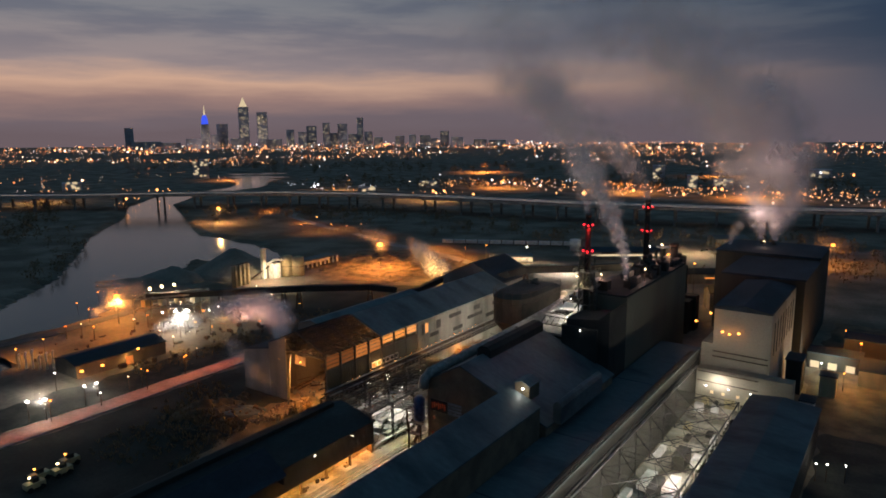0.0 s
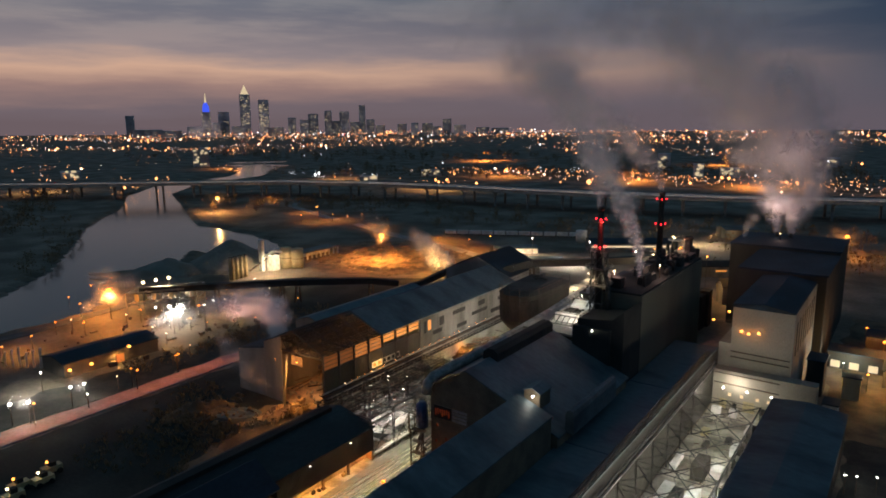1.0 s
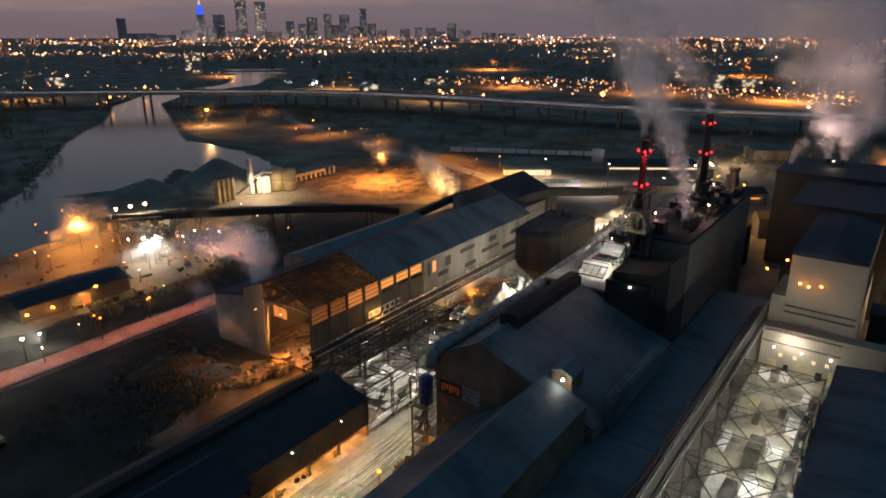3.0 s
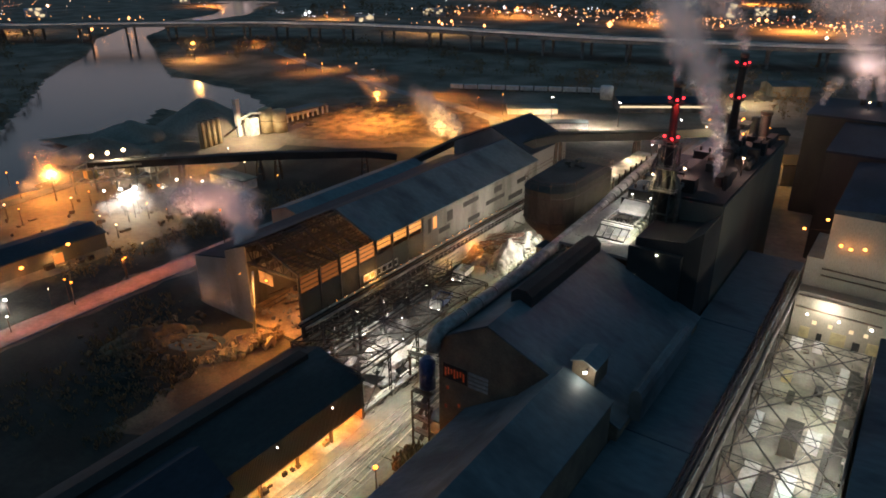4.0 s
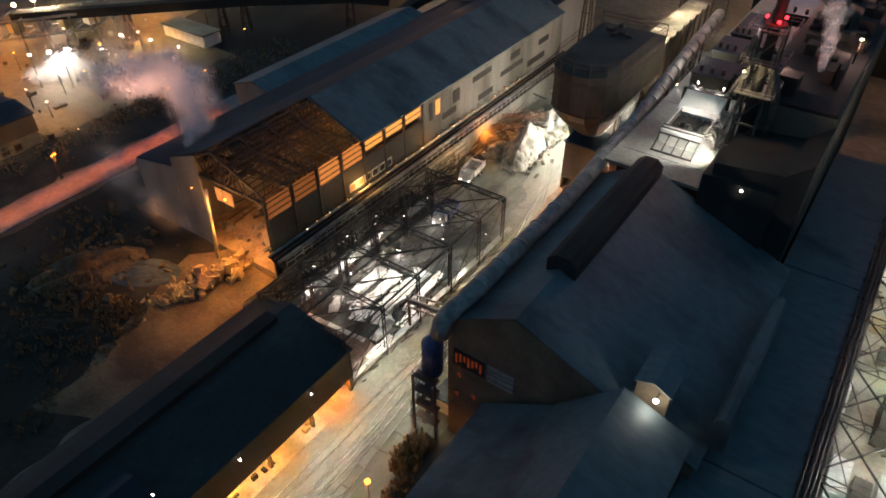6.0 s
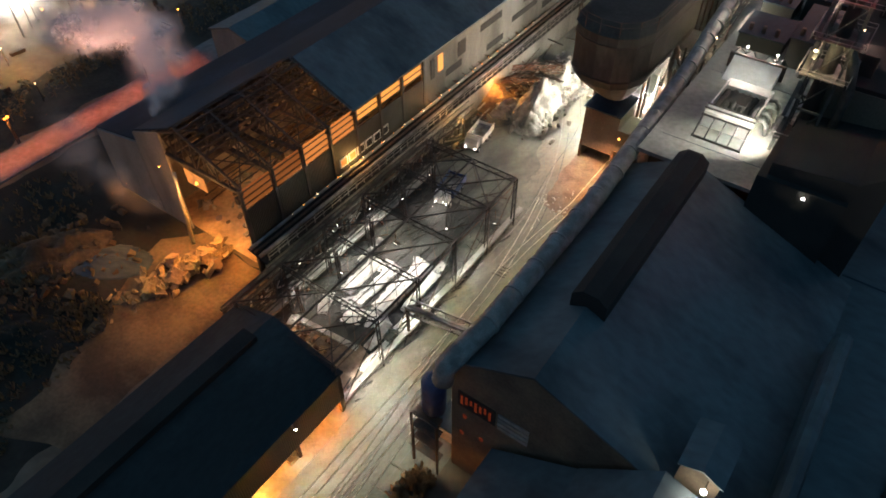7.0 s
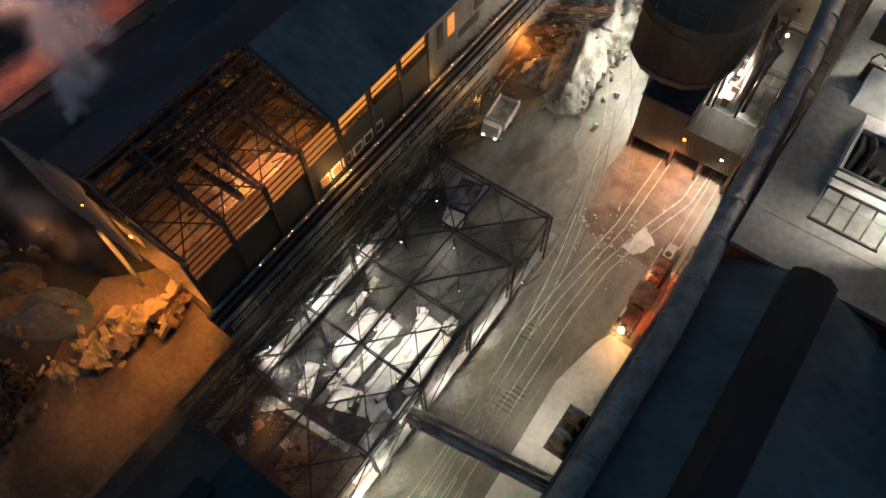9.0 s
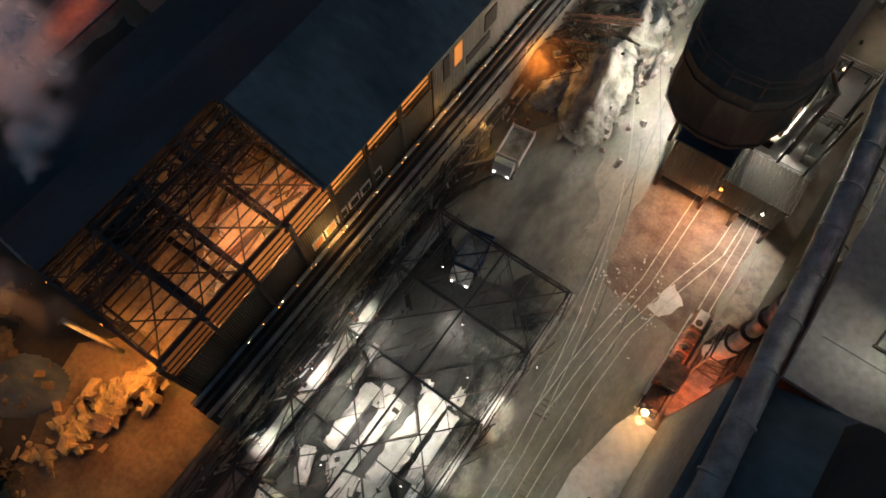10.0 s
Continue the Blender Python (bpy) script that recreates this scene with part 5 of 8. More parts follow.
track([(4.3, -140), (4.5, -36), (4.3, -20), (3.9, -6), (3.7, 6), (4.3, 16), (6.6, 26), (9.0, 34), (9.5, 60), (9.5, 140)], "worn railway track with exposed ties")
track([(4.4, -66), (3.7, -42), (2.2, -27), (1.1, -14)], "worn crossover joining the two main tracks")
track([(7.4, -140), (7.1, -52), (5.8, -36), (4.6, -22)], "worn siding track joining the main track")
track([(11.3, 0), (11.3, 38), (10.9, 44)], "worn siding track beneath the locomotive")
bm = bmesh.new()
box(bm, -1.25, 1.25, -0.12, 0.12, 0, 0.14)
tie0 = part("track_tie", bm, "tie")
tagged(tie0, "short weathered timber tie beside the rails", "railway tie", "track ties")
tie0.matrix_basis = pose(4.05, -11, 0.06, 0, 0, 3)
for k in range(1, 6):
    copy_thing(tie0, pose(4.05 - 0.02 * k, -11 + 0.75 * k, 0.06, 0, 0, 3))
for k in range(4):
    copy_thing(tie0, pose(0.35 - 0.05 * k, -0.6 + 0.75 * k, 0.06, 0, 0, 6))
for y in range(-60, -14, 4):
    copy_thing(tie0, pose(7.15 if y < -52 else 7.15 + (y + 52) * 0.08, y, 0.055, 0, 0, 2))

# ---- slabs under the frame ----


def slab_stack(x, y, w, l, n, turn):
    st = thing("slab_stack", x, y, 0.06, "floodlit pile of pale steel slabs", "steel slabs", "slab piles")
    for k in range(n):
        bm = bmesh.new()
        box(bm, -w / 2, w / 2, -l / 2, l / 2, 0, 0.26)
        bmesh.ops.bevel(bm, geom=bm.edges[:], offset=0.04, segments=1, affect="EDGES")
        bmesh.ops.transform(bm, matrix=pose(x + random.uniform(-0.15, 0.15), y + random.uniform(-0.3, 0.3), 0.06 + 0.27 * k, 0, 0, turn + random.uniform(-1.5, 1.5)), verts=bm.verts)
        part("slab", bm, "slab", st)
    return st


PILES = []
for x, y, w, l, n, t in ((-19.5, -15.1, 1.9, 9.4, 4, 1), (-15.9, -15.4, 2.1, 11, 3, -2), (-11.7, -13.2, 2.9, 13.6, 5, -1), (-8.5, -12, 1.5, 10, 3, 2), (-20.6, -23.6, 1.8, 4.4, 2, 24),
                         (-16.6, -27.9, 1.0, 13.4, 1, 95), (-8.6, -24, 1.6, 6, 3, 2), (-22.6, -9, 1.1, 7, 1, 4)):
    PILES.append(slab_stack(x, y, w, l, n, t))


def snow_cap(x, y, z, w, l, turn, seed, pile=None):
    """A ragged cake of packed snow, thick in the middle and broken at its rim."""
    bm = bmesh.new()
    nx_, ny_ = 8, max(8, int(l * 1.6))
    grid = []
    m = pose(x, y, z, 0, 0, turn)
    for j in range(ny_ + 1):
        row = []
        for i in range(nx_ + 1):
            u, v = i / nx_ * 2 - 1, j / ny_ * 2 - 1
            e = 0.5 * noise.noise(Vector((seed, v * l * 0.35, 0))) if i in (0, nx_) else 0.0
            h = 0.16 * max(0.0, 1 - abs(u) ** 3) * max(0.0, 1 - abs(v) ** 5) + 0.09 * noise.noise(Vector((u * w, v * l * 0.7, seed)))
            row.append(bm.verts.new(m @ Vector((u * w / 2 * (1 + e), v * l / 2 * (1 + 0.1 * noise.noise(Vector((u * 2, v, seed)))), max(0.02, h)))))
        grid.append(row)
    for a, b in zip(grid, grid[1:]):
        for i in range(nx_):
            if noise.noise(Vector((i * 0.5, grid.index(a) * 0.33, seed * 3.1))) < 0.34:
                f = bm.faces.new((a[i], a[i + 1], b[i + 1], b[i]))
                f.smooth = True
    bmesh.ops.delete(bm, geom=[v for v in bm.verts if not v.link_faces], context="VERTS")
    if pile:
        part("snow_cake", bm, "snow", pile, "broken cake of packed snow on the top slab")
    else:
        tagged(part("snow_patch", bm, "snow"), "ragged patch of trodden snow on the yard floor", "snow patch", "snow patches")


for k, (x, y, z, w, l, t) in enumerate(((-19.5, -15.1, 1.14, 2.0, 9.0, 1), (-15.9, -15.4, 0.87, 2.2, 10.6, -2), (-11.7, -13.2, 1.41, 3.0, 13.2, -1), (-8.5, -12, 0.87, 1.6, 9.6, 2), (-20.6, -23.6, 0.6, 1.9, 4.2, 24))):
    snow_cap(x, y, z, w, l, t, 3.7 * k + 1, PILES[k])
for k, (x, y, w, l, t) in enumerate(((-14, -22.4, 6, 3.4, 20), (-10.4, -21, 3.6, 3, -30), (-17.6, -21, 3, 2.4, 50), (-17.6, -10.6, 2, 3.4, 10), (-22.6, -29.4, 2.4, 2, 15), (-9.4, -5, 1.8, 3, 0), (-13.6, -6.4, 1.6, 2.6, 30), (-7.2, -18.4, 1.2, 5, 2), (-6.8, -27, 1.2, 7, 0))):
    snow_cap(x, y, 0.07, w, l, t, 5.3 * k + 2)
rnd = random.Random(83)
bm = bmesh.new()
for _ in range(190):
    x, y = rnd.uniform(-23.4, -5.6), rnd.uniform(-26, 11)
    if rnd.random() < 0.5:
        x = rnd.choice((-6.2, -7.0, -17.7, -13.9, -23)) + rnd.gauss(0, 0.5)
    a, l = rnd.gauss(1.5, 0.6), rnd.uniform(0.5, 3.2)
    beam(bm, (x, y, rnd.uniform(0.1, 0.5)), (x + l * math.cos(a), y + l * math.sin(a), rnd.uniform(0.1, 0.9)), rnd.uniform(0.06, 0.24))
tagged(part("bay_clutter", bm, "grime_steel"), "bent bars, chains and offcuts between the slab piles", "scrap bars", kind="stuff")


def scrap(name, n, place, size, mat, label, cat, seed, flat=0.7, sharp=False):
    """A heap of broken lumps as one object."""
    rnd = random.Random(seed)
    bm = bmesh.new()
    for _ in range(n):
        x, y, z, s = place(rnd)
        s *= size * rnd.uniform(0.5, 1.5)
        m = Matrix.Translation((x, y, z)) @ Euler([rnd.uniform(0, 6) for _ in range(3)]).to_matrix().to_4x4() @ Matrix.Diagonal((s, s * rnd.uniform(0.5, 1), s * rnd.uniform(0.3, flat), 1))
        if sharp:
            vs_ = [bm.verts.new(m @ Vector((sx * rnd.uniform(0.35, 1), sy * rnd.uniform(0.35, 1), sz * rnd.uniform(0.35, 1)))) for sx in (-1, 1) for sy in (-1, 1) for sz in (-1, 1)]
            for f in ((0, 1, 3, 2), (4, 6, 7, 5), (0, 4, 5, 1), (2, 3, 7, 6), (0, 2, 6, 4), (1, 5, 7, 3)):
                bm.faces.new([vs_[i] for i in f])
        else:
            bmesh.ops.create_icosphere(bm, subdivisions=1, radius=1, matrix=m)
    ob = part(name, bm, mat)
    return tagged(ob, label, cat, kind="stuff")


def mound(name, x, y, rx, ry, h, mat, label, cat, seed=0, rough=0.25, turn=0):
    bm = bmesh.new()
    bmesh.ops.create_grid(bm, x_segments=40, y_segments=40, size=1)
    c, s = math.cos(radians(turn)), math.sin(radians(turn))
    for v in bm.verts:
        d = math.hypot(v.co.x, v.co.y)
        z = max(0, 1 - d) * (1 + rough * 1.6 * noise.noise(Vector((v.co.x * 3, v.co.y * 3, seed)))) + rough * 0.5 * max(0, 1 - d * 0.95) * noise.noise(Vector((v.co.x * 9, v.co.y * 9, seed + 5)))
        px, py = v.co.x * rx, v.co.y * ry
        v.co = Vector((x + c * px - s * py, y + s * px + c * py, max(0, z) * h + (0.02 if d < 0.9 else (-3.5 if mat == "gravel" else -0.4))))
    for f in bm.faces:
        f.smooth = True
    return tagged(part(name, bm, mat), label, cat)


# rubble in the yard: lit heap and darker shoulders
mound("slag_mound", -20.2, 49.5, 5.6, 12.5, 7.0, "lime", "long steep ridge of pale slag, floodlit on one face", "slag heap", 3, 0.3, 9)
mound("slag_mound", -18.2, 42.5, 4.6, 5.2, 3.6, "lime", "rounded floodlit snout of the slag ridge", "slag heap", 6, 0.3, 20)
mound("slag_mound", -20.2, 64, 5, 7, 4.6, "lime", "pale slag heap at the end of the ridge", "slag heap", 9, 0.4, 20)
scrap("pale_blocks", 60, lambda r: (-17.6 + r.gauss(0, 1.6), 52 + r.gauss(0, 7), abs(r.gauss(0, 0.8)) + 0.2, 1), 0.7, "lime", "big pale slag blocks on the heap", "slag blocks", 23, 0.7, True)
mound("slag_mound", -30.6, 48, 6.0, 9, 3.0, "orange_dirt", "lower heap of slag lit orange", "slag heap", 8, 0.5)
mound("slag_mound", -25.6, 45, 3.4, 6, 2.4, "rubble", "dark shoulder of broken slag", "slag heap", 12, 0.45, -14)
scrap("slag_lumps", 260, lambda r: (-21 + r.gauss(0, 5), 56 + r.gauss(0, 9), abs(r.gauss(0, 0.8)) + 0.2, 1), 0.8, "rubble", "broken slag lumps scattered round the heaps", "slag lumps", 5, 0.7, True)
scrap("rust_rubble", 60, lambda r: (-20.5 + r.uniform(-3.4, 7), -32.5 + r.uniform(-3.4, 3.4), r.uniform(0.05, 0.3), 1), 0.4, "rust", "rusty rubble in the end bay of the slab yard", "rubble", 15, 0.6, True)
rnd = random.Random(64)
for k in range(9):
    x, y, a = rnd.uniform(-22.5, -11), rnd.uniform(-35.4, -30), rnd.uniform(-30, 30)
    pt = thing("pallet", x, y, 0.08, "broken timber pallet on the end bay floor", "pallet", "end bay pallets")
    for q in range(4):
        bm = bmesh.new()
        box(bm, -0.7, 0.7, -0.6 + 0.34 * q, -0.4 + 0.34 * q, 0.14, 0.2)
        bmesh.ops.transform(bm, matrix=pose(x, y, 0.08, 0, 0, a), verts=bm.verts)
        part("board", bm, "tan_rock" if k % 3 else "white", pt)
    for q in (-0.55, 0.45):
        bm = bmesh.new()
        box(bm, q, q + 0.12, -0.62, 0.66, 0, 0.14)
        bmesh.ops.transform(bm, matrix=pose(x, y, 0.08, 0, 0, a), verts=bm.verts)
        part("bearer", bm, "tie", pt)
rnd = random.Random(11)
bm = bmesh.new()
for _ in range(55):
    x, y = -27.5 + rnd.gauss(0, 2.6), 57 + rnd.gauss(0, 6)
    a, l = rnd.gauss(0.3, 0.7), rnd.uniform(2, 8)
    beam(bm, (x, y, rnd.uniform(1, 4)), (x + l * math.cos(a), y + l * math.sin(a), rnd.uniform(1.5, 5)), rnd.uniform(0.1, 0.28))
tagged(part("scrap_steel", bm, "steel"), "tangle of scrap beams on the slag heaps", "scrap steel", kind="stuff")
cbm = thing("crane_boom", -25, 57, 1, "rusty lattice crane boom lying on the slag heaps", "crane boom", "crane booms")
for (xa, ya, za), (xb, yb, zb) in (((-32, 55.5, 3.2), (-19.5, 60, 5.2)), ((-31, 50.6, 2.6), (-22.6, 53.2, 3.8))):
    a, b = Vector((xa, ya, za)), Vector((xb, yb, zb))
    for o in (Vector((0, 0.55, 0)), Vector((0, -0.55, 0)), Vector((0, 0, 0.9))):
        bm = bmesh.new()
        beam(bm, a + o, b + o, 0.18)
        part("chord", bm, "rust", cbm)
    for k in range(8):
        p, q = a.lerp(b, k / 8), a.lerp(b, (k + 1) / 8)
        bm = bmesh.new()
        beam(bm, p + Vector((0, 0.55, 0)), q + Vector((0, 0, 0.9)), 0.1)
        part("lacing", bm, "rust", cbm)
        bm = bmesh.new()
        beam(bm, p + Vector((0, -0.55, 0)), q + Vector((0, 0, 0.9)), 0.1)
        part("lacing", bm, "rust", cbm)
# wheel ruts and wet streaks over the yard
rnd = random.Random(88)
for mat, n, lab in (("asphalt", 8, "dark wet wheel ruts pressed into the yard"), ("concrete", 10, "pale icy wheel ruts along the yard")):
    vs, fs = [], []
    for _ in range(n):
        x0, y0, ln = rnd.uniform(-3.5, 9.5), rnd.uniform(-100, 26), rnd.uniform(10, 46)
        if _ % 3 == 0:
            x0, y0, ln = rnd.uniform(-8, 5), rnd.uniform(-8, 12), rnd.uniform(20, 52)
        w, sd, lean_ = rnd.uniform(0.05, 0.12), rnd.uniform(0, 99), rnd.uniform(-0.03, 0.03)
        i0 = len(vs)
        m_ = int(ln / 1.2)
        for k in range(m_ + 1):
            y = y0 + 1.2 * k
            x = x0 + lean_ * 1.2 * k + 0.9 * noise.noise(Vector((sd, y * 0.06, 0))) - (max(0, y - 12) ** 1.5 * (0.02 + 0.0004 * sd) if _ % 3 == 0 else 0)
            ww = w * (0.5 + 0.8 * abs(noise.noise(Vector((sd, y * 0.7, 3)))))
            vs += [(x - ww, y, 0.072), (x + ww, y, 0.072)]
        for k in range(m_):
            i = i0 + 2 * k
            fs.append((i, i + 1, i + 3, i + 2))
    me = bpy.data.meshes.new("wheel_ruts")
    me.from_pydata(vs, [], fs)
    me.materials.append(M[mat])
    tagged(new("wheel_ruts", me), lab, "wheel ruts", kind="stuff")
# boulders by the hall's corner
scrap("boulder_row", 150, lambda r: (lambda k: (-44.6 - 5.6 * k + r.gauss(0, 1.3 + 0.8 * k), -26.6 - 18 * k + r.gauss(0, 1.3), r.uniform(0.1, 2.6) * (1.1 - k), 1 - 0.35 * k))(r.random() ** 1.3), 1.35, "tan_rock", "row of broken boulders lit orange beside the lane", "boulders", 21, 0.6, True)
mound("earth_bank", -70.5, -45, 13, 6.5, 2.8, "orange_dirt", "overgrown earth bank with dry brush", "earth bank", 2, 1.0, 62)
mound("earth_bank", -58, -58, 13, 5, 1.6, "waste", "dim overgrown earth bank", "earth bank", 4, 0.6, 30)
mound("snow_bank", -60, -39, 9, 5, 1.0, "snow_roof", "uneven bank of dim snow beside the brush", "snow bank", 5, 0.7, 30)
scrap("bank_clods", 220, lambda r: (-68 + r.gauss(0, 5.5), -44 + r.gauss(0, 6), r.uniform(0.0, 0.7), 1), 0.8, "orange_dirt", "clods of earth and broken brush over the bank", "earth clods", 61, 0.7, True)
sheet("snow_apron", "snow", [(8.4, -27), (7.6, -4), (9.2, 4), (10.2, 6.4), (13.9, 6.4), (13.9, -27)], 1.0, "smooth pale snow-covered apron below the mill wall", "apron")

sheet("snow_patch", "snow", [(4.6, 21), (6.8, 20.4), (8.6, 24), (6.2, 26)], 0.1, "pale packed snow beside the siding", "snow patch", ragged=0.6)
scrap("snow_lumps", 90, lambda r: (r.uniform(-3.5, 7), 20.5 + r.gauss(0, 3.2), 0.1, 1), 0.2, "snow", "small lumps of dirty snow scattered over the tracks", "snow lumps", 71, 0.5, True)
# scrap lengths between the frame and the hall
rnd = random.Random(4)
bm = bmesh.new()
for _ in range(80):
    x, y = rnd.uniform(-31, -27), rnd.uniform(-34, 28)
    a, l = rnd.gauss(1.57, 0.3), rnd.uniform(2, 9)
    z = rnd.uniform(0.3, 3.5)
    beam(bm, (x, y, z), (x + l * math.cos(a), y + l * math.sin(a), z + rnd.uniform(-0.4, 0.8)), rnd.uniform(0.08, 0.3))
for _ in range(120):
    x, y = rnd.uniform(-6.4, -3.6), rnd.uniform(-36, 10)
    a, l = rnd.gauss(1.57, 0.25), rnd.uniform(0.8, 3)
    z = rnd.uniform(0.2, 1.2)
    beam(bm, (x, y, z), (x + l * math.cos(a), y + l * math.sin(a), z + rnd.uniform(-0.1, 0.6)), rnd.uniform(0.08, 0.22))
bm2 = bmesh.new()
for _ in range(80):
    x, y = rnd.uniform(-31, -28), rnd.uniform(-34, 40)
    a, l = rnd.gauss(1.57, 0.5), rnd.uniform(0.8, 4)
    z = rnd.uniform(0.2, 2.2)
    beam(bm2, (x, y, z), (x + l * math.cos(a), y + l * math.sin(a), z + rnd.uniform(-0.1, 0.4)), rnd.uniform(0.1, 0.4), 0.12)
tagged(part("bright_offcuts", bm2, "pale_steel"), "pale steel offcuts strewn between hall and frame", "steel offcuts", kind="stuff")
scrap("rust_offcuts", 50, lambda r: (r.uniform(-31, -25), r.uniform(-30, 42), r.uniform(0.1, 0.6), 1), 0.5, "rust", "rusty lumps and offcuts along the hall", "scrap", 19, 0.6, True)
tagged(part("loose_bars", bm, "black_steel"), "loose steel bars and scrap strewn along the yard", "scrap bars", kind="stuff")
# scrap in the hall
scrap("hall_scrap", 200, lambda r: (-50 + r.uniform(-9, 12), r.uniform(-20, 30), r.uniform(0.1, 0.9), 1), 0.9, "rubble", "heaps of broken scrap on the hall floor", "scrap", 33, 0.6, True)
rnd = random.Random(9)
bm = bmesh.new()
for _ in range(80):
    x, y, a, l = rnd.uniform(-61, -42), rnd.uniform(-20, 40), rnd.gauss(1.57, 0.25), rnd.uniform(4, 14)
    beam(bm, (x, y, rnd.uniform(0.4, 3)), (x + l * math.cos(a), y + l * math.sin(a), rnd.uniform(0.4, 3)), rnd.uniform(0.15, 0.5))
tagged(part("stored_bars", bm, "steel"), "long rusty bars stored on the hall floor", "steel bars", kind="stuff")

# ---- haul trucks ----


def haul_truck(bed, label):
    t = thing("haul_truck", 0, 0, 0, label, "dump truck", "haul trucks")
    bm = bmesh.new()
    box(bm, -1.3, 1.3, -4.2, 3.4, 0.9, 1.5)
    part("chassis", bm, "rubber", t)
    bm = bmesh.new()
    prism(bm, [(-4.3, 1.2), (-2.7, 1.2), (-2.7, 3.5), (-3.7, 3.5), (-4.3, 2.5)], -1.5, 1.5, "x")
    cab = part("cab", bm, "white", t)
    bm = bmesh.new()
    prism(bm, [(-4.25, 2.55), (-3.72, 3.4), (-3.68, 3.36), (-4.2, 2.52)], -1.35, 1.35, "x")
    part("windscreen", bm, "blue_paint", cab, "dark windscreen")
    bm = bmesh.new()
    for x in (-1.9, 1.75):
        box(bm, x, x + 0.15, -2.3, 3.9, 1.7, 3.3)
    box(bm, -1.75, 1.75, -2.3, -2.15, 1.7, 3.6)
    box(bm, -1.75, 1.75, 3.75, 3.9, 1.7, 2.9)
    box(bm, -1.75, 1.75, -2.15, 3.75, 1.6, 1.75)
    part("dump_bed", bm, bed, t)
    bm = bmesh.new()
    box(bm, -1.7, 1.7, -2.1, 3.7, 1.8, 2.4)
    part("load", bm, "rubble", t, "grey load in the bed")
    for y in (-3.2, 1.2, 2.7):
        for x in (-1.35, 1.35):
            bm = bmesh.new()
            tube(bm, [(x - 0.3, y, 0.75), (x + 0.3, y, 0.75)], 0.75, 16)
            w = part("wheel", bm, "rubber", t)
            bm = bmesh.new()
            tube(bm, [(x - 0.33, y, 0.75), (x + 0.33, y, 0.75)], 0.35, 10)
            part("hub", bm, "pale_steel", w)
    for x in (-1.1, 1.1):
        bm = bmesh.new()
        tube(bm, [(x, -4.32, 1.5), (x, -4.42, 1.5)], 0.15, 10)
        part("headlight", bm, "g_white", t, "lit white headlight")
    return t


tr1 = haul_truck("white", "pale dump truck with lit headlights in the yard")
tr1.matrix_basis = pose(-24.2, 30.2, 0.06, 0, 0, 8)
tr2 = haul_truck("blue_paint", "blue-bedded dump truck with lit headlights by the frame")
tr2.matrix_basis = pose(-19.3, 12.2, 0.06, 0, 0, 10)

# ---- locomotive on the siding ----
lo = thing("locomotive", 11.6, 17, 0.2, "rust-red switching locomotive with orange lamp and snowy hood", "locomotive")
bx("frame", "soot", lo, 10.0, 12.9, 7.4, 23.6, 1.0, 1.7)
bm = bmesh.new()
prism(bm, [(10.2, 1.7), (12.2, 1.7), (12.2, 3.3), (11.8, 3.8), (10.6, 3.8), (10.2, 3.3)], 15.0, 23.0)
part("hood", bm, "rust", lo, "rusty long hood streaked with soot")
bx("snow_strip", "snow", lo, 9.95, 10.35, 9.4, 22.8, 1.71, 1.86, "snow packed along the walkway")
bx("snow_cap", "snow", lo, 10.5, 11.9, 20.6, 23.1, 3.81, 3.95, "cake of snow on the hood")
for k in range(6):
    bm = bmesh.new()
    y = 15.4 + 0.85 * k
    tube(bm, [(10.5, y, 3.7), (10.9, y + 0.2, 4.15), (11.6, y + 0.1, 4.2), (12.1, y + 0.4, 3.5)], 0.11, 8)
    part("hose", bm, "loco_red" if k % 2 else "black_steel", lo)
bx("hood_end", "rust", lo, 10.4, 12.0, 22.98, 23.3, 1.7, 3.4)
cab = bx("cab", "loco_red", lo, 10.1, 13.0, 11.2, 14.4, 1.7, 4.7)
bx("window", "soot", cab, 10.04, 10.1, 11.8, 13.8, 3.3, 4.3, "dark cab window")
bx("window", "soot", cab, 10.7, 12.5, 11.1, 11.18, 3.3, 4.3, "dark cab window")
bx("cab_roof", "rust", lo, 9.9, 13.2, 11.0, 14.6, 4.7, 4.9)
bx("hood", "rust", lo, 10.5, 12.5, 8.0, 11.0, 1.7, 3.0)
for k in range(5):
    bx("louvre", "soot", lo, 10.12, 10.2, 16 + 1.2 * k, 16.8 + 1.2 * k, 2.0, 3.1)
bm = bmesh.new()
tube(bm, [(11.2, 17, 3.8), (11.2, 17, 4.6)], 0.3, 12)
part("exhaust", bm, "soot", lo)
for y in (19, 21.2):
    bm = bmesh.new()
    tube(bm, [(11.2, y, 3.78), (11.2, y, 4.0)], 0.5, 12)
    part("roof_fan", bm, "steel", lo)
for y in (9, 11.2, 19.5, 21.8):
    bm = bmesh.new()
    tube(bm, [(10.4, y, 0.65), (12.4, y, 0.65)], 0.5, 12)
    part("wheelset", bm, "rubber", lo)
for k in range(8):
    for x in (10.0, 12.85):
        bm = bmesh.new()
        beam(bm, (x, 7.6 + 2.2 * k, 1.7), (x, 7.6 + 2.2 * k, 2.8), 0.07)
        part("railing_post", bm, "pale_steel", lo)
for x in (10.0, 12.85):
    bm = bmesh.new()
    beam(bm, (x, 7.6, 2.8), (x, 23.2, 2.8), 0.07)
    part("railing", bm, "pale_steel", lo)
bm = bmesh.new()
bmesh.ops.create_icosphere(bm, subdivisions=2, radius=0.46, matrix=Matrix.Translation((11.3, 7.0, 3.0)))
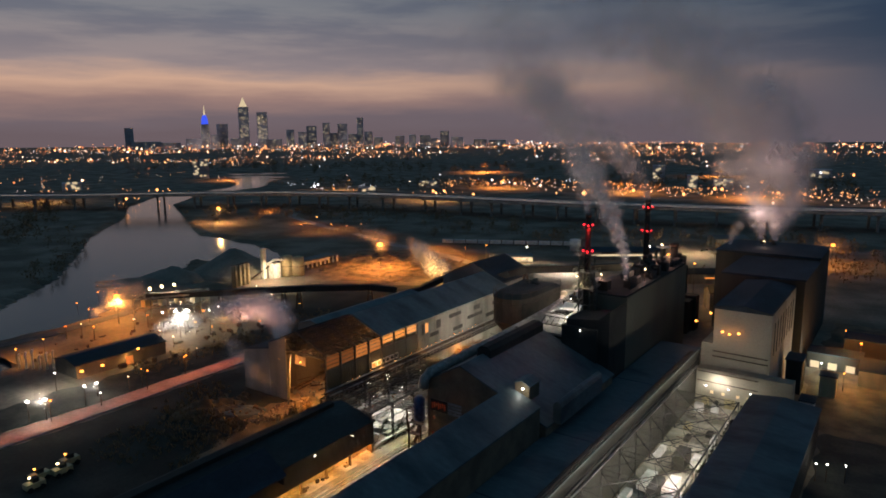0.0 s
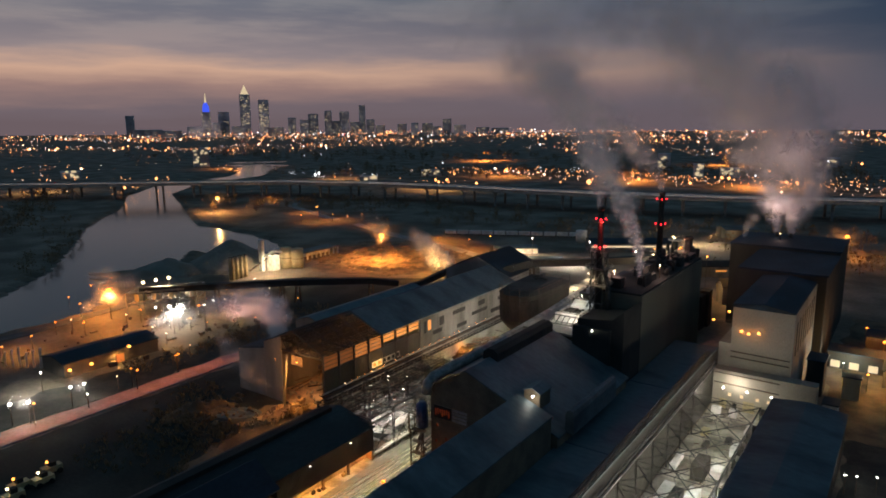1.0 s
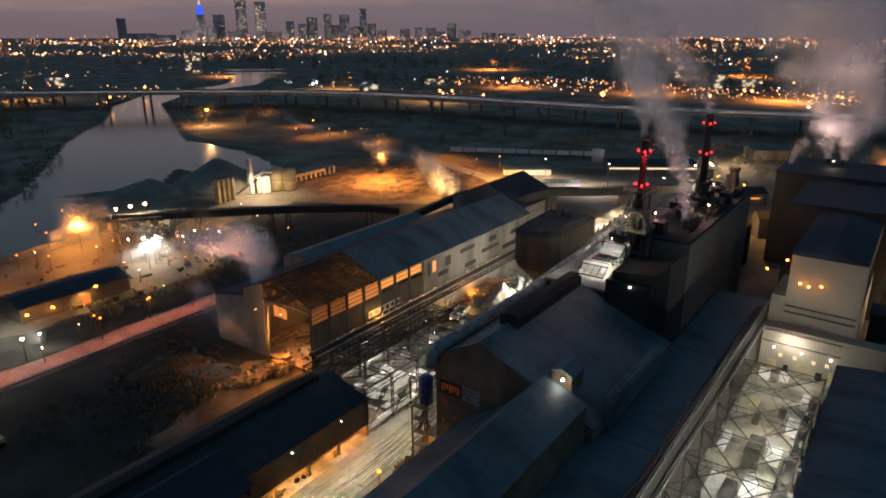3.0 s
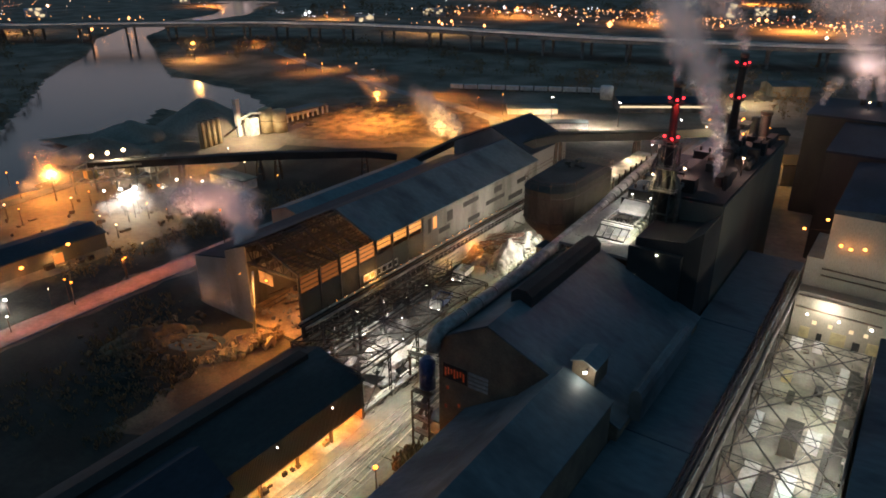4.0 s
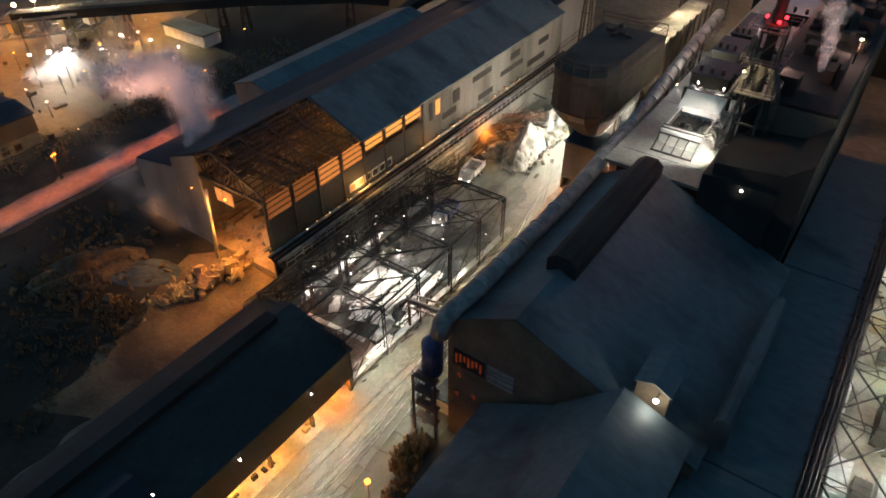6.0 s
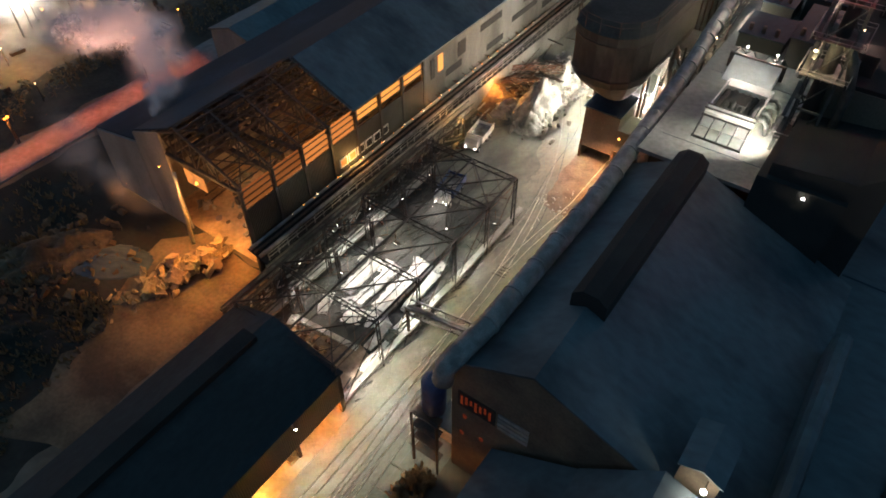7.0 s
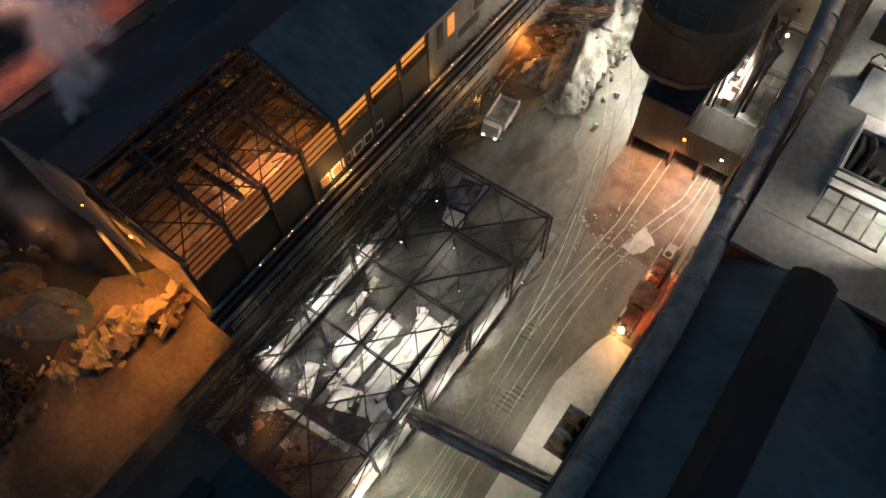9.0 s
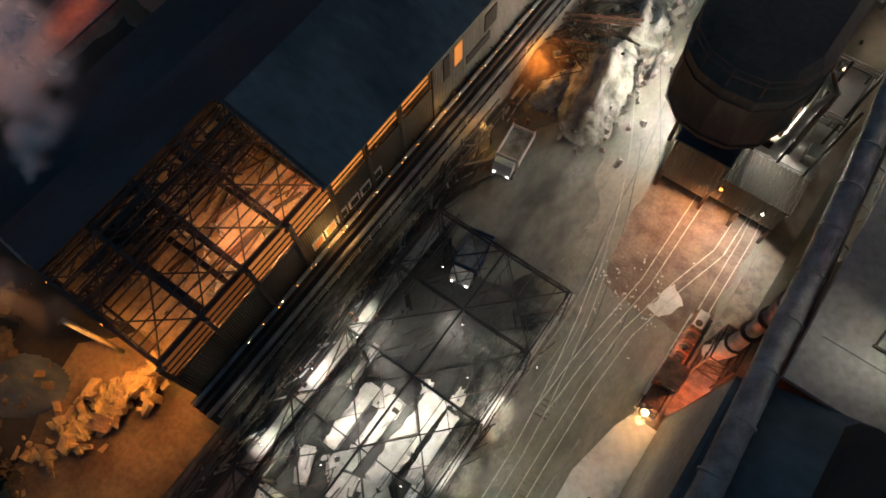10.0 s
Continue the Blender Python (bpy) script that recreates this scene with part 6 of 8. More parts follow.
part("headlamp", bm, "g_warm", lo, "glaring orange headlamp")
bx("headlamp_box", "soot", lo, 10.9, 11.7, 7.4, 8.0, 1.7, 3.5)
# branch duct dropping from the eave pipe, with its steel tower
hs = thing("branch_duct", 15.2, 18.6, 0.9, "fat dark duct dropping from the eave pipe", "duct")
bm = bmesh.new()
tube(bm, [(15.1, 16, 28.3), (15.2, 18, 27.6), (15.2, 18.6, 25.5), (15.2, 18.6, 8), (14.6, 18.4, 5.2), (13.6, 18, 4.2)], [1.2, 1.25, 1.2, 1.2, 1.1, 0.9], 14)
part("duct", bm, "pipe", hs)
for z in (10, 15, 20, 25):
    bm = bmesh.new()
    tube(bm, [(15.2, 18.6, z), (15.2, 18.6, z + 0.3)], 1.36, 14)
    part("flange", bm, "steel", hs)
dt_ = thing("duct_tower", 15.2, 18.6, 0.9, "dark steel tower bracing the branch duct", "steel tower")
for x in (13.6, 16.9):
    for y in (15.6, 20.6):
        bm = bmesh.new()
        beam(bm, (x, y, 0.5), (x, y, 9.5), 0.24)
        part("post", bm, "black_steel", dt_)
for z in (3.6, 6.6, 9.4):
    for p, q in (((13.6, 15.6), (16.9, 15.6)), ((16.9, 15.6), (16.9, 20.6)), ((16.9, 20.6), (13.6, 20.6)), ((13.6, 20.6), (13.6, 15.6))):
        bm = bmesh.new()
        beam(bm, (*p, z), (*q, z), 0.18)
        part("ring_beam", bm, "black_steel", dt_)
        if z < 9:
            bm = bmesh.new()
            beam(bm, (*p, z), (*q, z + 2.9), 0.11)
            part("brace", bm, "black_steel", dt_)
sheet("side_floor", "tie", [(13.6, 8.9), (17.9, 8.9), (17.9, 37.5), (13.6, 37.5)], 0.5, "worn concrete floor beside the siding", "floor")
ps = thing("pump_set", 12.5, -9, 1, "dark pump set with arched pipes on the apron", "pump set")
bx("base", "soot", ps, 10.9, 14, -12.6, -5.6, 1.0, 1.5)
for k in range(4):
    y = -11.8 + 1.8 * k
    bm = bmesh.new()
    tube(bm, [(11.4, y, 1.5), (11.4, y, 2.6), (11.9, y, 3.3), (12.8, y, 3.3), (13.4, y, 2.6), (13.4, y, 1.5)], 0.28, 10)
    part("arched_pipe", bm, "blue_paint" if k % 2 else "black_steel", ps)
bm = bmesh.new()
tube(bm, [(12.4, -12, 2.2), (12.4, -6.2, 2.2)], 0.7, 14)
part("vessel", bm, "black_steel", ps)
# footbridge over the tracks
fb = thing("pipe_bridge", 4, -19, 0, "pale truss pipe bridge crossing the tracks", "pipe bridge")
for s in (-0.9, 0.9):
    bm = bmesh.new()
    a, b = Vector((-4.6, -20.6 + s, 7.2)), Vector((13.9, -17.8 + s, 7.2))
    beam(bm, a, b, 0.25)
    beam(bm, a + Vector((0, 0, 1.6)), b + Vector((0, 0, 1.6)), 0.25)
    for k in range(9):
        p, q = a.lerp(b, k / 9), a.lerp(b, (k + 1) / 9)
        beam(bm, p, q + Vector((0, 0, 1.6)), 0.12)
        beam(bm, q, q + Vector((0, 0, 1.6)), 0.12)
    part("truss", bm, "pale_steel", fb)
for o, r in ((-0.4, 0.25), (0.2, 0.3)):
    bm = bmesh.new()
    tube(bm, [(-4.6, -20.6 + o, 7.8), (13.9, -17.8 + o, 7.8)], r, 10)
    part("pipe", bm, "pale_steel", fb)
for x, y in ((-4.6, -20.6),):
    bm = bmesh.new()
    beam(bm, (x, y, 0), (x, y, 7.2), 0.4)
    part("post", bm, "steel", fb)

# stair tower and white hut at the mill's corner
stt = thing("stair_tower", 11.5, -35, 0, "dark steel stair tower beside the mill", "stair tower")
for x in (9.3, 13.4):
    for y in (-37.5, -33):
        bm = bmesh.new()
        beam(bm, (x, y, 0), (x, y, 13), 0.28)
        part("post", bm, "steel", stt)
for k in range(4):
    z = 3.2 * (k + 1)
    bm = bmesh.new()
    box(bm, 9.3, 13.4, -37.5, -36, z, z + 0.15)
    beam(bm, (9.3, -37.5, z + 1), (13.4, -37.5, z + 1), 0.08)
    beam(bm, (9.3, -33, z + 1), (9.3, -37.5, z + 1), 0.08)
    part("landing", bm, "steel", stt)
    bm = bmesh.new()
    beam(bm, (10 + 0.8 * (k % 2), -36, z - 3.1), (10 + 0.8 * (k % 2), -33.2, z), 0.9, 0.15)
    part("stair_flight", bm, "steel", stt)
hut = thing("white_hut", 11.8, -31, 0, "small white hut with snowy roof", "hut")
bx("wall", "white", hut, 9.4, 13.6, -32.6, -28.6, 0, 3.2)
bx("roof", "snow_roof", hut, 9.2, 13.8, -32.8, -28.4, 3.2, 3.5)
tk = thing("dark_tank", 12, -36, 14, "blue-black round tank on the stair tower", "tank")
bm = bmesh.new()
tube(bm, [(11.6, -35.4, 13.2), (11.6, -35.4, 13.6), (11.6, -35.4, 19.6), (11.6, -35.4, 20.4)], [0.9, 1.6, 1.6, 0.7], 18)
part("shell", bm, "blue_paint", tk)

# ---- lamps ----


def lamp_post(x, y, z, glowmat, size, label, base=0.0, arm=0.0, group="lamp posts"):
    lp = thing("lamp_post", x, y, base, label, "lamp post", group)
    bm = bmesh.new()
    tube(bm, [(x, y, base), (x, y, z + 0.2)], [0.16, 0.09], 8)
    if arm:
        tube(bm, [(x, y, z + 0.2), (x + arm, y, z + 0.3)], 0.07, 6)
    part("pole", bm, "steel", lp)
    bm = bmesh.new()
    bmesh.ops.create_icosphere(bm, subdivisions=2, radius=size * 0.85, matrix=Matrix.Translation((x + arm, y, z)) @ Matrix.Diagonal((1, 1, 0.7, 1)))
    part("lamp_head", bm, glowmat, lp, "glowing lamp head")
    return lp


def wall_lamp(x, y, z, glowmat, size, label, dx=0.0, dy=0.0):
    """A lamp on a short bracket; dx, dy point back to its wall."""
    lp = thing("wall_lamp", x, y, z, label, "wall lamp", "wall lamps")
    bm = bmesh.new()
    beam(bm, (x, y, z + 0.1), (x + dx, y + dy, z + 0.35), 0.12)
    part("bracket", bm, "steel", lp)
    bm = bmesh.new()
    bmesh.ops.create_icosphere(bm, subdivisions=2, radius=size, matrix=Matrix.Translation((x, y, z)) @ Matrix.Diagonal((1, 1, 0.7, 1)))
    part("lamp_head", bm, glowmat, lp, "glowing lamp head")


wall_lamp(-57, -25.0, 14.6, "g_amber", 0.16, "small amber lamp on the hall gable", 0, 0.7)
wall_lamp(-7.6, -72.0, 10.6, "g_white", 0.3, "small white lamp on the dark gable", 0, -0.8)
for y in (-47, -61.2):
    wall_lamp(-3.1, y, 9.3, "g_white", 0.17, "small white lamp under the shed eave", -1.1)
wall_lamp(43.4, -35.6, 29.4, "g_white", 0.32, "bright white lamp on the roof dormer", 0, 1.1)
wall_lamp(4.2, 37.9, 8.4, "g_amber", 0.24, "amber lamp on the shelter", 0, 0.7)
wall_lamp(10.5, 37.9, 8.0, "g_white", 0.18, "white lamp on the shelter canopy", 0, 0.7)
wall_lamp(39.5, 7.4, 32.9, "g_white", 0.24, "single white lamp on the dark high bay", 0, 0.8)
for x, z in ((60.6, 27.6), (65.2, 31), (69.2, 25.1), (71.4, 24.6), (74.3, 25.3)):
    wall_lamp(x, 56.3, z, "g_amber", 0.42, "orange lamp high on the cream wall", 0.9 if 63 < x < 66 else 0 if x > 63 else 5.8, 0.9)
wall_lamp(33.0, 18.6, 46.6, "g_warm", 0.2, "small work lamp on the stack tower", 0.2, 1.4)
wall_lamp(38.4, 26.4, 38, "g_warm", 0.3, "work lamp below the high bay roof", 0, -2.8)
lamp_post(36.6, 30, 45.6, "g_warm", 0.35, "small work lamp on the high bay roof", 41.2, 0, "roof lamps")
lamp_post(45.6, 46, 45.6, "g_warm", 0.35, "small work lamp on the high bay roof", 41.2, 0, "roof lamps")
# lamp head added where the plume lights start
lamp_post(61.5, 168, 40, "g_warm", 0.35, "added lamp head below the steam vents", 37.2, 0, "roof lamps")
lamp_post(12, -52, 5.8, "g_orange", 0.55, "orange yard lamp among bare scrub")
for x, y in ((-107, -28.6), (-104, -46.5), (-104, -80)):
    lamp_post(x, y, 7.6, "g_orange", 0.4, "orange street lamp beside the road", 0, 0.8, "street lamps")
for x, y, z, g, s in ((-196, -5, 14, "g_orange", 1.5), (-176, 169, 17, "g_amber", 2.1), (-474, 262, 15, "g_amber", 2.2), (75, 348, 14, "g_orange", 1.5), (-147.5, -28.6, 6, "g_amber", 0.9),
                      (-130, -66, 7, "g_white", 0.6), (-107, -80, 7, "g_white", 1.1), (-108.5, -66.5, 7, "g_white", 0.9), (-110, -84, 7, "g_white", 1.1), (-175, -60, 6, "g_amber", 0.7), (-180, -47, 6, "g_amber", 0.6), (-192, -32, 6, "g_orange", 0.7),
                      (-231, -7, 6, "g_orange", 0.7), (-246, 12, 6, "g_orange", 0.7), (-163, 20, 6, "g_orange", 0.9), (-161, 27, 7, "g_white", 1), (-159, 32, 7, "g_warm", 0.6),
                      (-150, 22, 4, "g_amber", 0.8), (-177, -8, 6, "g_warm", 0.6), (-190, -26, 6, "g_warm", 0.6), (-181, -25, 6, "g_amber", 0.6), (-113, -60, 5, "g_white", 0.8),
                      (-103, -64, 5, "g_white", 0.5), (-107, -29, 7, "g_orange", 0.5), (-108, -46, 7, "g_orange", 0.5), (-97, 0, 16, "g_orange", 0.5), (-118, -16, 5, "g_warm", 0.3),
                      (-150, -12, 6, "g_warm", 0.4), (-140, -12, 5, "g_warm", 0.5), (-144, -49, 6, "g_warm", 0.5), (-110, -50, 5, "g_warm", 0.4), (-148, 5, 6, "g_amber", 0.5),
                      (-138, 21, 6, "g_warm", 0.4), (-139, 7, 5, "g_amber", 0.4), (-179, 0, 6, "g_amber", 0.5), (-177, 17, 9, "g_warm", 0.4), (-161, 61, 6, "g_warm", 0.5),
                      (-161, 69, 6, "g_amber", 0.5), (-185, 71, 6, "g_white", 0.4), (-134, 56, 6, "g_amber", 0.5),
                      (-210, -12, 7, "g_orange", 0.6), (-219, 6, 7, "g_orange", 0.5), (-341, 272, 14, "g_amber", 1.2), (-352, 262, 7, "g_amber", 0.9), (-328, 278, 7, "g_amber", 0.9),
                      (103, 92, 6.5, "g_amber", 0.7), (95, 103, 5.5, "g_white", 0.5), (106, 122, 10, "g_orange", 0.9), (99, 150, 7, "g_orange", 0.8), (103, 16, 5, "g_white", 0.5), (105.4, 17, 5, "g_white", 0.5), (109.5, 19, 5, "g_white", 0.5),
                      (-135, 30, 8, "g_white", 0.6), (-118, 26, 6, "g_amber", 0.5), (-128, 228, 12.5, "g_amber", 0.8), (-95, 205, 9, "g_amber", 0.7), (-60, 240, 13.5, "g_white", 0.8), (-100, 237, 12.5, "g_white", 0.9),
                      (-148, 232, 8, "g_amber", 0.6), (-20, 180, 9, "g_white", 0.6), (-6, 172, 24, "g_white", 0.7), (14, 148, 36, "g_white", 0.7), (28, 178, 24, "g_amber", 1.0), (45, 190, 12, "g_amber", 1.0)):
    lamp_post(x, y, z, g, s * (0.62 if s < 1.4 else 1), "glaring lamp on a slim steel mast", 0, 0, "yard lamps")
# floodlight masts of the slab yard
for x, y in ((-24.5, -6), (-24.5, -16), (-13.5, -12)):
    fm = thing("floodlight", x, y, 9.6, "bright white floodlight hung from the frame", "floodlight", "floodlights")
    bx("housing", "steel", fm, x - 0.4, x + 0.4, y - 0.3, y + 0.3, 9.9, 10.2)
    bx("lens", "g_white", fm, x - 0.35, x + 0.35, y - 0.25, y + 0.25, 9.82, 9.88)
    bm = bmesh.new()
    beam(bm, (x, y, 10.1), (x, y, 12), 0.1)
    part("hanger", bm, "steel", fm)
for x, y in ((-25.2, -13.9), (-23.2, -7.5), (-13.4, 1.5), (-24.2, -24.4), (-2.8, 2.4), (-20, -2), (-9, -3.6), (-17, -22), (-8, -18.4), (-20, 6.4)):
    hl = thing("hanging_lamp", x, y, 9, "small bare white lamp hung in the steel frame", "hanging lamp", "frame lamps")
    bm = bmesh.new()
    bmesh.ops.create_icosphere(bm, subdivisions=2, radius=0.075, matrix=Matrix.Translation((x, y, 9)))
    part("bulb", bm, "g_white", hl, "glowing bulb")
    bm = bmesh.new()
    beam(bm, (x, y, 9.2), (x, y, 12), 0.07)
    part("cord", bm, "steel", hl)
# string of small lamps on the lean-to walkway
for k in range(40):
    y = -16 + 2.2 * k + 0.7 * (k % 3)
    wall_lamp(-34.2, y, 8.2 + 0.3 * (k % 2), "g_amber" if k % 3 else "g_warm", 0.09, "small amber lamp along the walkway", -1.1)

# ---- bright steel yard contents ----
for k, (x, z, r) in enumerate(((62.8, 15.0, 0.3), (62.8, 13.2, 0.25))):
    pr = thing("yard_pipe", x, 0, z, "long pipe on the edge of the bright yard", "pipe", "yard pipes")
    bm = bmesh.new()
    tube(bm, [(x, -150, z), (x, 52.4, z)], r, 10)
    part("pipe", bm, "pale_steel" if k == 1 else "black_steel", pr)
    for j in range(16):
        bx("bracket", "steel", pr, 62.2, x + r + 0.1, -140 + 12 * j, -139.7 + 12 * j, z - r - 0.3, z - r)
for k in range(8):
    y0 = -76 + 13.4 * k
    sr = thing("storage_rack", 80, y0, 0, "black steel racking packed with parts along the yard edge", "storage rack", "yard racking")
    for x in (78.4, 80, 81.5):
        for y in (y0, y0 + 6, y0 + 12):
            bm = bmesh.new()
            beam(bm, (x, y, 0.07), (x, y, 6.4), 0.18)
            part("post", bm, "black_steel", sr)
    for z in (2.2, 4.3, 6.3):
        bx("shelf", "soot", sr, 78.4 + 0.5 * (z > 6), 81.6, y0, y0 + 12, z - 0.12, z)
    r_ = random.Random(k)
    for _ in range(9):
        x, y, z, w = r_.uniform(78.6, 80.6), r_.uniform(y0, y0 + 10.6), r_.choice((2.2, 4.3, 6.3)), r_.uniform(0.5, 1.2)
        bx("stored_box", ("soot", "olive", "black_steel", "sheet")[_ % 4], sr, x, x + w, y, y + w * 1.3, z, z + r_.uniform(0.4, 1.2))
rnd = random.Random(17)
for x, y, w, l, h, mt in ((71.5, 5, 3.2, 7.5, 4.2, "olive"), (75.2, 7.5, 2.6, 5, 2.2, "white"), (67, -10, 2.8, 9, 1.8, "white"), (73.3, -10, 2.6, 8.5, 2.3, "white"), (70, -12.5, 2.4, 8, 2.6, "soot"), (78.5, -4, 2.2, 18, 2.8, "soot"),
                          (79.2, 26, 1.8, 22, 3.2, "soot"), (76.5, 22, 2.2, 5, 2.4, "white"), (66.5, 30, 2, 3.4, 1.6, "yellow"), (64.6, 8, 1.6, 8, 1.4, "white"), (64.8, -22, 1.8, 9, 1.6, "white"), (77, -16, 2.0, 7, 1.8, "white"), (77.2, 36, 1.8, 5, 2.2, "white"), (68.6, 22, 1.4, 4, 1.2, "olive"), (73.4, 28, 1.6, 3, 1.2, "soot"), (65.6, 46, 2.6, 2.2, 2.6, "white"), (70.4, 47, 2.2, 2, 2.4, "white"), (71, -40, 2, 7, 2, "soot"), (77, -44, 2, 8, 1.8, "white"), (69, -28, 3, 10, 2.5, "white"), (76, -30, 3.4, 11, 3, "olive"), (66, -44, 2.6, 8, 2.2, "white"), (74, -52, 3, 9, 2.6, "soot")):
    cb = thing("storage_bin", x, y, 0.07, {"white": "pale open storage bin under floodlights", "olive": "dark olive container with flat top", "soot": "black steel storage rack", "yellow": "yellow storage bin by the pipes"}[mt], "storage bin", "yard bins")
    bm = bmesh.new()
    box(bm, x - w / 2, x + w / 2, y - l / 2, y + l / 2, 0.07, h)
    part("body", bm, mt, cb)
    for j in range(int(l / 1.2)):
        yy = y - l / 2 + 0.6 + 1.2 * j
        bm = bmesh.new()
        beam(bm, (x - w / 2 - 0.06, yy, h + 0.03), (x + w / 2 + 0.06, yy, h + 0.03), 0.1)
        part("top_bar", bm, mt, cb)
bm = bmesh.new()
for _ in range(110):
    x, y = rnd.uniform(63.5, 81), rnd.uniform(-70, 50)
    a, l = rnd.choice((0, 1.57)) + rnd.gauss(0, 0.2), rnd.uniform(0.4, 2)
    beam(bm, (x, y, 0.25), (x + l * math.cos(a), y + l * math.sin(a), rnd.uniform(0.2, 0.8)), rnd.uniform(0.1, 0.3))
tagged(part("yard_clutter", bm, "steel"), "bars, hoses and small parts strewn over the yard", "clutter", kind="stuff")
# front of the cream building: pipes, doors, windows
for z in (8.5, 11.8, 16.2, 18.0):
    bm = bmesh.new()
    y = 52.2 if z < 12.6 else 56.7
    beam(bm, (63 if z < 12.6 else 66.4, y, z), (82 if z < 12.6 else 83.6, y, z - 0.3), 0.3)
    part("pipe_run", bm, "steel", br)
for x, w, h in ((65, 2.2, 3.2), (69, 1.2, 2.3), (72, 3.4, 3.6), (77, 1.6, 2.4), (80, 2.4, 3.2)):
    bx("door", "yellow" if w > 2 else "soot", br, x, x + w, 52.36, 52.48, 0.1, h)
for x in (67.4, 71, 75.6, 78.8):
    bx("window", "g_pale", br, x, x + 1.0, 52.38, 52.47, 4.4, 5.4, "small lit window")
for k in range(8):
    bx("window", "soot", br, 84.05, 84.2, 62 + 5.4 * k, 63.4 + 5.4 * k, 18, 29, "tall dark slit window")
for x in (66, 73, 80):
    wall_lamp(x, 52.0, 7.0, "g_white", 0.32, "white wall lamp over the yard", 0, 0.6)

# ---- east side yard ----
for x, y, w, l, h, mt in ((98, 118, 18, 10, 6, "olive"), (112, 108, 10, 16, 6, "sheet"), (99, 84, 5, 4, 7.5, "tank"), (88.5, 84, 5, 9, 12, "soot"), (108, 135, 16, 12, 9, "soot"), (95, 66, 4, 6, 4, "white")):
    es = thing("yard_shed", x, y, 0, "low dark works shed in the east yard" if mt != "tank" else "pale squat plant housing by the shed", "shed", "east sheds")
    bx("wall", mt, es, x - w / 2, x + w / 2, y - l / 2, y + l / 2, 0, h)
    bx("roof", "dark_roof", es, x - w / 2 - 0.4, x + w / 2 + 0.4, y - l / 2 - 0.4, y + l / 2 + 0.4, h, h + 0.4)
    # emissive panels take the place of lamplight on the shed front
    for k in range(3):
        bx("lit_bay", "g_pale", es, x - w / 2 + w * (k + 0.2) / 3, x - w / 2 + w * (k + 0.7) / 3, y - l / 2 - 0.12, y - l / 2 - 0.02, 0.4, min(3, h * 0.5), "glowing panel standing in for the lit shed front") if mt in ("olive",) else None

# ---- works on the river bank ----
mound("sand_hill", -248, 106, 34, 30, 17, "gravel", "tall pale cone of sand by the river", "sand pile", 31, 0.08)
mound("sand_hill", -266, 70, 26, 22, 9, "gravel", "low wide pile of sand", "sand pile", 32, 0.1)
mound("sand_hill", -246, 42, 26, 16, 9, "gravel", "long low sand pile by the bank", "sand pile", 33, 0.12, 40)
for k in range(4):
    x, y = -213.6 - 0.6 * k, 78.0 + 3.6 * k
    si = thing("silo", x, y, 0, "tall pale cylindrical silo with domed top", "silo", "silos")
    bm = bmesh.new()
    tube(bm, [(x, y, 0), (x, y, 12.4), (x, y, 13.4)], [1.7, 1.7, 0.5], 18)
    part("shell", bm, "tank", si)
    bx("catwalk", "steel", si, x - 1.8, x + 1.8, y - 0.5, y + 0.5, 13.3, 13.6)
    bm = bmesh.new()
    beam(bm, (x + 1.75, y - 1, 0), (x + 1.75, y - 1, 13.4), 0.3, 0.15)
    part("ladder", bm, "steel", si)
el = thing("batch_plant", -217, 106, 0, "white batching plant with tower and feed chutes", "batching plant")
bx("tower", "white", el, -219.5, -217, 103, 105.5, 0, 20)
bx("hopper", "white", el, -217, -212, 107, 113, 0, 9.5)
bm = bmesh.new()
tube(bm, [(-217, 105, 9), (-214, 110, 12), (-213, 116, 11)], 0.7, 10)
part("chute", bm, "white", el)
bm = bmesh.new()
beam(bm, (-221, 96, 1), (-214, 114, 12), 1.2, 0.8)
part("belt", bm, "steel", el)
for x, y, r, h in ((-213, 119, 3.6, 13), (-208, 124, 3.9, 12)):
    tn = thing("storage_tank", x, y, 0, "round tan storage tank with flat top", "tank", "tan tanks")
    bm = bmesh.new()
    tube(bm, [(x, y, 0), (x, y, h), (x, y, h + 0.7)], [r, r, r * 0.3], 24)
    part("shell", bm, "tank", tn)
    bm = bmesh.new()
    tube(bm, [(x, y, h * 0.5), (x, y, h * 0.5 + 0.3)], r + 0.08, 24)
    part("hoop", bm, "steel", tn)
tn = thing("storage_tank", -96, 309, 0, "pale round tank beside the rail cars", "tank", "tan tanks")
bm = bmesh.new()
tube(bm, [(-96, 309, 0), (-96, 309, 8.4), (-96, 309, 9.2)], [4.2, 4.2, 0.6], 22)
part("shell", bm, "white", tn)
ls = thing("arcaded_shed", -226, 157, 0, "long pale shed with open arches", "shed")
bx("roof", "snow_roof", ls, -231, -220, 140, 174, 4.6, 5.2)
bx("wall", "white", ls, -230, -229.4, 140, 174, 0, 4.6)
for k in range(9):
    bx("pillar", "white", ls, -221.2, -220.4, 140.3 + 4.1 * k, 141.2 + 4.1 * k, 0, 4.6)
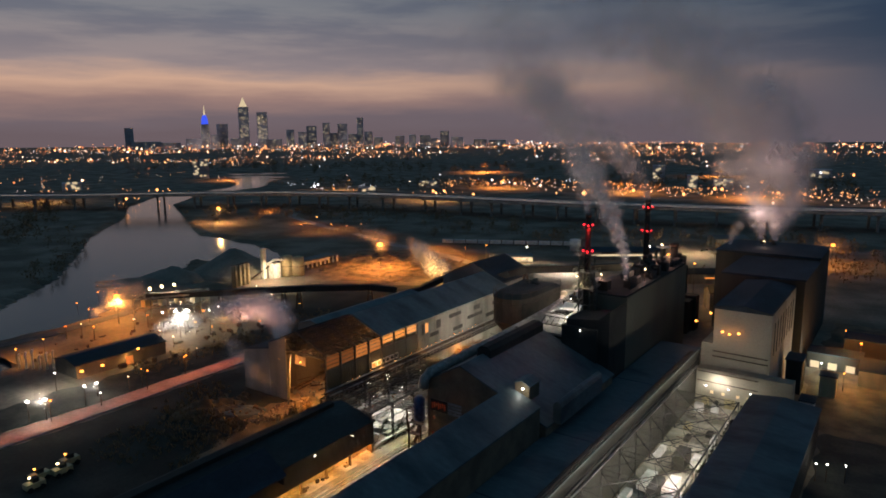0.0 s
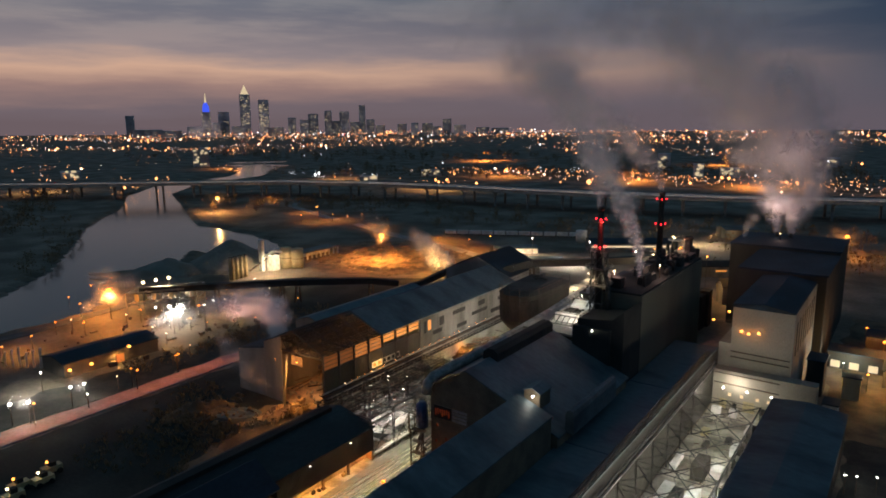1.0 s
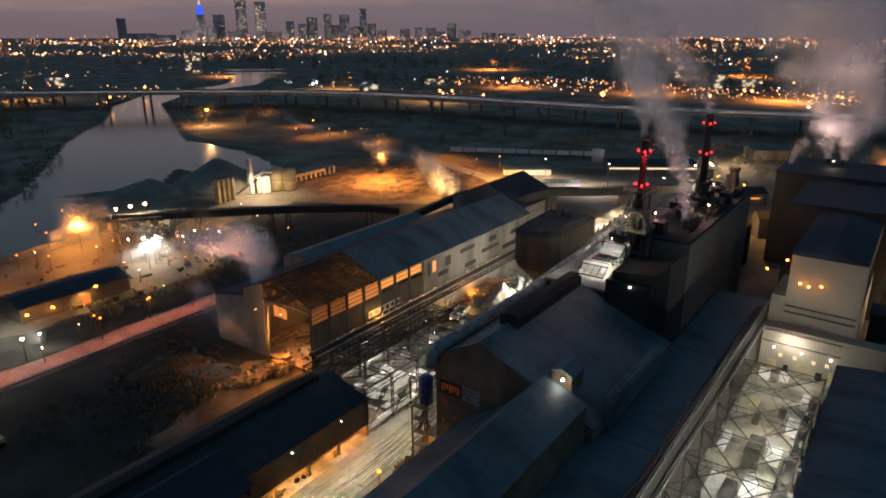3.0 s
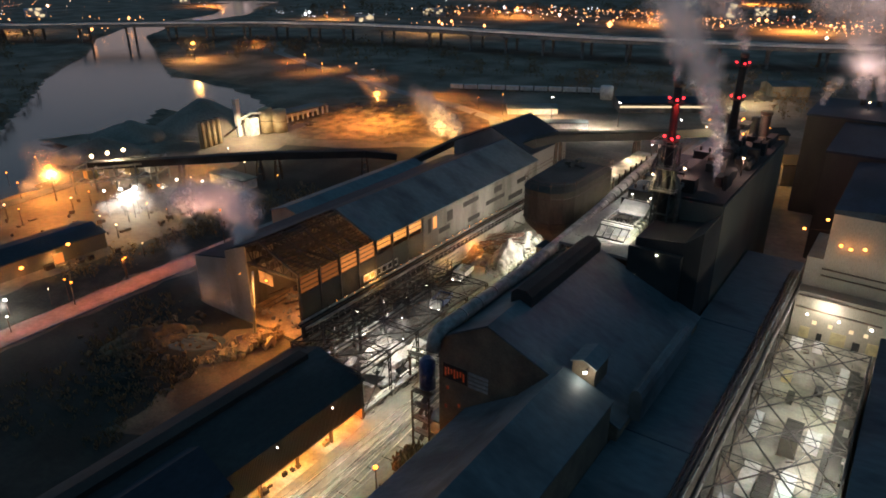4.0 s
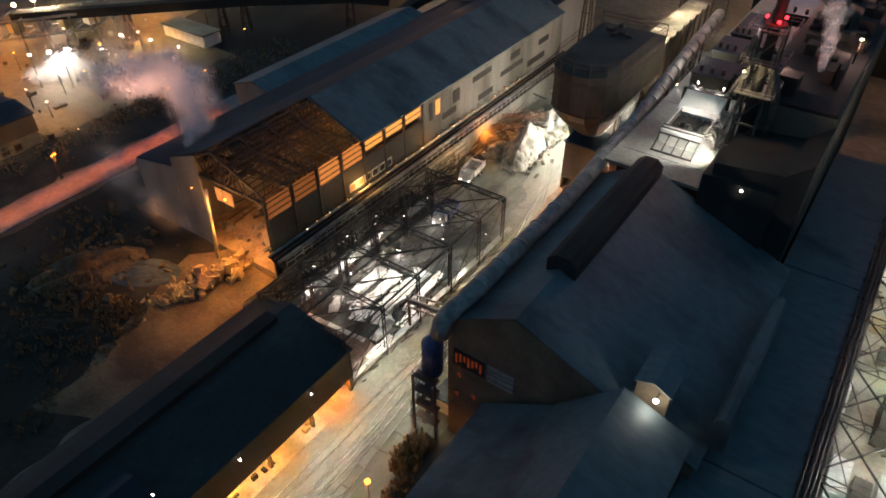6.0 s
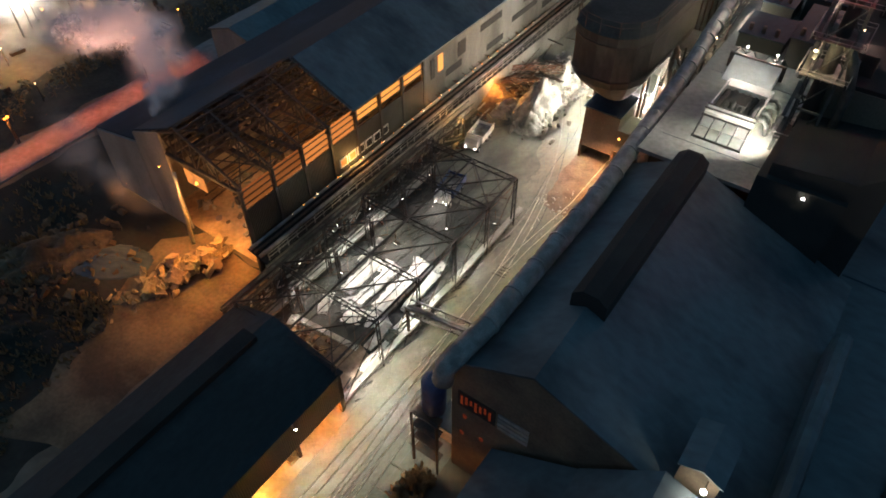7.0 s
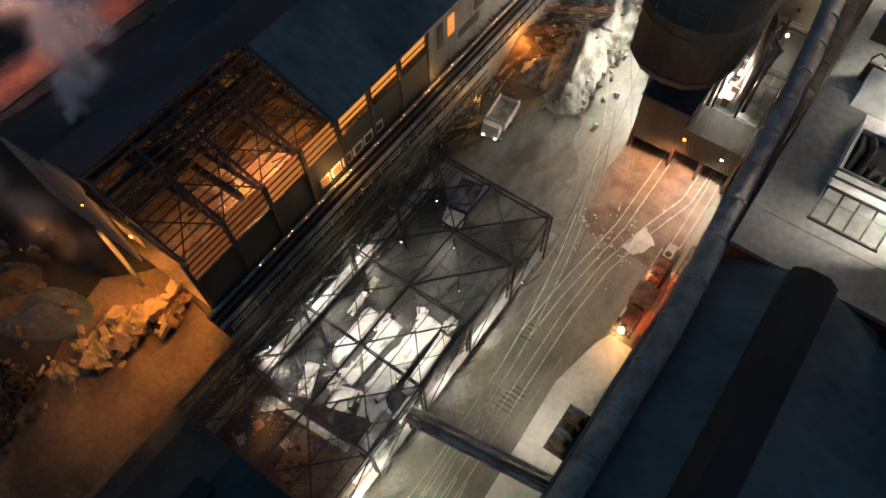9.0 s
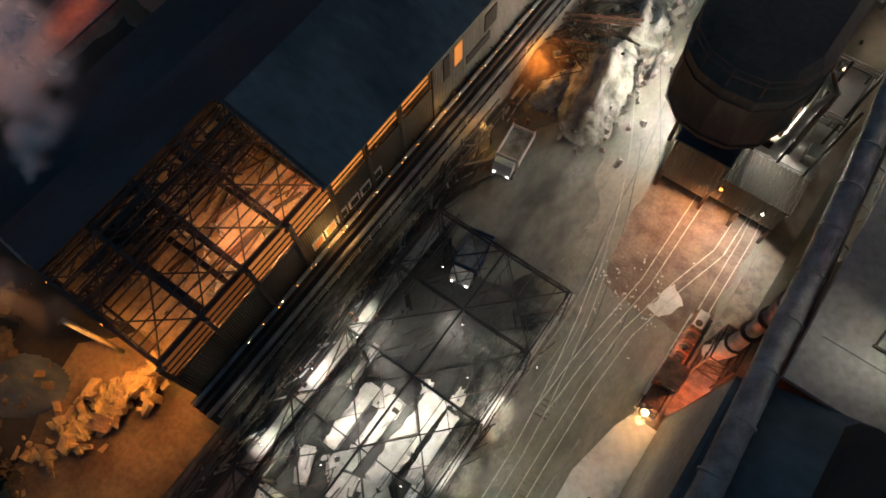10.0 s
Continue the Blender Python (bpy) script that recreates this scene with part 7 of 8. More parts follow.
# lit frame building
fbg = thing("screening_plant", -190, 22, 0, "pale-lit open screening plant with roof floodlights", "industrial plant")
for k in range(5):
    for s in (-6, 6):
        bm = bmesh.new()
        x, y = -199 + 4.2 * k - s * 0.55, 8 + 6.6 * k + s * 0.83
        beam(bm, (x, y, 0), (x, y, 10.5), 0.5)
        part("column", bm, "pale_steel", fbg)
for z in (5.0, 10.5):
    bm = bmesh.new()
    for s in (-6, 6):
        beam(bm, (-199 - s * 0.55, 8 + s * 0.83, z), (-182.2 - s * 0.55, 34.4 + s * 0.83, z), 0.5, 0.8)
    for k in range(5):
        x, y = -199 + 4.2 * k, 8 + 6.6 * k
        beam(bm, (x + 3.3, y - 5, z), (x - 3.3, y + 5, z), 0.35)
    part("floor_frame", bm, "pale_steel", fbg)
for k in range(4):
    bm = bmesh.new()
    x, y = -197 + 4.2 * k, 11 + 6.6 * k
    box(bm, x - 2, x + 2, y - 2, y + 2, 5.3, 8.8)
    part("machine", bm, "white" if k % 2 else "tank", fbg)
for x, y in ((-197, 13), (-196.5, 19.5), (-195.5, 26)):
    bm = bmesh.new()
    beam(bm, (x, y, 10.5), (x, y, 14), 0.25)
    part("mast", bm, "steel", fbg)
    bm = bmesh.new()
    bmesh.ops.create_icosphere(bm, subdivisions=2, radius=0.75, matrix=Matrix.Translation((x, y, 14)))
    part("floodlight", bm, "g_warm", fbg, "glaring floodlight")
for x, y, s in ((-158, 1.5, 0.8), (-155, 5.5, 0.95), (-153, 2.6, 0.7), (-150.5, -1.5, 0.7), (-161, -3, 0.5), (-141, 25, 0.5), (-147, 12, 0.4)):
    lamp_post(x, y, 10.6, "g_white", s, "glaring white floodlight over the works yard", 0, 0, "works floodlights")
pw = thing("pale_low_building", -155, 49, 0, "low pale building under the conveyor", "building")
bx("wall", "white", pw, -166, -144, 46, 53, 0, 4)
bx("roof", "snow_roof", pw, -166.5, -143.5, 45.5, 53.5, 4, 4.4)
lsh = thing("works_shed", -143, -33, 0, "low shed with dark roof and orange-lit wall", "shed")
slope("roof", "dark_roof", lsh, -144, 7.4, -135.5, 5.6, -56, -18)
slope("roof", "dark_roof", lsh, -144, 7.4, -152.5, 5.6, -56, -18)
wall_y("wall", "sheet_brown", lsh, [(-152, 0), (-136, 0), (-136, 5.4), (-144, 7.1), (-152, 5.4)], -55.6, -18.4)
bx("door", "g_ember", lsh, -135.9, -135.8, -36, -33, 0.1, 3.4, "orange-glowing panel standing in for the lit shed front")
for y, z in ((-54, 3.0), (-46, 3.0), (-31, 5.6)):
    wall_lamp(-135.2, y, z, "g_amber", 0.6, "amber lamp on the shed wall", -0.8)
for k in range(6):
    ts = thing("pipe_stand", -168 + 2.6 * k, -62 + 1.4 * k, 0, "white vertical process pipe", "process pipe", "process pipes")
    bm = bmesh.new()
    x, y = -168 + 2.6 * k, -62 + 1.4 * k
    tube(bm, [(x, y, 0), (x, y, 5 + (k % 3)), (x + 0.8, y, 6 + (k % 3))], 0.45, 10)
    part("pipe", bm, "white", ts)
rnd = random.Random(41)
bm = bmesh.new()
for _ in range(90):
    x, y = rnd.uniform(-190, -124), rnd.uniform(-58, 34)
    h = rnd.uniform(0.4, 1.8)
    s = rnd.uniform(0.5, 1.6)
    box(bm, x, x + s, y, y + s * rnd.uniform(0.5, 2), 0, h)
tagged(part("works_clutter", bm, "steel"), "crates, skips and small plant in the works yard", "clutter", kind="stuff")
# parked machines in the dark south-west lot
for k, (x, y) in enumerate(((-68, -100), (-66, -95), (-70, -91), (-64, -103))):
    pm = thing("parked_loader", x, y, 0, "parked loader with small work lights", "loader", "parked loaders")
    bx("body", "yellow", pm, x - 1.2, x + 1.2, y - 2.4, y + 2.4, 0.8, 2.2)
    bx("cab", "soot", pm, x - 0.8, x + 0.8, y - 0.6, y + 1.0, 2.2, 3.4)
    for wx in (-1.3, 1.3):
        for wy in (-1.5, 1.5):
            bm = bmesh.new()
            tube(bm, [(x + wx - 0.25, y + wy, 0.7), (x + wx + 0.25, y + wy, 0.7)], 0.7, 12)
            part("wheel", bm, "rubber", pm)
    bm = bmesh.new()
    bmesh.ops.create_icosphere(bm, subdivisions=1, radius=0.35, matrix=Matrix.Translation((x, y - 1, 3.6)))
    part("work_light", bm, "g_warm" if k % 2 else "g_amber", pm)


# ---- conveyors ----


def conveyor(pts, w, h, label, bents):
    cv = thing("conveyor", pts[0][0], pts[0][1], 0, label, "conveyor", "conveyors")
    bm = bmesh.new()
    for a, b in zip(pts, pts[1:]):
        beam(bm, a, b, w, h)
    part("gallery", bm, "soot", cv)
    for x, y, z in bents:
        bm = bmesh.new()
        for s in (-2.2, 2.2):
            beam(bm, (x + s, y, 0), (x + s * 0.5, y, z), 0.5)
            beam(bm, (x, y + s, 0), (x, y + s * 0.5, z), 0.5)
        for f in (0.3, 0.65):
            beam(bm, (x - 2, y, z * f), (x + 2, y, z * f), 0.3)
            beam(bm, (x, y - 2, z * f), (x, y + 2, z * f), 0.3)
        part("bent", bm, "steel", cv)


conveyor([(-55, 96, 17), (-40, 104, 24), (-33, 109, 26), (-9, 128, 26), (14, 146, 27)], 3.6, 3.2, "dark enclosed conveyor gallery on steel bents", [(-33, 109, 24.5), (-9, 128, 24.5)])
conveyor([(-107, 101, 8), (-117, 91, 10), (-145, 66, 10.5), (-197, 11, 10.5)], 3.4, 3.0, "long dark conveyor crossing the works", [(-117, 91, 9), (-145, 66, 9), (-150, 60, 9), (-172, 37, 9)])
conveyor([(-100, 100, 6), (-92, 128, 12), (-85, 150, 14)], 3, 2.6, "short dark conveyor beside the dirt field", [(-92, 128, 11)])

# ---- plant north of the high bay ----
np_ = thing("furnace_plant", 22, 140, 0, "dark tangle of furnace plant with lit platforms", "industrial plant")
rnd = random.Random(6)
for k in range(16):
    x, y = rnd.uniform(6, 40), rnd.uniform(98, 168)
    w, l, h = rnd.uniform(4, 9), rnd.uniform(4, 9), rnd.uniform(10, 26)
    bx("block", "soot" if k % 3 else "olive", np_, x - w / 2, x + w / 2, y - l / 2, y + l / 2, 0, h)
for k in range(12):
    x, y, h = rnd.uniform(10, 32), rnd.uniform(140, 168), rnd.uniform(22, 40)
    bm = bmesh.new()
    tube(bm, [(x, y, 0), (x, y, h)], rnd.uniform(0.5, 1.5), 10)
    part("vessel", bm, "soot", np_)
for k in range(14):
    x, y, z = rnd.uniform(10, 26), rnd.uniform(141, 150), rnd.uniform(18, 38)
    bx("platform", "pale_steel", np_, x - 2.5, x + 2.5, y - 2, y + 2, z, z + 0.25)
    bm = bmesh.new()
    bmesh.ops.create_icosphere(bm, subdivisions=1, radius=0.32, matrix=Matrix.Translation((x, y - 2, z + 1.6)))
    part("work_light", bm, "g_warm" if k % 3 else "g_amber", np_)
for x, y, w, l, h, mt, nm, lb in ((-56, 299, 56, 22, 7.5, "dark_roof", "long_store", "long low store with blue-grey roof and lit eaves"), (-2, 392, 26, 18, 9, "snow_roof", "white_roof_store", "store with bright snowy gable roof"),
                                 (-118, 246, 30, 14, 4.5, "snow_roof", "flat_store", "low flat store with snowy roof"), (-85, 222, 26, 9, 4, "snow_roof", "flat_store", "low flat store with snowy roof"), (38, 186, 10, 8, 12, "olive", "lit_store", "dark store with an orange-lit bay"),
                                 (12, 246, 26, 14, 8, "soot", "lit_store", "dark store with an orange-lit bay")):
    sb = thing(nm, x, y, 0, lb, "storehouse")
    a = 34
    bm = bmesh.new()
    prism(bm, [(-l / 2, 0), (l / 2, 0), (l / 2, h * 0.75), (0, h), (-l / 2, h * 0.75)], -w / 2, w / 2, "x")
    bmesh.ops.transform(bm, matrix=pose(x, y, 0, 0, 0, a), verts=bm.verts)
    part("body", bm, "white" if nm == "flat_store" else "sheet", sb)
    for s in (-1, 1):
        bm = bmesh.new()
        prism(bm, [(s * (l / 2 + 0.4), h * 0.74), (0, h + 0.05), (0, h + 0.4), (s * (l / 2 + 0.4), h * 0.74 + 0.35)], -w / 2 - 0.4, w / 2 + 0.4, "x")
        bmesh.ops.transform(bm, matrix=pose(x, y, 0, 0, 0, a), verts=bm.verts)
        part("roof", bm, mt, sb)
    if nm in ("long_store", "lit_store"):
        bm = bmesh.new()
        box(bm, -w / 2 if nm == "long_store" else w * 0.1, w / 2 if nm == "long_store" else w * 0.34, -l / 2 - 0.25, -l / 2 - 0.1, h * 0.4, h * (0.55 if nm == "long_store" else 0.5))
        bmesh.ops.transform(bm, matrix=pose(x, y, 0, 0, 0, a), verts=bm.verts)
        part("lit_band", bm, "g_pale" if "lit" not in nm else "g_window", sb, "lit strip along the wall")
# row of pale rail cars
for k in range(11):
    x, y = -197 + 9.0 * k, 280 + 4.2 * k
    rc = thing("rail_car", x, y, 0, "pale covered rail car in a long row", "rail car", "rail cars")
    bm = bmesh.new()
    box(bm, -4.4, 4.4, -1.4, 1.4, 1.1, 3.9)
    bmesh.ops.transform(bm, matrix=pose(x, y, 0, 0, 0, 25), verts=bm.verts)
    part("body", bm, "white", rc)
    bm = bmesh.new()
    for wx in (-3, 3):
        tube(bm, [(wx, -1.2, 0.5), (wx, 1.2, 0.5)], 0.5, 10)
    box(bm, -4.6, 4.6, -0.8, 0.8, 0.8, 1.1)
    bmesh.ops.transform(bm, matrix=pose(x, y, 0, 0, 0, 25), verts=bm.verts)
    part("truck", bm, "rubber", rc)
# furrowed scrap rows on the lit dirt field
rnd = random.Random(77)
bm = bmesh.new()
for k in range(9):
    for j in range(12):
        for _ in range(3):
            x, y = -215 + 9 * k + rnd.gauss(0, 1.4), 142 + 7 * j + rnd.gauss(0, 3)
            bmesh.ops.create_icosphere(bm, subdivisions=1, radius=1, matrix=Matrix.Translation((x, y, 0.1)) @ Matrix.Diagonal((rnd.uniform(0.5, 1.6), rnd.uniform(1, 4), rnd.uniform(0.3, 0.9), 1)))
tagged(part("spoil_rows", bm, "orange_dirt"), "rows of low spoil heaps on the lit field", "spoil heaps", kind="stuff")

# ---- scrub and trees ----


def scrub(name, spots, label, seed, h=2.2, mat="leaf"):
    rnd = random.Random(seed)
    vs, fs = [], []
    for cx, cy, r, n in spots:
        for _ in range(n):
            a, d = rnd.uniform(0, 6.28), r * math.sqrt(rnd.random())
            x, y = cx + d * math.cos(a), cy + d * math.sin(a)
            hh = h * rnd.uniform(0.4, 1.2)
            for _ in range(5):
                b = rnd.uniform(0, 6.28)
                lx, ly = math.cos(b) * hh * 0.35, math.sin(b) * hh * 0.35
                i = len(vs)
                w = 0.05 * hh
                vs += [(x - w, y, 0), (x + w, y, 0), (x + lx, y + ly, hh), (x + lx * 1.3, y + ly * 1.3, hh * 0.6), (x, y + w, 0)]
                fs += [(i, i + 1, i + 2), (i + 1, i + 3, i + 2), (i + 4, i + 3, i + 2)]
    me = bpy.data.meshes.new(name)
    me.from_pydata(vs, [], fs)
    me.materials.append(M[mat])
    tagged(new(name, me), label, "scrub", kind="stuff")


scrub("scrub", [(17, -50, 4.5, 120), (16, -62, 4.5, 110), (15, -76, 5, 90), (12, -40, 1.8, 60), (12.2, -44, 2.2, 60)], "bare winter scrub between track and wall", 1, 2.2)
scrub("scrub", [(-72, -48, 8, 90), (-75, -53, 7, 60), (-58, -58, 8, 60), (-52, -50, 5, 120), (-52, -60, 8, 80), (-66, -72, 14, 150), (-84, -36, 9, 80), (-44, -72, 5, 40)], "dry brush on the dim waste ground", 2, 1.5)
scrub("brush", [(-72, -49, 8, 26), (-74, -52, 7, 16), (-58, -58, 6, 12)], "tall dry brush over the earth bank", 7, 2.4)


def far_trees(name, strips, label, seed):
    rnd = random.Random(seed)
    vs, fs = [], []
    for (x0, y0), (x1, y1), wide, n, s in strips:
        for _ in range(n):
            k = rnd.random()
            x, y = x0 + k * (x1 - x0) + rnd.gauss(0, wide), y0 + k * (y1 - y0) + rnd.gauss(0, wide)
            if river_depth(x, y) < 3:
                continue
            r = s * rnd.uniform(0.6, 1.3)
            i = len(vs)
            vs += [(x - 0.2, y, -0.5), (x + 0.2, y, -0.5), (x, y + 0.2, r), (x, y - 0.2, r * 1.4)]
            fs += [(i, i + 1, i + 2), (i, i + 1, i + 3), (i, i + 2, i + 3)]
            for _ in range(34):
                c = Vector((rnd.gauss(0, 0.42), rnd.gauss(0, 0.42), rnd.gauss(0, 0.38))) * r + Vector((x, y, r * 1.05))
                c.z = max(0.3, c.z)
                i, q = len(vs), r * 0.22
                for _ in range(3):
                    vs.append((c.x + rnd.uniform(-q, q), c.y + rnd.uniform(-q, q), c.z + rnd.uniform(-q, q)))
                fs.append((i, i + 1, i + 2))
    me = bpy.data.meshes.new(name)
    me.from_pydata(vs, [], fs)
    me.materials.append(M["leaf"])
    tagged(new(name, me), label, "woods", kind="stuff")


far_trees("far_woods", [((-120, -40), (-118, 60), 3, 70, 2.6), ((-560, 300), (-300, 420), 30, 120, 5), ((-480, 60), (-900, 300), 16, 120, 5), ((-330, 20), (-460, 120), 10, 60, 4), ((-240, 330), (60, 420), 35, 140, 5),
                        ((-800, 700), (-200, 900), 60, 160, 8), ((-1500, 900), (-700, 1300), 120, 160, 10), ((-400, 1100), (100, 1000), 90, 120, 10), ((60, 300), (200, 500), 40, 90, 5)], "dark leafless woods on the far banks", 14)

# ---- the far city ----
EYE0 = Vector((118, -175, 0))
FWD = Vector((-0.576, 0.817, 0)).normalized()
RGT = Vector((FWD.y, -FWD.x, 0))


def far_at(deg, dist):
    a = radians(deg)
    return EYE0 + (FWD * math.cos(a) + RGT * math.sin(a)) * dist


def octa(vs, fs, p, r, tall=1.0):
    i = len(vs)
    vs += [(p.x + r, p.y, p.z), (p.x - r, p.y, p.z), (p.x, p.y + r, p.z), (p.x, p.y - r, p.z), (p.x, p.y, p.z + r * tall), (p.x, p.y, p.z - r * tall)]
    for a, b in ((0, 2), (2, 1), (1, 3), (3, 0)):
        fs += [(i + a, i + b, i + 4), (i + b, i + a, i + 5)]


FAR = {}
for nm, c, s in (("dim_orange", (1.0, 0.3, 0.1), 1.0), ("orange", (1.0, 0.38, 0.12), 4.0), ("warm", (1.0, 0.62, 0.4), 4.0), ("white", (0.95, 0.97, 1.0), 2.6), ("red", RED, 1.5), ("blue", (0.05, 0.12, 1.0), 1.5)):
    FAR[nm] = (glow("far_glow_" + nm, c, s), [], [])
rnd = random.Random(99)


def far_light(p, d, kind=None, k=1.0):
    kind = kind or rnd.choices(("dim_orange", "orange", "warm", "white", "red"), (38, 34, 16, 10, 2))[0]
    _, vs, fs = FAR[kind]
    octa(vs, fs, p, d * (rnd.uniform(0.00024, 0.00052) + (0.001 if rnd.random() < 0.08 else 0.0)) * k)


count = 0
while count < 4600:
    deg, dist = rnd.uniform(-42, 44), 900 * (4650 / 900) ** (rnd.random() ** 0.62)
    p = far_at(deg, dist)
    f = noise.noise(Vector((p.x, p.y, 0)) * 0.0021) + 0.5 * noise.noise(Vector((p.x, p.y, 7)) * 0.008)
    near = dist < 2300
    if -16 < deg < 10 and 1000 < dist < 2050:
        continue
    if near and f < 0.2 or not near and f < (0.1 if dist < 3300 else -0.1):
        continue
    if river_depth(p.x, p.y) < 15:
        continue
    p.z = rnd.uniform(4, 14) + (dist - 2500) * 0.004 * (dist > 2500)
    far_light(p, dist, None, 1.0 if dist > 1500 else 1.3)
    count += 1
# street rows
for _ in range(70):
    deg, dist = rnd.uniform(-40, 42), rnd.uniform(1600, 4600)
    if -16 < deg < 10 and dist < 2050:
        continue
    p, a, kind = far_at(deg, dist), rnd.uniform(0, 3.14), rnd.choice(("orange", "dim_orange", "warm"))
    for k in range(rnd.randint(6, 16)):
        far_light(p + Vector((math.cos(a) * k * 34, math.sin(a) * k * 34, 8)), dist, kind, 0.8)
# dense rows below downtown and the works beyond the viaduct
for _ in range(700):
    deg, dist = rnd.gauss(-5, 15), rnd.uniform(3500, 4600)
    far_light(far_at(deg, dist) + Vector((0, 0, rnd.uniform(5, 40))), dist, None, 0.85)
for c0, c1, n, kind in (((-560, 760), (-340, 840), 60, "orange"), ((-330, 840), (-150, 800), 70, "orange"), ((-560, 790), (-340, 870), 20, "white"), ((-150, 780), (60, 860), 90, "orange"), ((-420, 790), (-100, 770), 46, "warm"), ((-60, 800), (40, 790), 40, "orange"), ((-30, 730), (60, 760), 24, "warm"), ((-760, 330), (-690, 300), 12, "orange"), ((-700, 560), (-590, 640), 26, "white"),
                        ((-480, 560), (-380, 600), 24, "orange"), ((-900, 180), (-640, 120), 26, "dim_orange"), ((-1000, 330), (-700, 420), 24, "orange"), ((60, 700), (220, 900), 50, "warm"), ((-560, 310), (-520, 330), 6, "dim_orange"), ((110, 420), (180, 440), 8, "white")):
    for _ in range(n):
        k = rnd.random()
        p = Vector((c0[0] + k * (c1[0] - c0[0]) + rnd.gauss(0, 14), c0[1] + k * (c1[1] - c0[1]) + rnd.gauss(0, 14), rnd.uniform(3, 14)))
        far_light(p, (p - EYE0).length, kind, 1.7)
# single bright lamps of the works across the valley
for x, y, kind, k in ((-614, 576, "orange", 2.6), (-303, 272, "orange", 2), (-303, 291, "orange", 2.6), (-297, 291, "warm", 2), (-272, 276, "warm", 2.4), (-669, 936, "white", 2.6),
                     (-426, 583, "white", 2.2), (-451, 812, "white", 3.4), (-442, 818, "white", 3.2), (-349, 878, "orange", 3.4), (-451, 924, "orange", 2.6), (-393, 812, "orange", 2.2),
                     (-477, 757, "orange", 3), (-525, 832, "orange", 2.2), (-604, 753, "warm", 2.6), (-288, 675, "orange", 3), (-302, 720, "orange", 3), (-319, 769, "orange", 3),
                     (-256, 696, "orange", 3), (-270, 741, "orange", 3), (-282, 783, "orange", 3), (-447, 777, "warm", 2), (-396, 762, "orange", 2), (-517, 744, "orange", 2.2),
                     (-500, 742, "orange", 2), (-548, 762, "orange", 2), (-718, 722, "orange", 2.4), (-817, 824, "warm", 2), (-1218, 1115, "white", 2.6), (-1140, 1010, "white", 2.4),
                     (-1141, 1068, "white", 2.2)):
    far_light(Vector((x, y, 8)), math.hypot(x - 118, y + 175), kind, k)
# lamps along the viaduct
for a, b in zip(via, via[1:]):
    n = int(math.hypot(b[0] - a[0], b[1] - a[1]) / 46)
    for k in range(n):
        p = Vector((a[0] + (b[0] - a[0]) * k / n, a[1] + (b[1] - a[1]) * k / n, 19.6))
        if rnd.random() < 0.6:
            far_light(p, (p - EYE0).length, rnd.choice(("warm", "white", "dim_orange", "red")), 0.55)


def far_building(deg, dist, w, h, label, mat="tower", depth=None, taper=1.0, windows=0, cap=None):
    p = far_at(deg, dist)
    ang = math.degrees(math.atan2(FWD.y, FWD.x)) - 90 - deg
    bb = thing("office_tower" if h > 60 else "city_block", p.x, p.y, 0, label, "tower" if h > 60 else "building", "skyline")
    d = depth or w
    bm = bmesh.new()
    v = box(bm, -w / 2, w / 2, -d / 2, d / 2, -2, h)
    for q in v[4:]:
        q.co.x *= taper
        q.co.y *= taper
    bmesh.ops.transform(bm, matrix=pose(p.x, p.y, 0, 0, 0, ang), verts=bm.verts)
    part("wall", bm, mat, bb)
    if windows:
        bm = bmesh.new()
        for _ in range(windows):
            x, z = rnd.uniform(-w * 0.42, w * 0.42), rnd.uniform(h * 0.1, h * 0.95)
            box(bm, x - 2.2, x + 2.2, -d / 2 - 1.2, -d / 2 - 0.6, z, z + 3.2)
        bmesh.ops.transform(bm, matrix=pose(p.x, p.y, 0, 0, 0, ang), verts=bm.verts)
        tagged(part("lit_windows", bm, "g_citywin", bb, "scattered lit windows"), kind="stuff")
    if cap:
        ch, cw, cm = cap
        bm = bmesh.new()
        tube(bm, [(p.x, p.y, h), (p.x, p.y, h + ch * 0.45), (p.x, p.y, h + ch)], [cw / 2, cw * 0.28, 0.8], 8)
        part("spire", bm, cm, bb)
    return bb


M["g_citywin"] = glow("glow_city_window", WARM, 0.7)
M["g_blue"] = glow("glow_blue_flood", (0.06, 0.12, 1.0), 0.9)
PXD = 784 / math.tan(radians(33.3))


def px_deg(x):
    return math.degrees(math.atan((x - 772) / PXD))


D = 4450
far_building(px_deg(429), D, 62, 255, "tallest stepped skyscraper with a pale lit spire", windows=60, cap=(58, 50, "g_citywin"))
far_building(px_deg(461), D - 60, 62, 222, "broad skyscraper with a warm lit crown", windows=90)
p = far_at(px_deg(461), D - 60)
tC = far_building(px_deg(361), D, 58, 150, "old tower floodlit blue and red", windows=20, taper=0.8, cap=(112, 24, "g_citywin"))
p = far_at(px_deg(361), D)
bm = bmesh.new()
tube(bm, [(p.x, p.y, 150), (p.x, p.y, 188), (p.x, p.y, 206)], [22, 18, 9], 10)
part("floodlit_setback", bm, "g_blue", tC, "blue floodlit upper storeys")
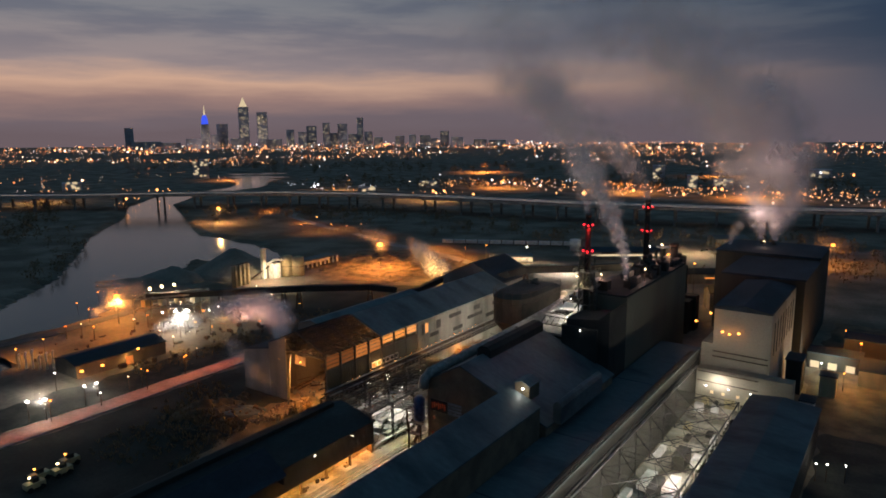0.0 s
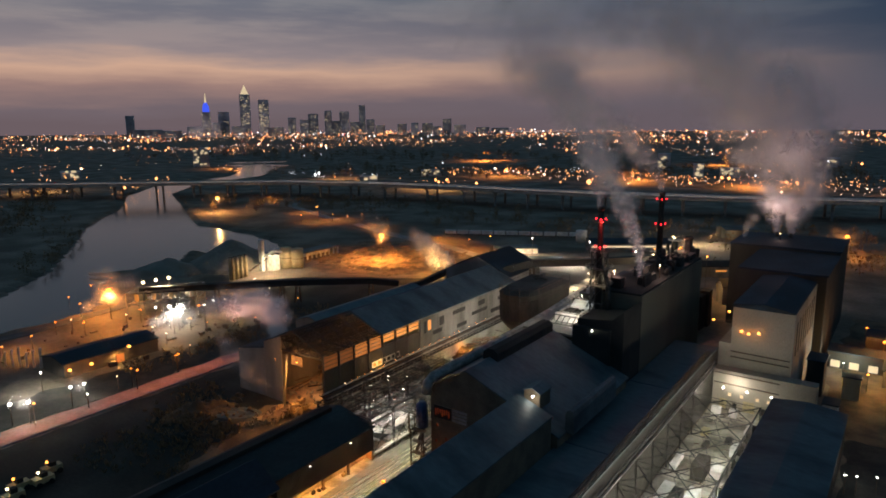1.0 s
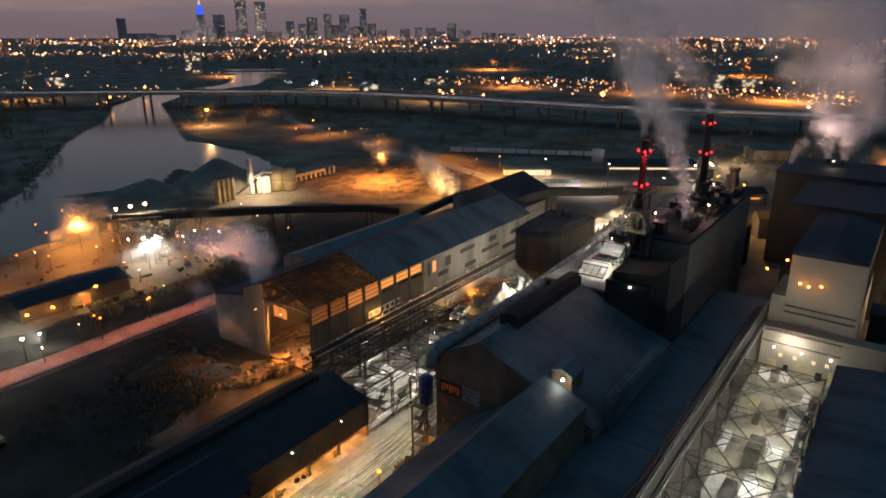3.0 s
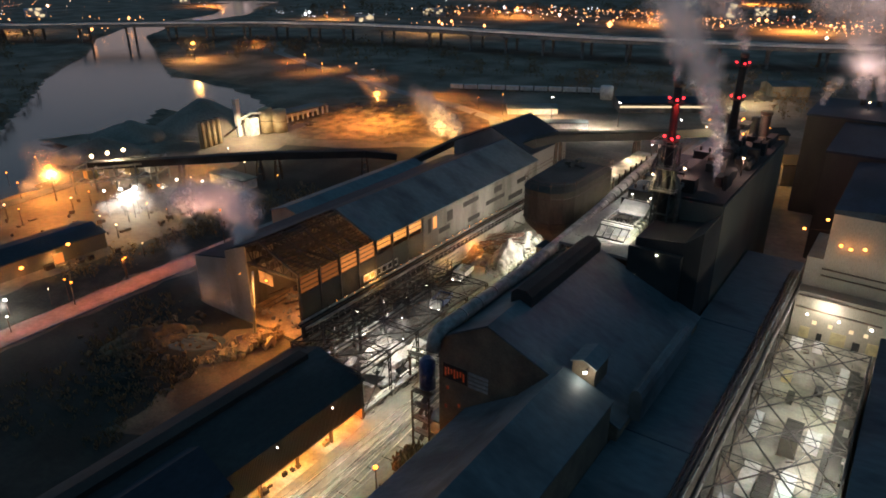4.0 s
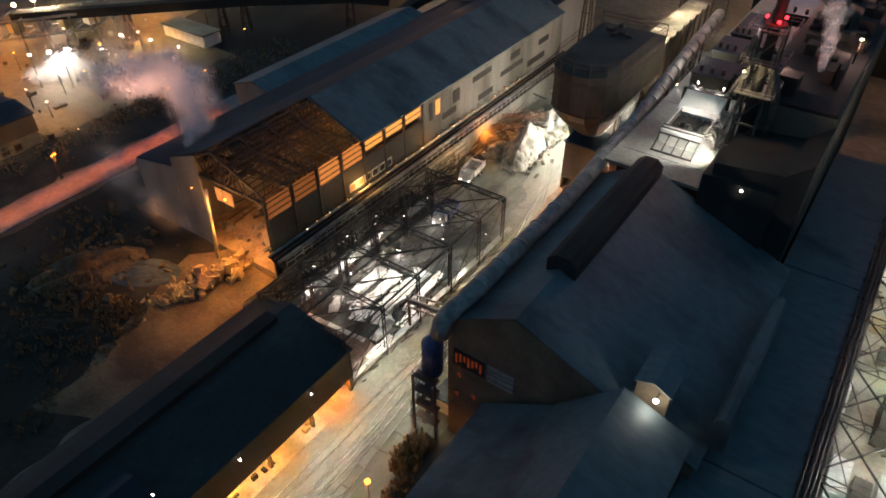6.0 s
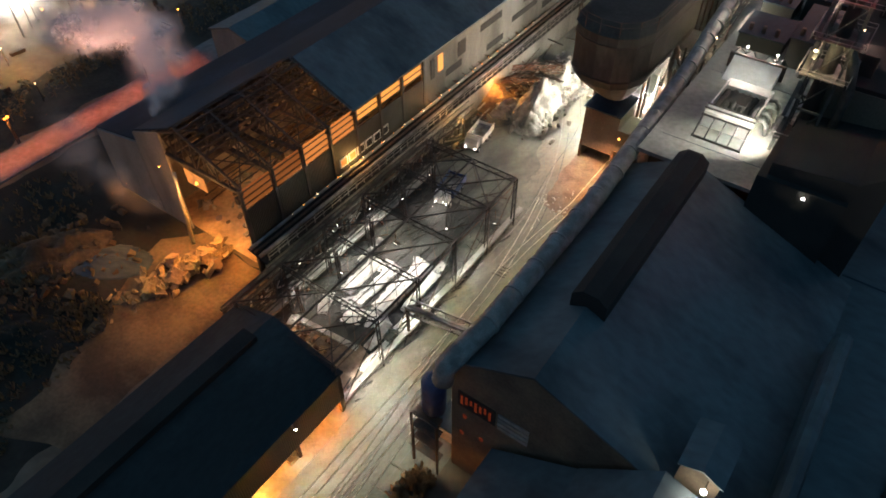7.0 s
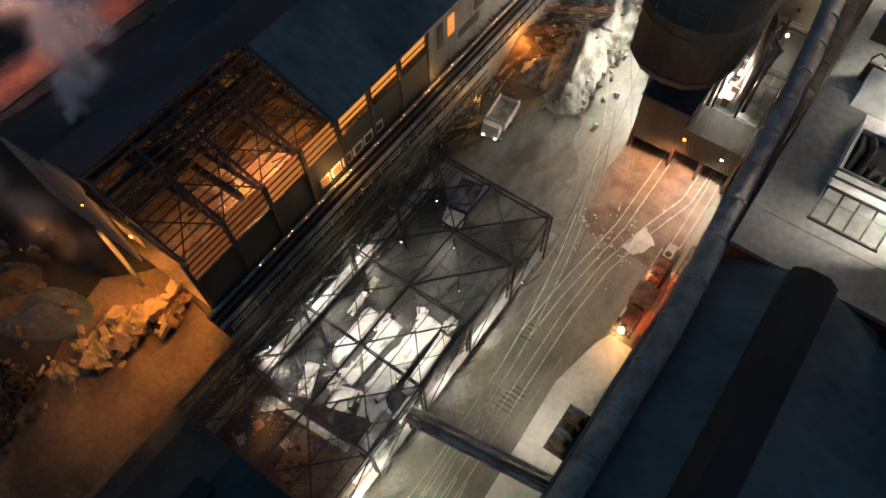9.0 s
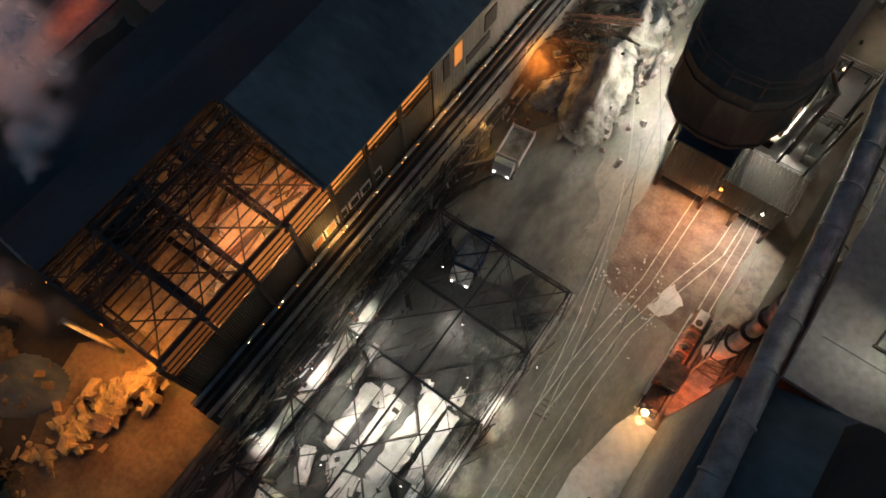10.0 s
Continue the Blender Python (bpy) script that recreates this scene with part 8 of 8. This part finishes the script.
for x, y, w, kind in ((228, 228, 13, 0), (258, 250, 44, 6), (391, 222, 18, 10), (340, 246, 24, 8), (378, 240, 14, 6), (509, 232, 13, 14), (530, 236, 14, 12), (546, 226, 17, 22), (572, 221, 12, 16), (585, 238, 18, 14), (600, 223, 16, 10), (618, 240, 16, 12), (631, 212, 11, 14), (645, 236, 14, 10),
                      (662, 246, 16, 10), (700, 244, 16, 10), (722, 242, 12, 8), (744, 243, 18, 10), (778, 236, 15, 10), (800, 246, 20, 8), (760, 248, 14, 6), (840, 250, 22, 8), (480, 248, 26, 10), (415, 246, 20, 10), (870, 252, 30, 6), (300, 252, 30, 4)):
    far_building(px_deg(x), D - 150 + 6 * (x % 40), w * 3.7, max(16, (263 - y) * 3.7), "dim downtown block with a few lit windows", windows=kind, depth=w * 3)
# mid-distance blocks
for x, y, w, h, dd in ((355, 0, 18, 40, 1500), (340, 0, 12, 34, 1520), (750, 0, 34, 10, 1150), (1215, 0, 16, 22, 1150), (1270, 0, 30, 14, 1180), (1440, 0, 40, 16, 1500), (120, 0, 30, 12, 1300), (1155, 0, 22, 30, 1300), (640, 0, 26, 9, 1050)):
    far_building(px_deg(x), dd, w, h, "dim mid-distance works block", windows=8)
for nm, (m_, vs, fs) in FAR.items():
    if not vs:
        continue
    me = bpy.data.meshes.new("city_lights")
    me.from_pydata(vs, [], fs)
    me.materials.append(m_)
    tagged(new("city_lights", me), "far " + nm.replace("_", " ") + " city lamps across the valley", "city lights", kind="stuff")

# ---- steam ----


def steam_material(name, colour, alpha, scale):
    """Soft puffs: dense at each puff's heart, thinning to nothing at its rim, broken up by drifting noise."""
    m = bpy.data.materials.new(name)
    m.use_nodes = True
    n, l = m.node_tree.nodes, m.node_tree.links
    n.clear()

    def sm(op, a, b, clamp=False):
        q = n.new("ShaderNodeMath")
        q.operation, q.use_clamp = op, clamp
        for i, v in enumerate((a, b)):
            if isinstance(v, (int, float)):
                q.inputs[i].default_value = v
            else:
                l.new(v, q.inputs[i])
        return q.outputs[0]

    out = n.new("ShaderNodeOutputMaterial")
    dif, trl, body = n.new("ShaderNodeBsdfDiffuse"), n.new("ShaderNodeBsdfTranslucent"), n.new("ShaderNodeMixShader")
    dif.inputs[0].default_value = trl.inputs[0].default_value = (*colour, 1)
    body.inputs[0].default_value = 0.5
    l.new(dif.outputs[0], body.inputs[1])
    l.new(trl.outputs[0], body.inputs[2])
    uv, off, ln = n.new("ShaderNodeUVMap"), n.new("ShaderNodeVectorMath"), n.new("ShaderNodeVectorMath")
    uv.uv_map = "round"
    off.operation, ln.operation = "SUBTRACT", "LENGTH"
    off.inputs[1].default_value = (0.5, 0.5, 0)
    l.new(uv.outputs[0], off.inputs[0])
    l.new(off.outputs[0], ln.inputs[0])
    r = sm("MULTIPLY", ln.outputs["Value"], 2.0)
    core = sm("POWER", sm("SUBTRACT", 1.0, sm("MULTIPLY", r, r), True), 1.6)
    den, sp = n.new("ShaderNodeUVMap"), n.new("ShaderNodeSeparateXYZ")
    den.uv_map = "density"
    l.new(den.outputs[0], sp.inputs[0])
    geo, tx = n.new("ShaderNodeNewGeometry"), n.new("ShaderNodeTexNoise")
    tx.inputs["Scale"].default_value, tx.inputs["Detail"].default_value, tx.inputs["Roughness"].default_value = scale, 4.0, 0.55
    l.new(geo.outputs["Position"], tx.inputs[0])
    wisp = n.new("ShaderNodeMapRange")
    for k, v in (("From Min", 0.36), ("From Max", 0.62), ("To Min", 0.12), ("To Max", 1.0)):
        wisp.inputs[k].default_value = v
    l.new(tx.outputs[0], wisp.inputs[0])
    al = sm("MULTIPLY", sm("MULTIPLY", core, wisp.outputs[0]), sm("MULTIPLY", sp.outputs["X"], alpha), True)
    tr, mix = n.new("ShaderNodeBsdfTransparent"), n.new("ShaderNodeMixShader")
    l.new(al, mix.inputs[0])
    l.new(tr.outputs[0], mix.inputs[1])
    l.new(body.outputs[0], mix.inputs[2])
    l.new(mix.outputs[0], out.inputs[0])
    return m


M["steam_grey"] = steam_material("steam_grey", (1.0, 0.97, 0.98), 0.33, 0.045)
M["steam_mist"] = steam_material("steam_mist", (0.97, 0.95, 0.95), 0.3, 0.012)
M["steam_pale"] = steam_material("steam_pale", (0.97, 0.95, 0.95), 0.5, 0.16)


def plume(path, rads, mat, label, seed, step=0.16, ends=(1.0, 0.35)):
    """A drifting column of steam: soft round puffs along a path, each of three crossed leaves; ends gives the density at foot and head."""
    pl = thing("steam_plume", *path[0], label, "steam plume", "steam plumes")
    rnd = random.Random(seed)
    pts = [Vector(p) for p in path]
    lens = [(b - a).length for a, b in zip(pts, pts[1:])]
    total, s = sum(lens), 0.0
    vs, fs, dens = [], [], []
    while s < total:
        d, i = s, 0
        while i < len(lens) - 1 and d > lens[i]:
            d -= lens[i]
            i += 1
        f = min(1.0, d / lens[i])
        c, r = pts[i].lerp(pts[i + 1], f), rads[i] + f * (rads[i + 1] - rads[i])
        o = Vector((rnd.gauss(0, 1), rnd.gauss(0, 1), rnd.gauss(0, 1))).normalized() * r * 0.72 * rnd.random() ** 0.5
        q = r * rnd.uniform(0.4, 0.78)
        turn = Euler([rnd.uniform(0, 6.28) for _ in range(3)]).to_matrix()
        k = s / total
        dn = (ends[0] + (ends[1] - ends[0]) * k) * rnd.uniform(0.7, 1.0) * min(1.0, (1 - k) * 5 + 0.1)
        for a, b in ((0, 1), (1, 2), (2, 0)):
            u, w = turn.col[a] * q, turn.col[b] * q
            j = len(vs)
            vs += [c + o - u - w, c + o + u - w, c + o + u + w, c + o - u + w]
            fs.append((j, j + 1, j + 2, j + 3))
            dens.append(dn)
        s += r * step
    me = bpy.data.meshes.new("billow")
    me.from_pydata([tuple(v) for v in vs], [], fs)
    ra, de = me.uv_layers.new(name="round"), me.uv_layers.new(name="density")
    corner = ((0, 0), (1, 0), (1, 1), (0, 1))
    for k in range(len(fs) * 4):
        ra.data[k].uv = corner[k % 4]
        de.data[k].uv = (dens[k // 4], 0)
    me.materials.append(M[mat])
    ob = tagged(new("billow", me), kind="stuff")
    ob.parent = pl
    ob.matrix_parent_inverse = pl.matrix_world.inverted()


plume([(64.2, 178, 38), (64.6, 178, 44), (67, 178, 54), (70, 178, 66), (66, 178, 82), (54, 178, 97), (36, 178, 112), (12, 178, 128), (-16, 178, 146), (-50, 178, 168)], [1.0, 3.2, 9, 16, 23, 29, 35, 40, 45, 50], "steam_grey", "huge grey-violet steam plume from the works roof", 1, 0.05, (1.35, 0.07))
plume([(58.8, 178, 38), (58.4, 178, 43), (57, 178, 52), (54, 178, 64), (47, 178, 80), (36, 178, 96)], [1.0, 2.8, 7.5, 12, 17, 22], "steam_grey", "pale steam jet beside the large plume", 2, 0.075, (1.3, 0.2))
plume([(35, 21, 66.4), (34.6, 21, 70), (33.4, 21, 77), (30.5, 21, 86), (25, 21, 96), (16, 22, 107), (4, 23, 119), (-10, 24, 134)], [1.1, 2.5, 4.6, 7.4, 11, 16, 22, 29], "steam_grey", "grey-violet steam plume from the slim smokestack", 3, 0.06, (1.1, 0.0))
plume([(41.6, 39, 41), (41.6, 39, 46), (40.6, 39, 51), (38.6, 38, 58), (35.8, 37, 66), (32, 35, 75), (26, 33, 86)], [0.8, 1.5, 2.3, 3.3, 4.4, 6.2, 9], "steam_pale", "pinkish steam column rising off the high bay", 4, 0.08, (1.1, 0.4))
plume([(35, 78.6, 65.8), (34, 78.6, 69), (30.5, 78.6, 75), (24, 78.6, 82), (14, 79, 90), (0, 80, 100), (-18, 80, 112)], [1.2, 2.4, 4.4, 7, 10.5, 15, 20], "steam_grey", "grey steam plume from the far smokestack", 5, 0.07, (1.1, 0.0))
plume([(-113, 158, 2), (-118, 160, 6), (-127, 164, 10), (-140, 171, 14), (-156, 178, 17)], [3, 7, 9, 9, 7], "steam_pale", "low steam bank glowing orange over the field", 6, 0.06, (1.2, 0.6))
plume([(-68, -16, 17), (-71, -12, 19), (-76, -7, 21.5), (-82, -4, 23.5), (-89, -5, 24.5), (-97, -10, 24), (-106, -16, 22)], [1.6, 3.6, 6, 7.2, 7, 6, 4.5], "steam_pale", "billowing pinkish steam by the annex", 7, 0.05, (0.5, 0.95))
plume([(-165, -4, 2), (-159, 1, 4), (-153, 6, 7), (-145, 12, 10), (-135, 20, 12)], [4, 6, 7, 8, 8], "steam_pale", "floodlit steam drifting over the works yard", 8, 0.1, (0.5, 0.35))
# this vapour is added to make the orange lamp's glow
plume([(-204, -12, 6), (-198, -6, 11), (-194, 0, 15), (-188, 8, 18)], [5, 8, 9, 8], "steam_pale", "thin orange-lit vapour round a yard lamp", 9, 0.12, (0.3, 0.2))
plume([(46, 168, 36), (46.4, 168, 39), (48, 168, 43), (51, 168, 48)], [0.8, 1.8, 3.0, 4.2], "steam_pale", "small pale steam jet beside the works roof", 10, 0.1, (0.9, 0.3))
plume([(-58, -27, 4), (-62, -29, 8), (-68, -31, 12), (-75, -30, 16), (-82, -26, 19)], [2.5, 4, 5.5, 6, 5], "steam_pale", "thin brownish smoke drifting past the hall's end wall", 11, 0.12, (0.16, 0.22))


# Mist added round a lamp, in place of its glare halo.
def halo_mist(x, y, z, r, density, seed):
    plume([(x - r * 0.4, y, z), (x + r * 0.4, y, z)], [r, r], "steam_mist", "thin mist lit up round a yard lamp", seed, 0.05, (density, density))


plume([(-18, -34, 5), (-15, -24, 6), (-14, -12, 6), (-14, 0, 6), (-16, 10, 6)], [5, 7, 7.5, 7, 5], "steam_mist", "thin steam hanging over the floodlit slab yard", 12, 0.06, (0.05, 0.05))
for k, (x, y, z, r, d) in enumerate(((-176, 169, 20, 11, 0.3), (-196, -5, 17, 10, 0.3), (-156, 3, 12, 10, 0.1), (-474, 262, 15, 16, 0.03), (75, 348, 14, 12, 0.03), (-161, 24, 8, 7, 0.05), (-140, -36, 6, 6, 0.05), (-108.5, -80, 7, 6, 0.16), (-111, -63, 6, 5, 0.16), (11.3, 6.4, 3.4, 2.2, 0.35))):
    halo_mist(x, y, z, r, d, 40 + k)
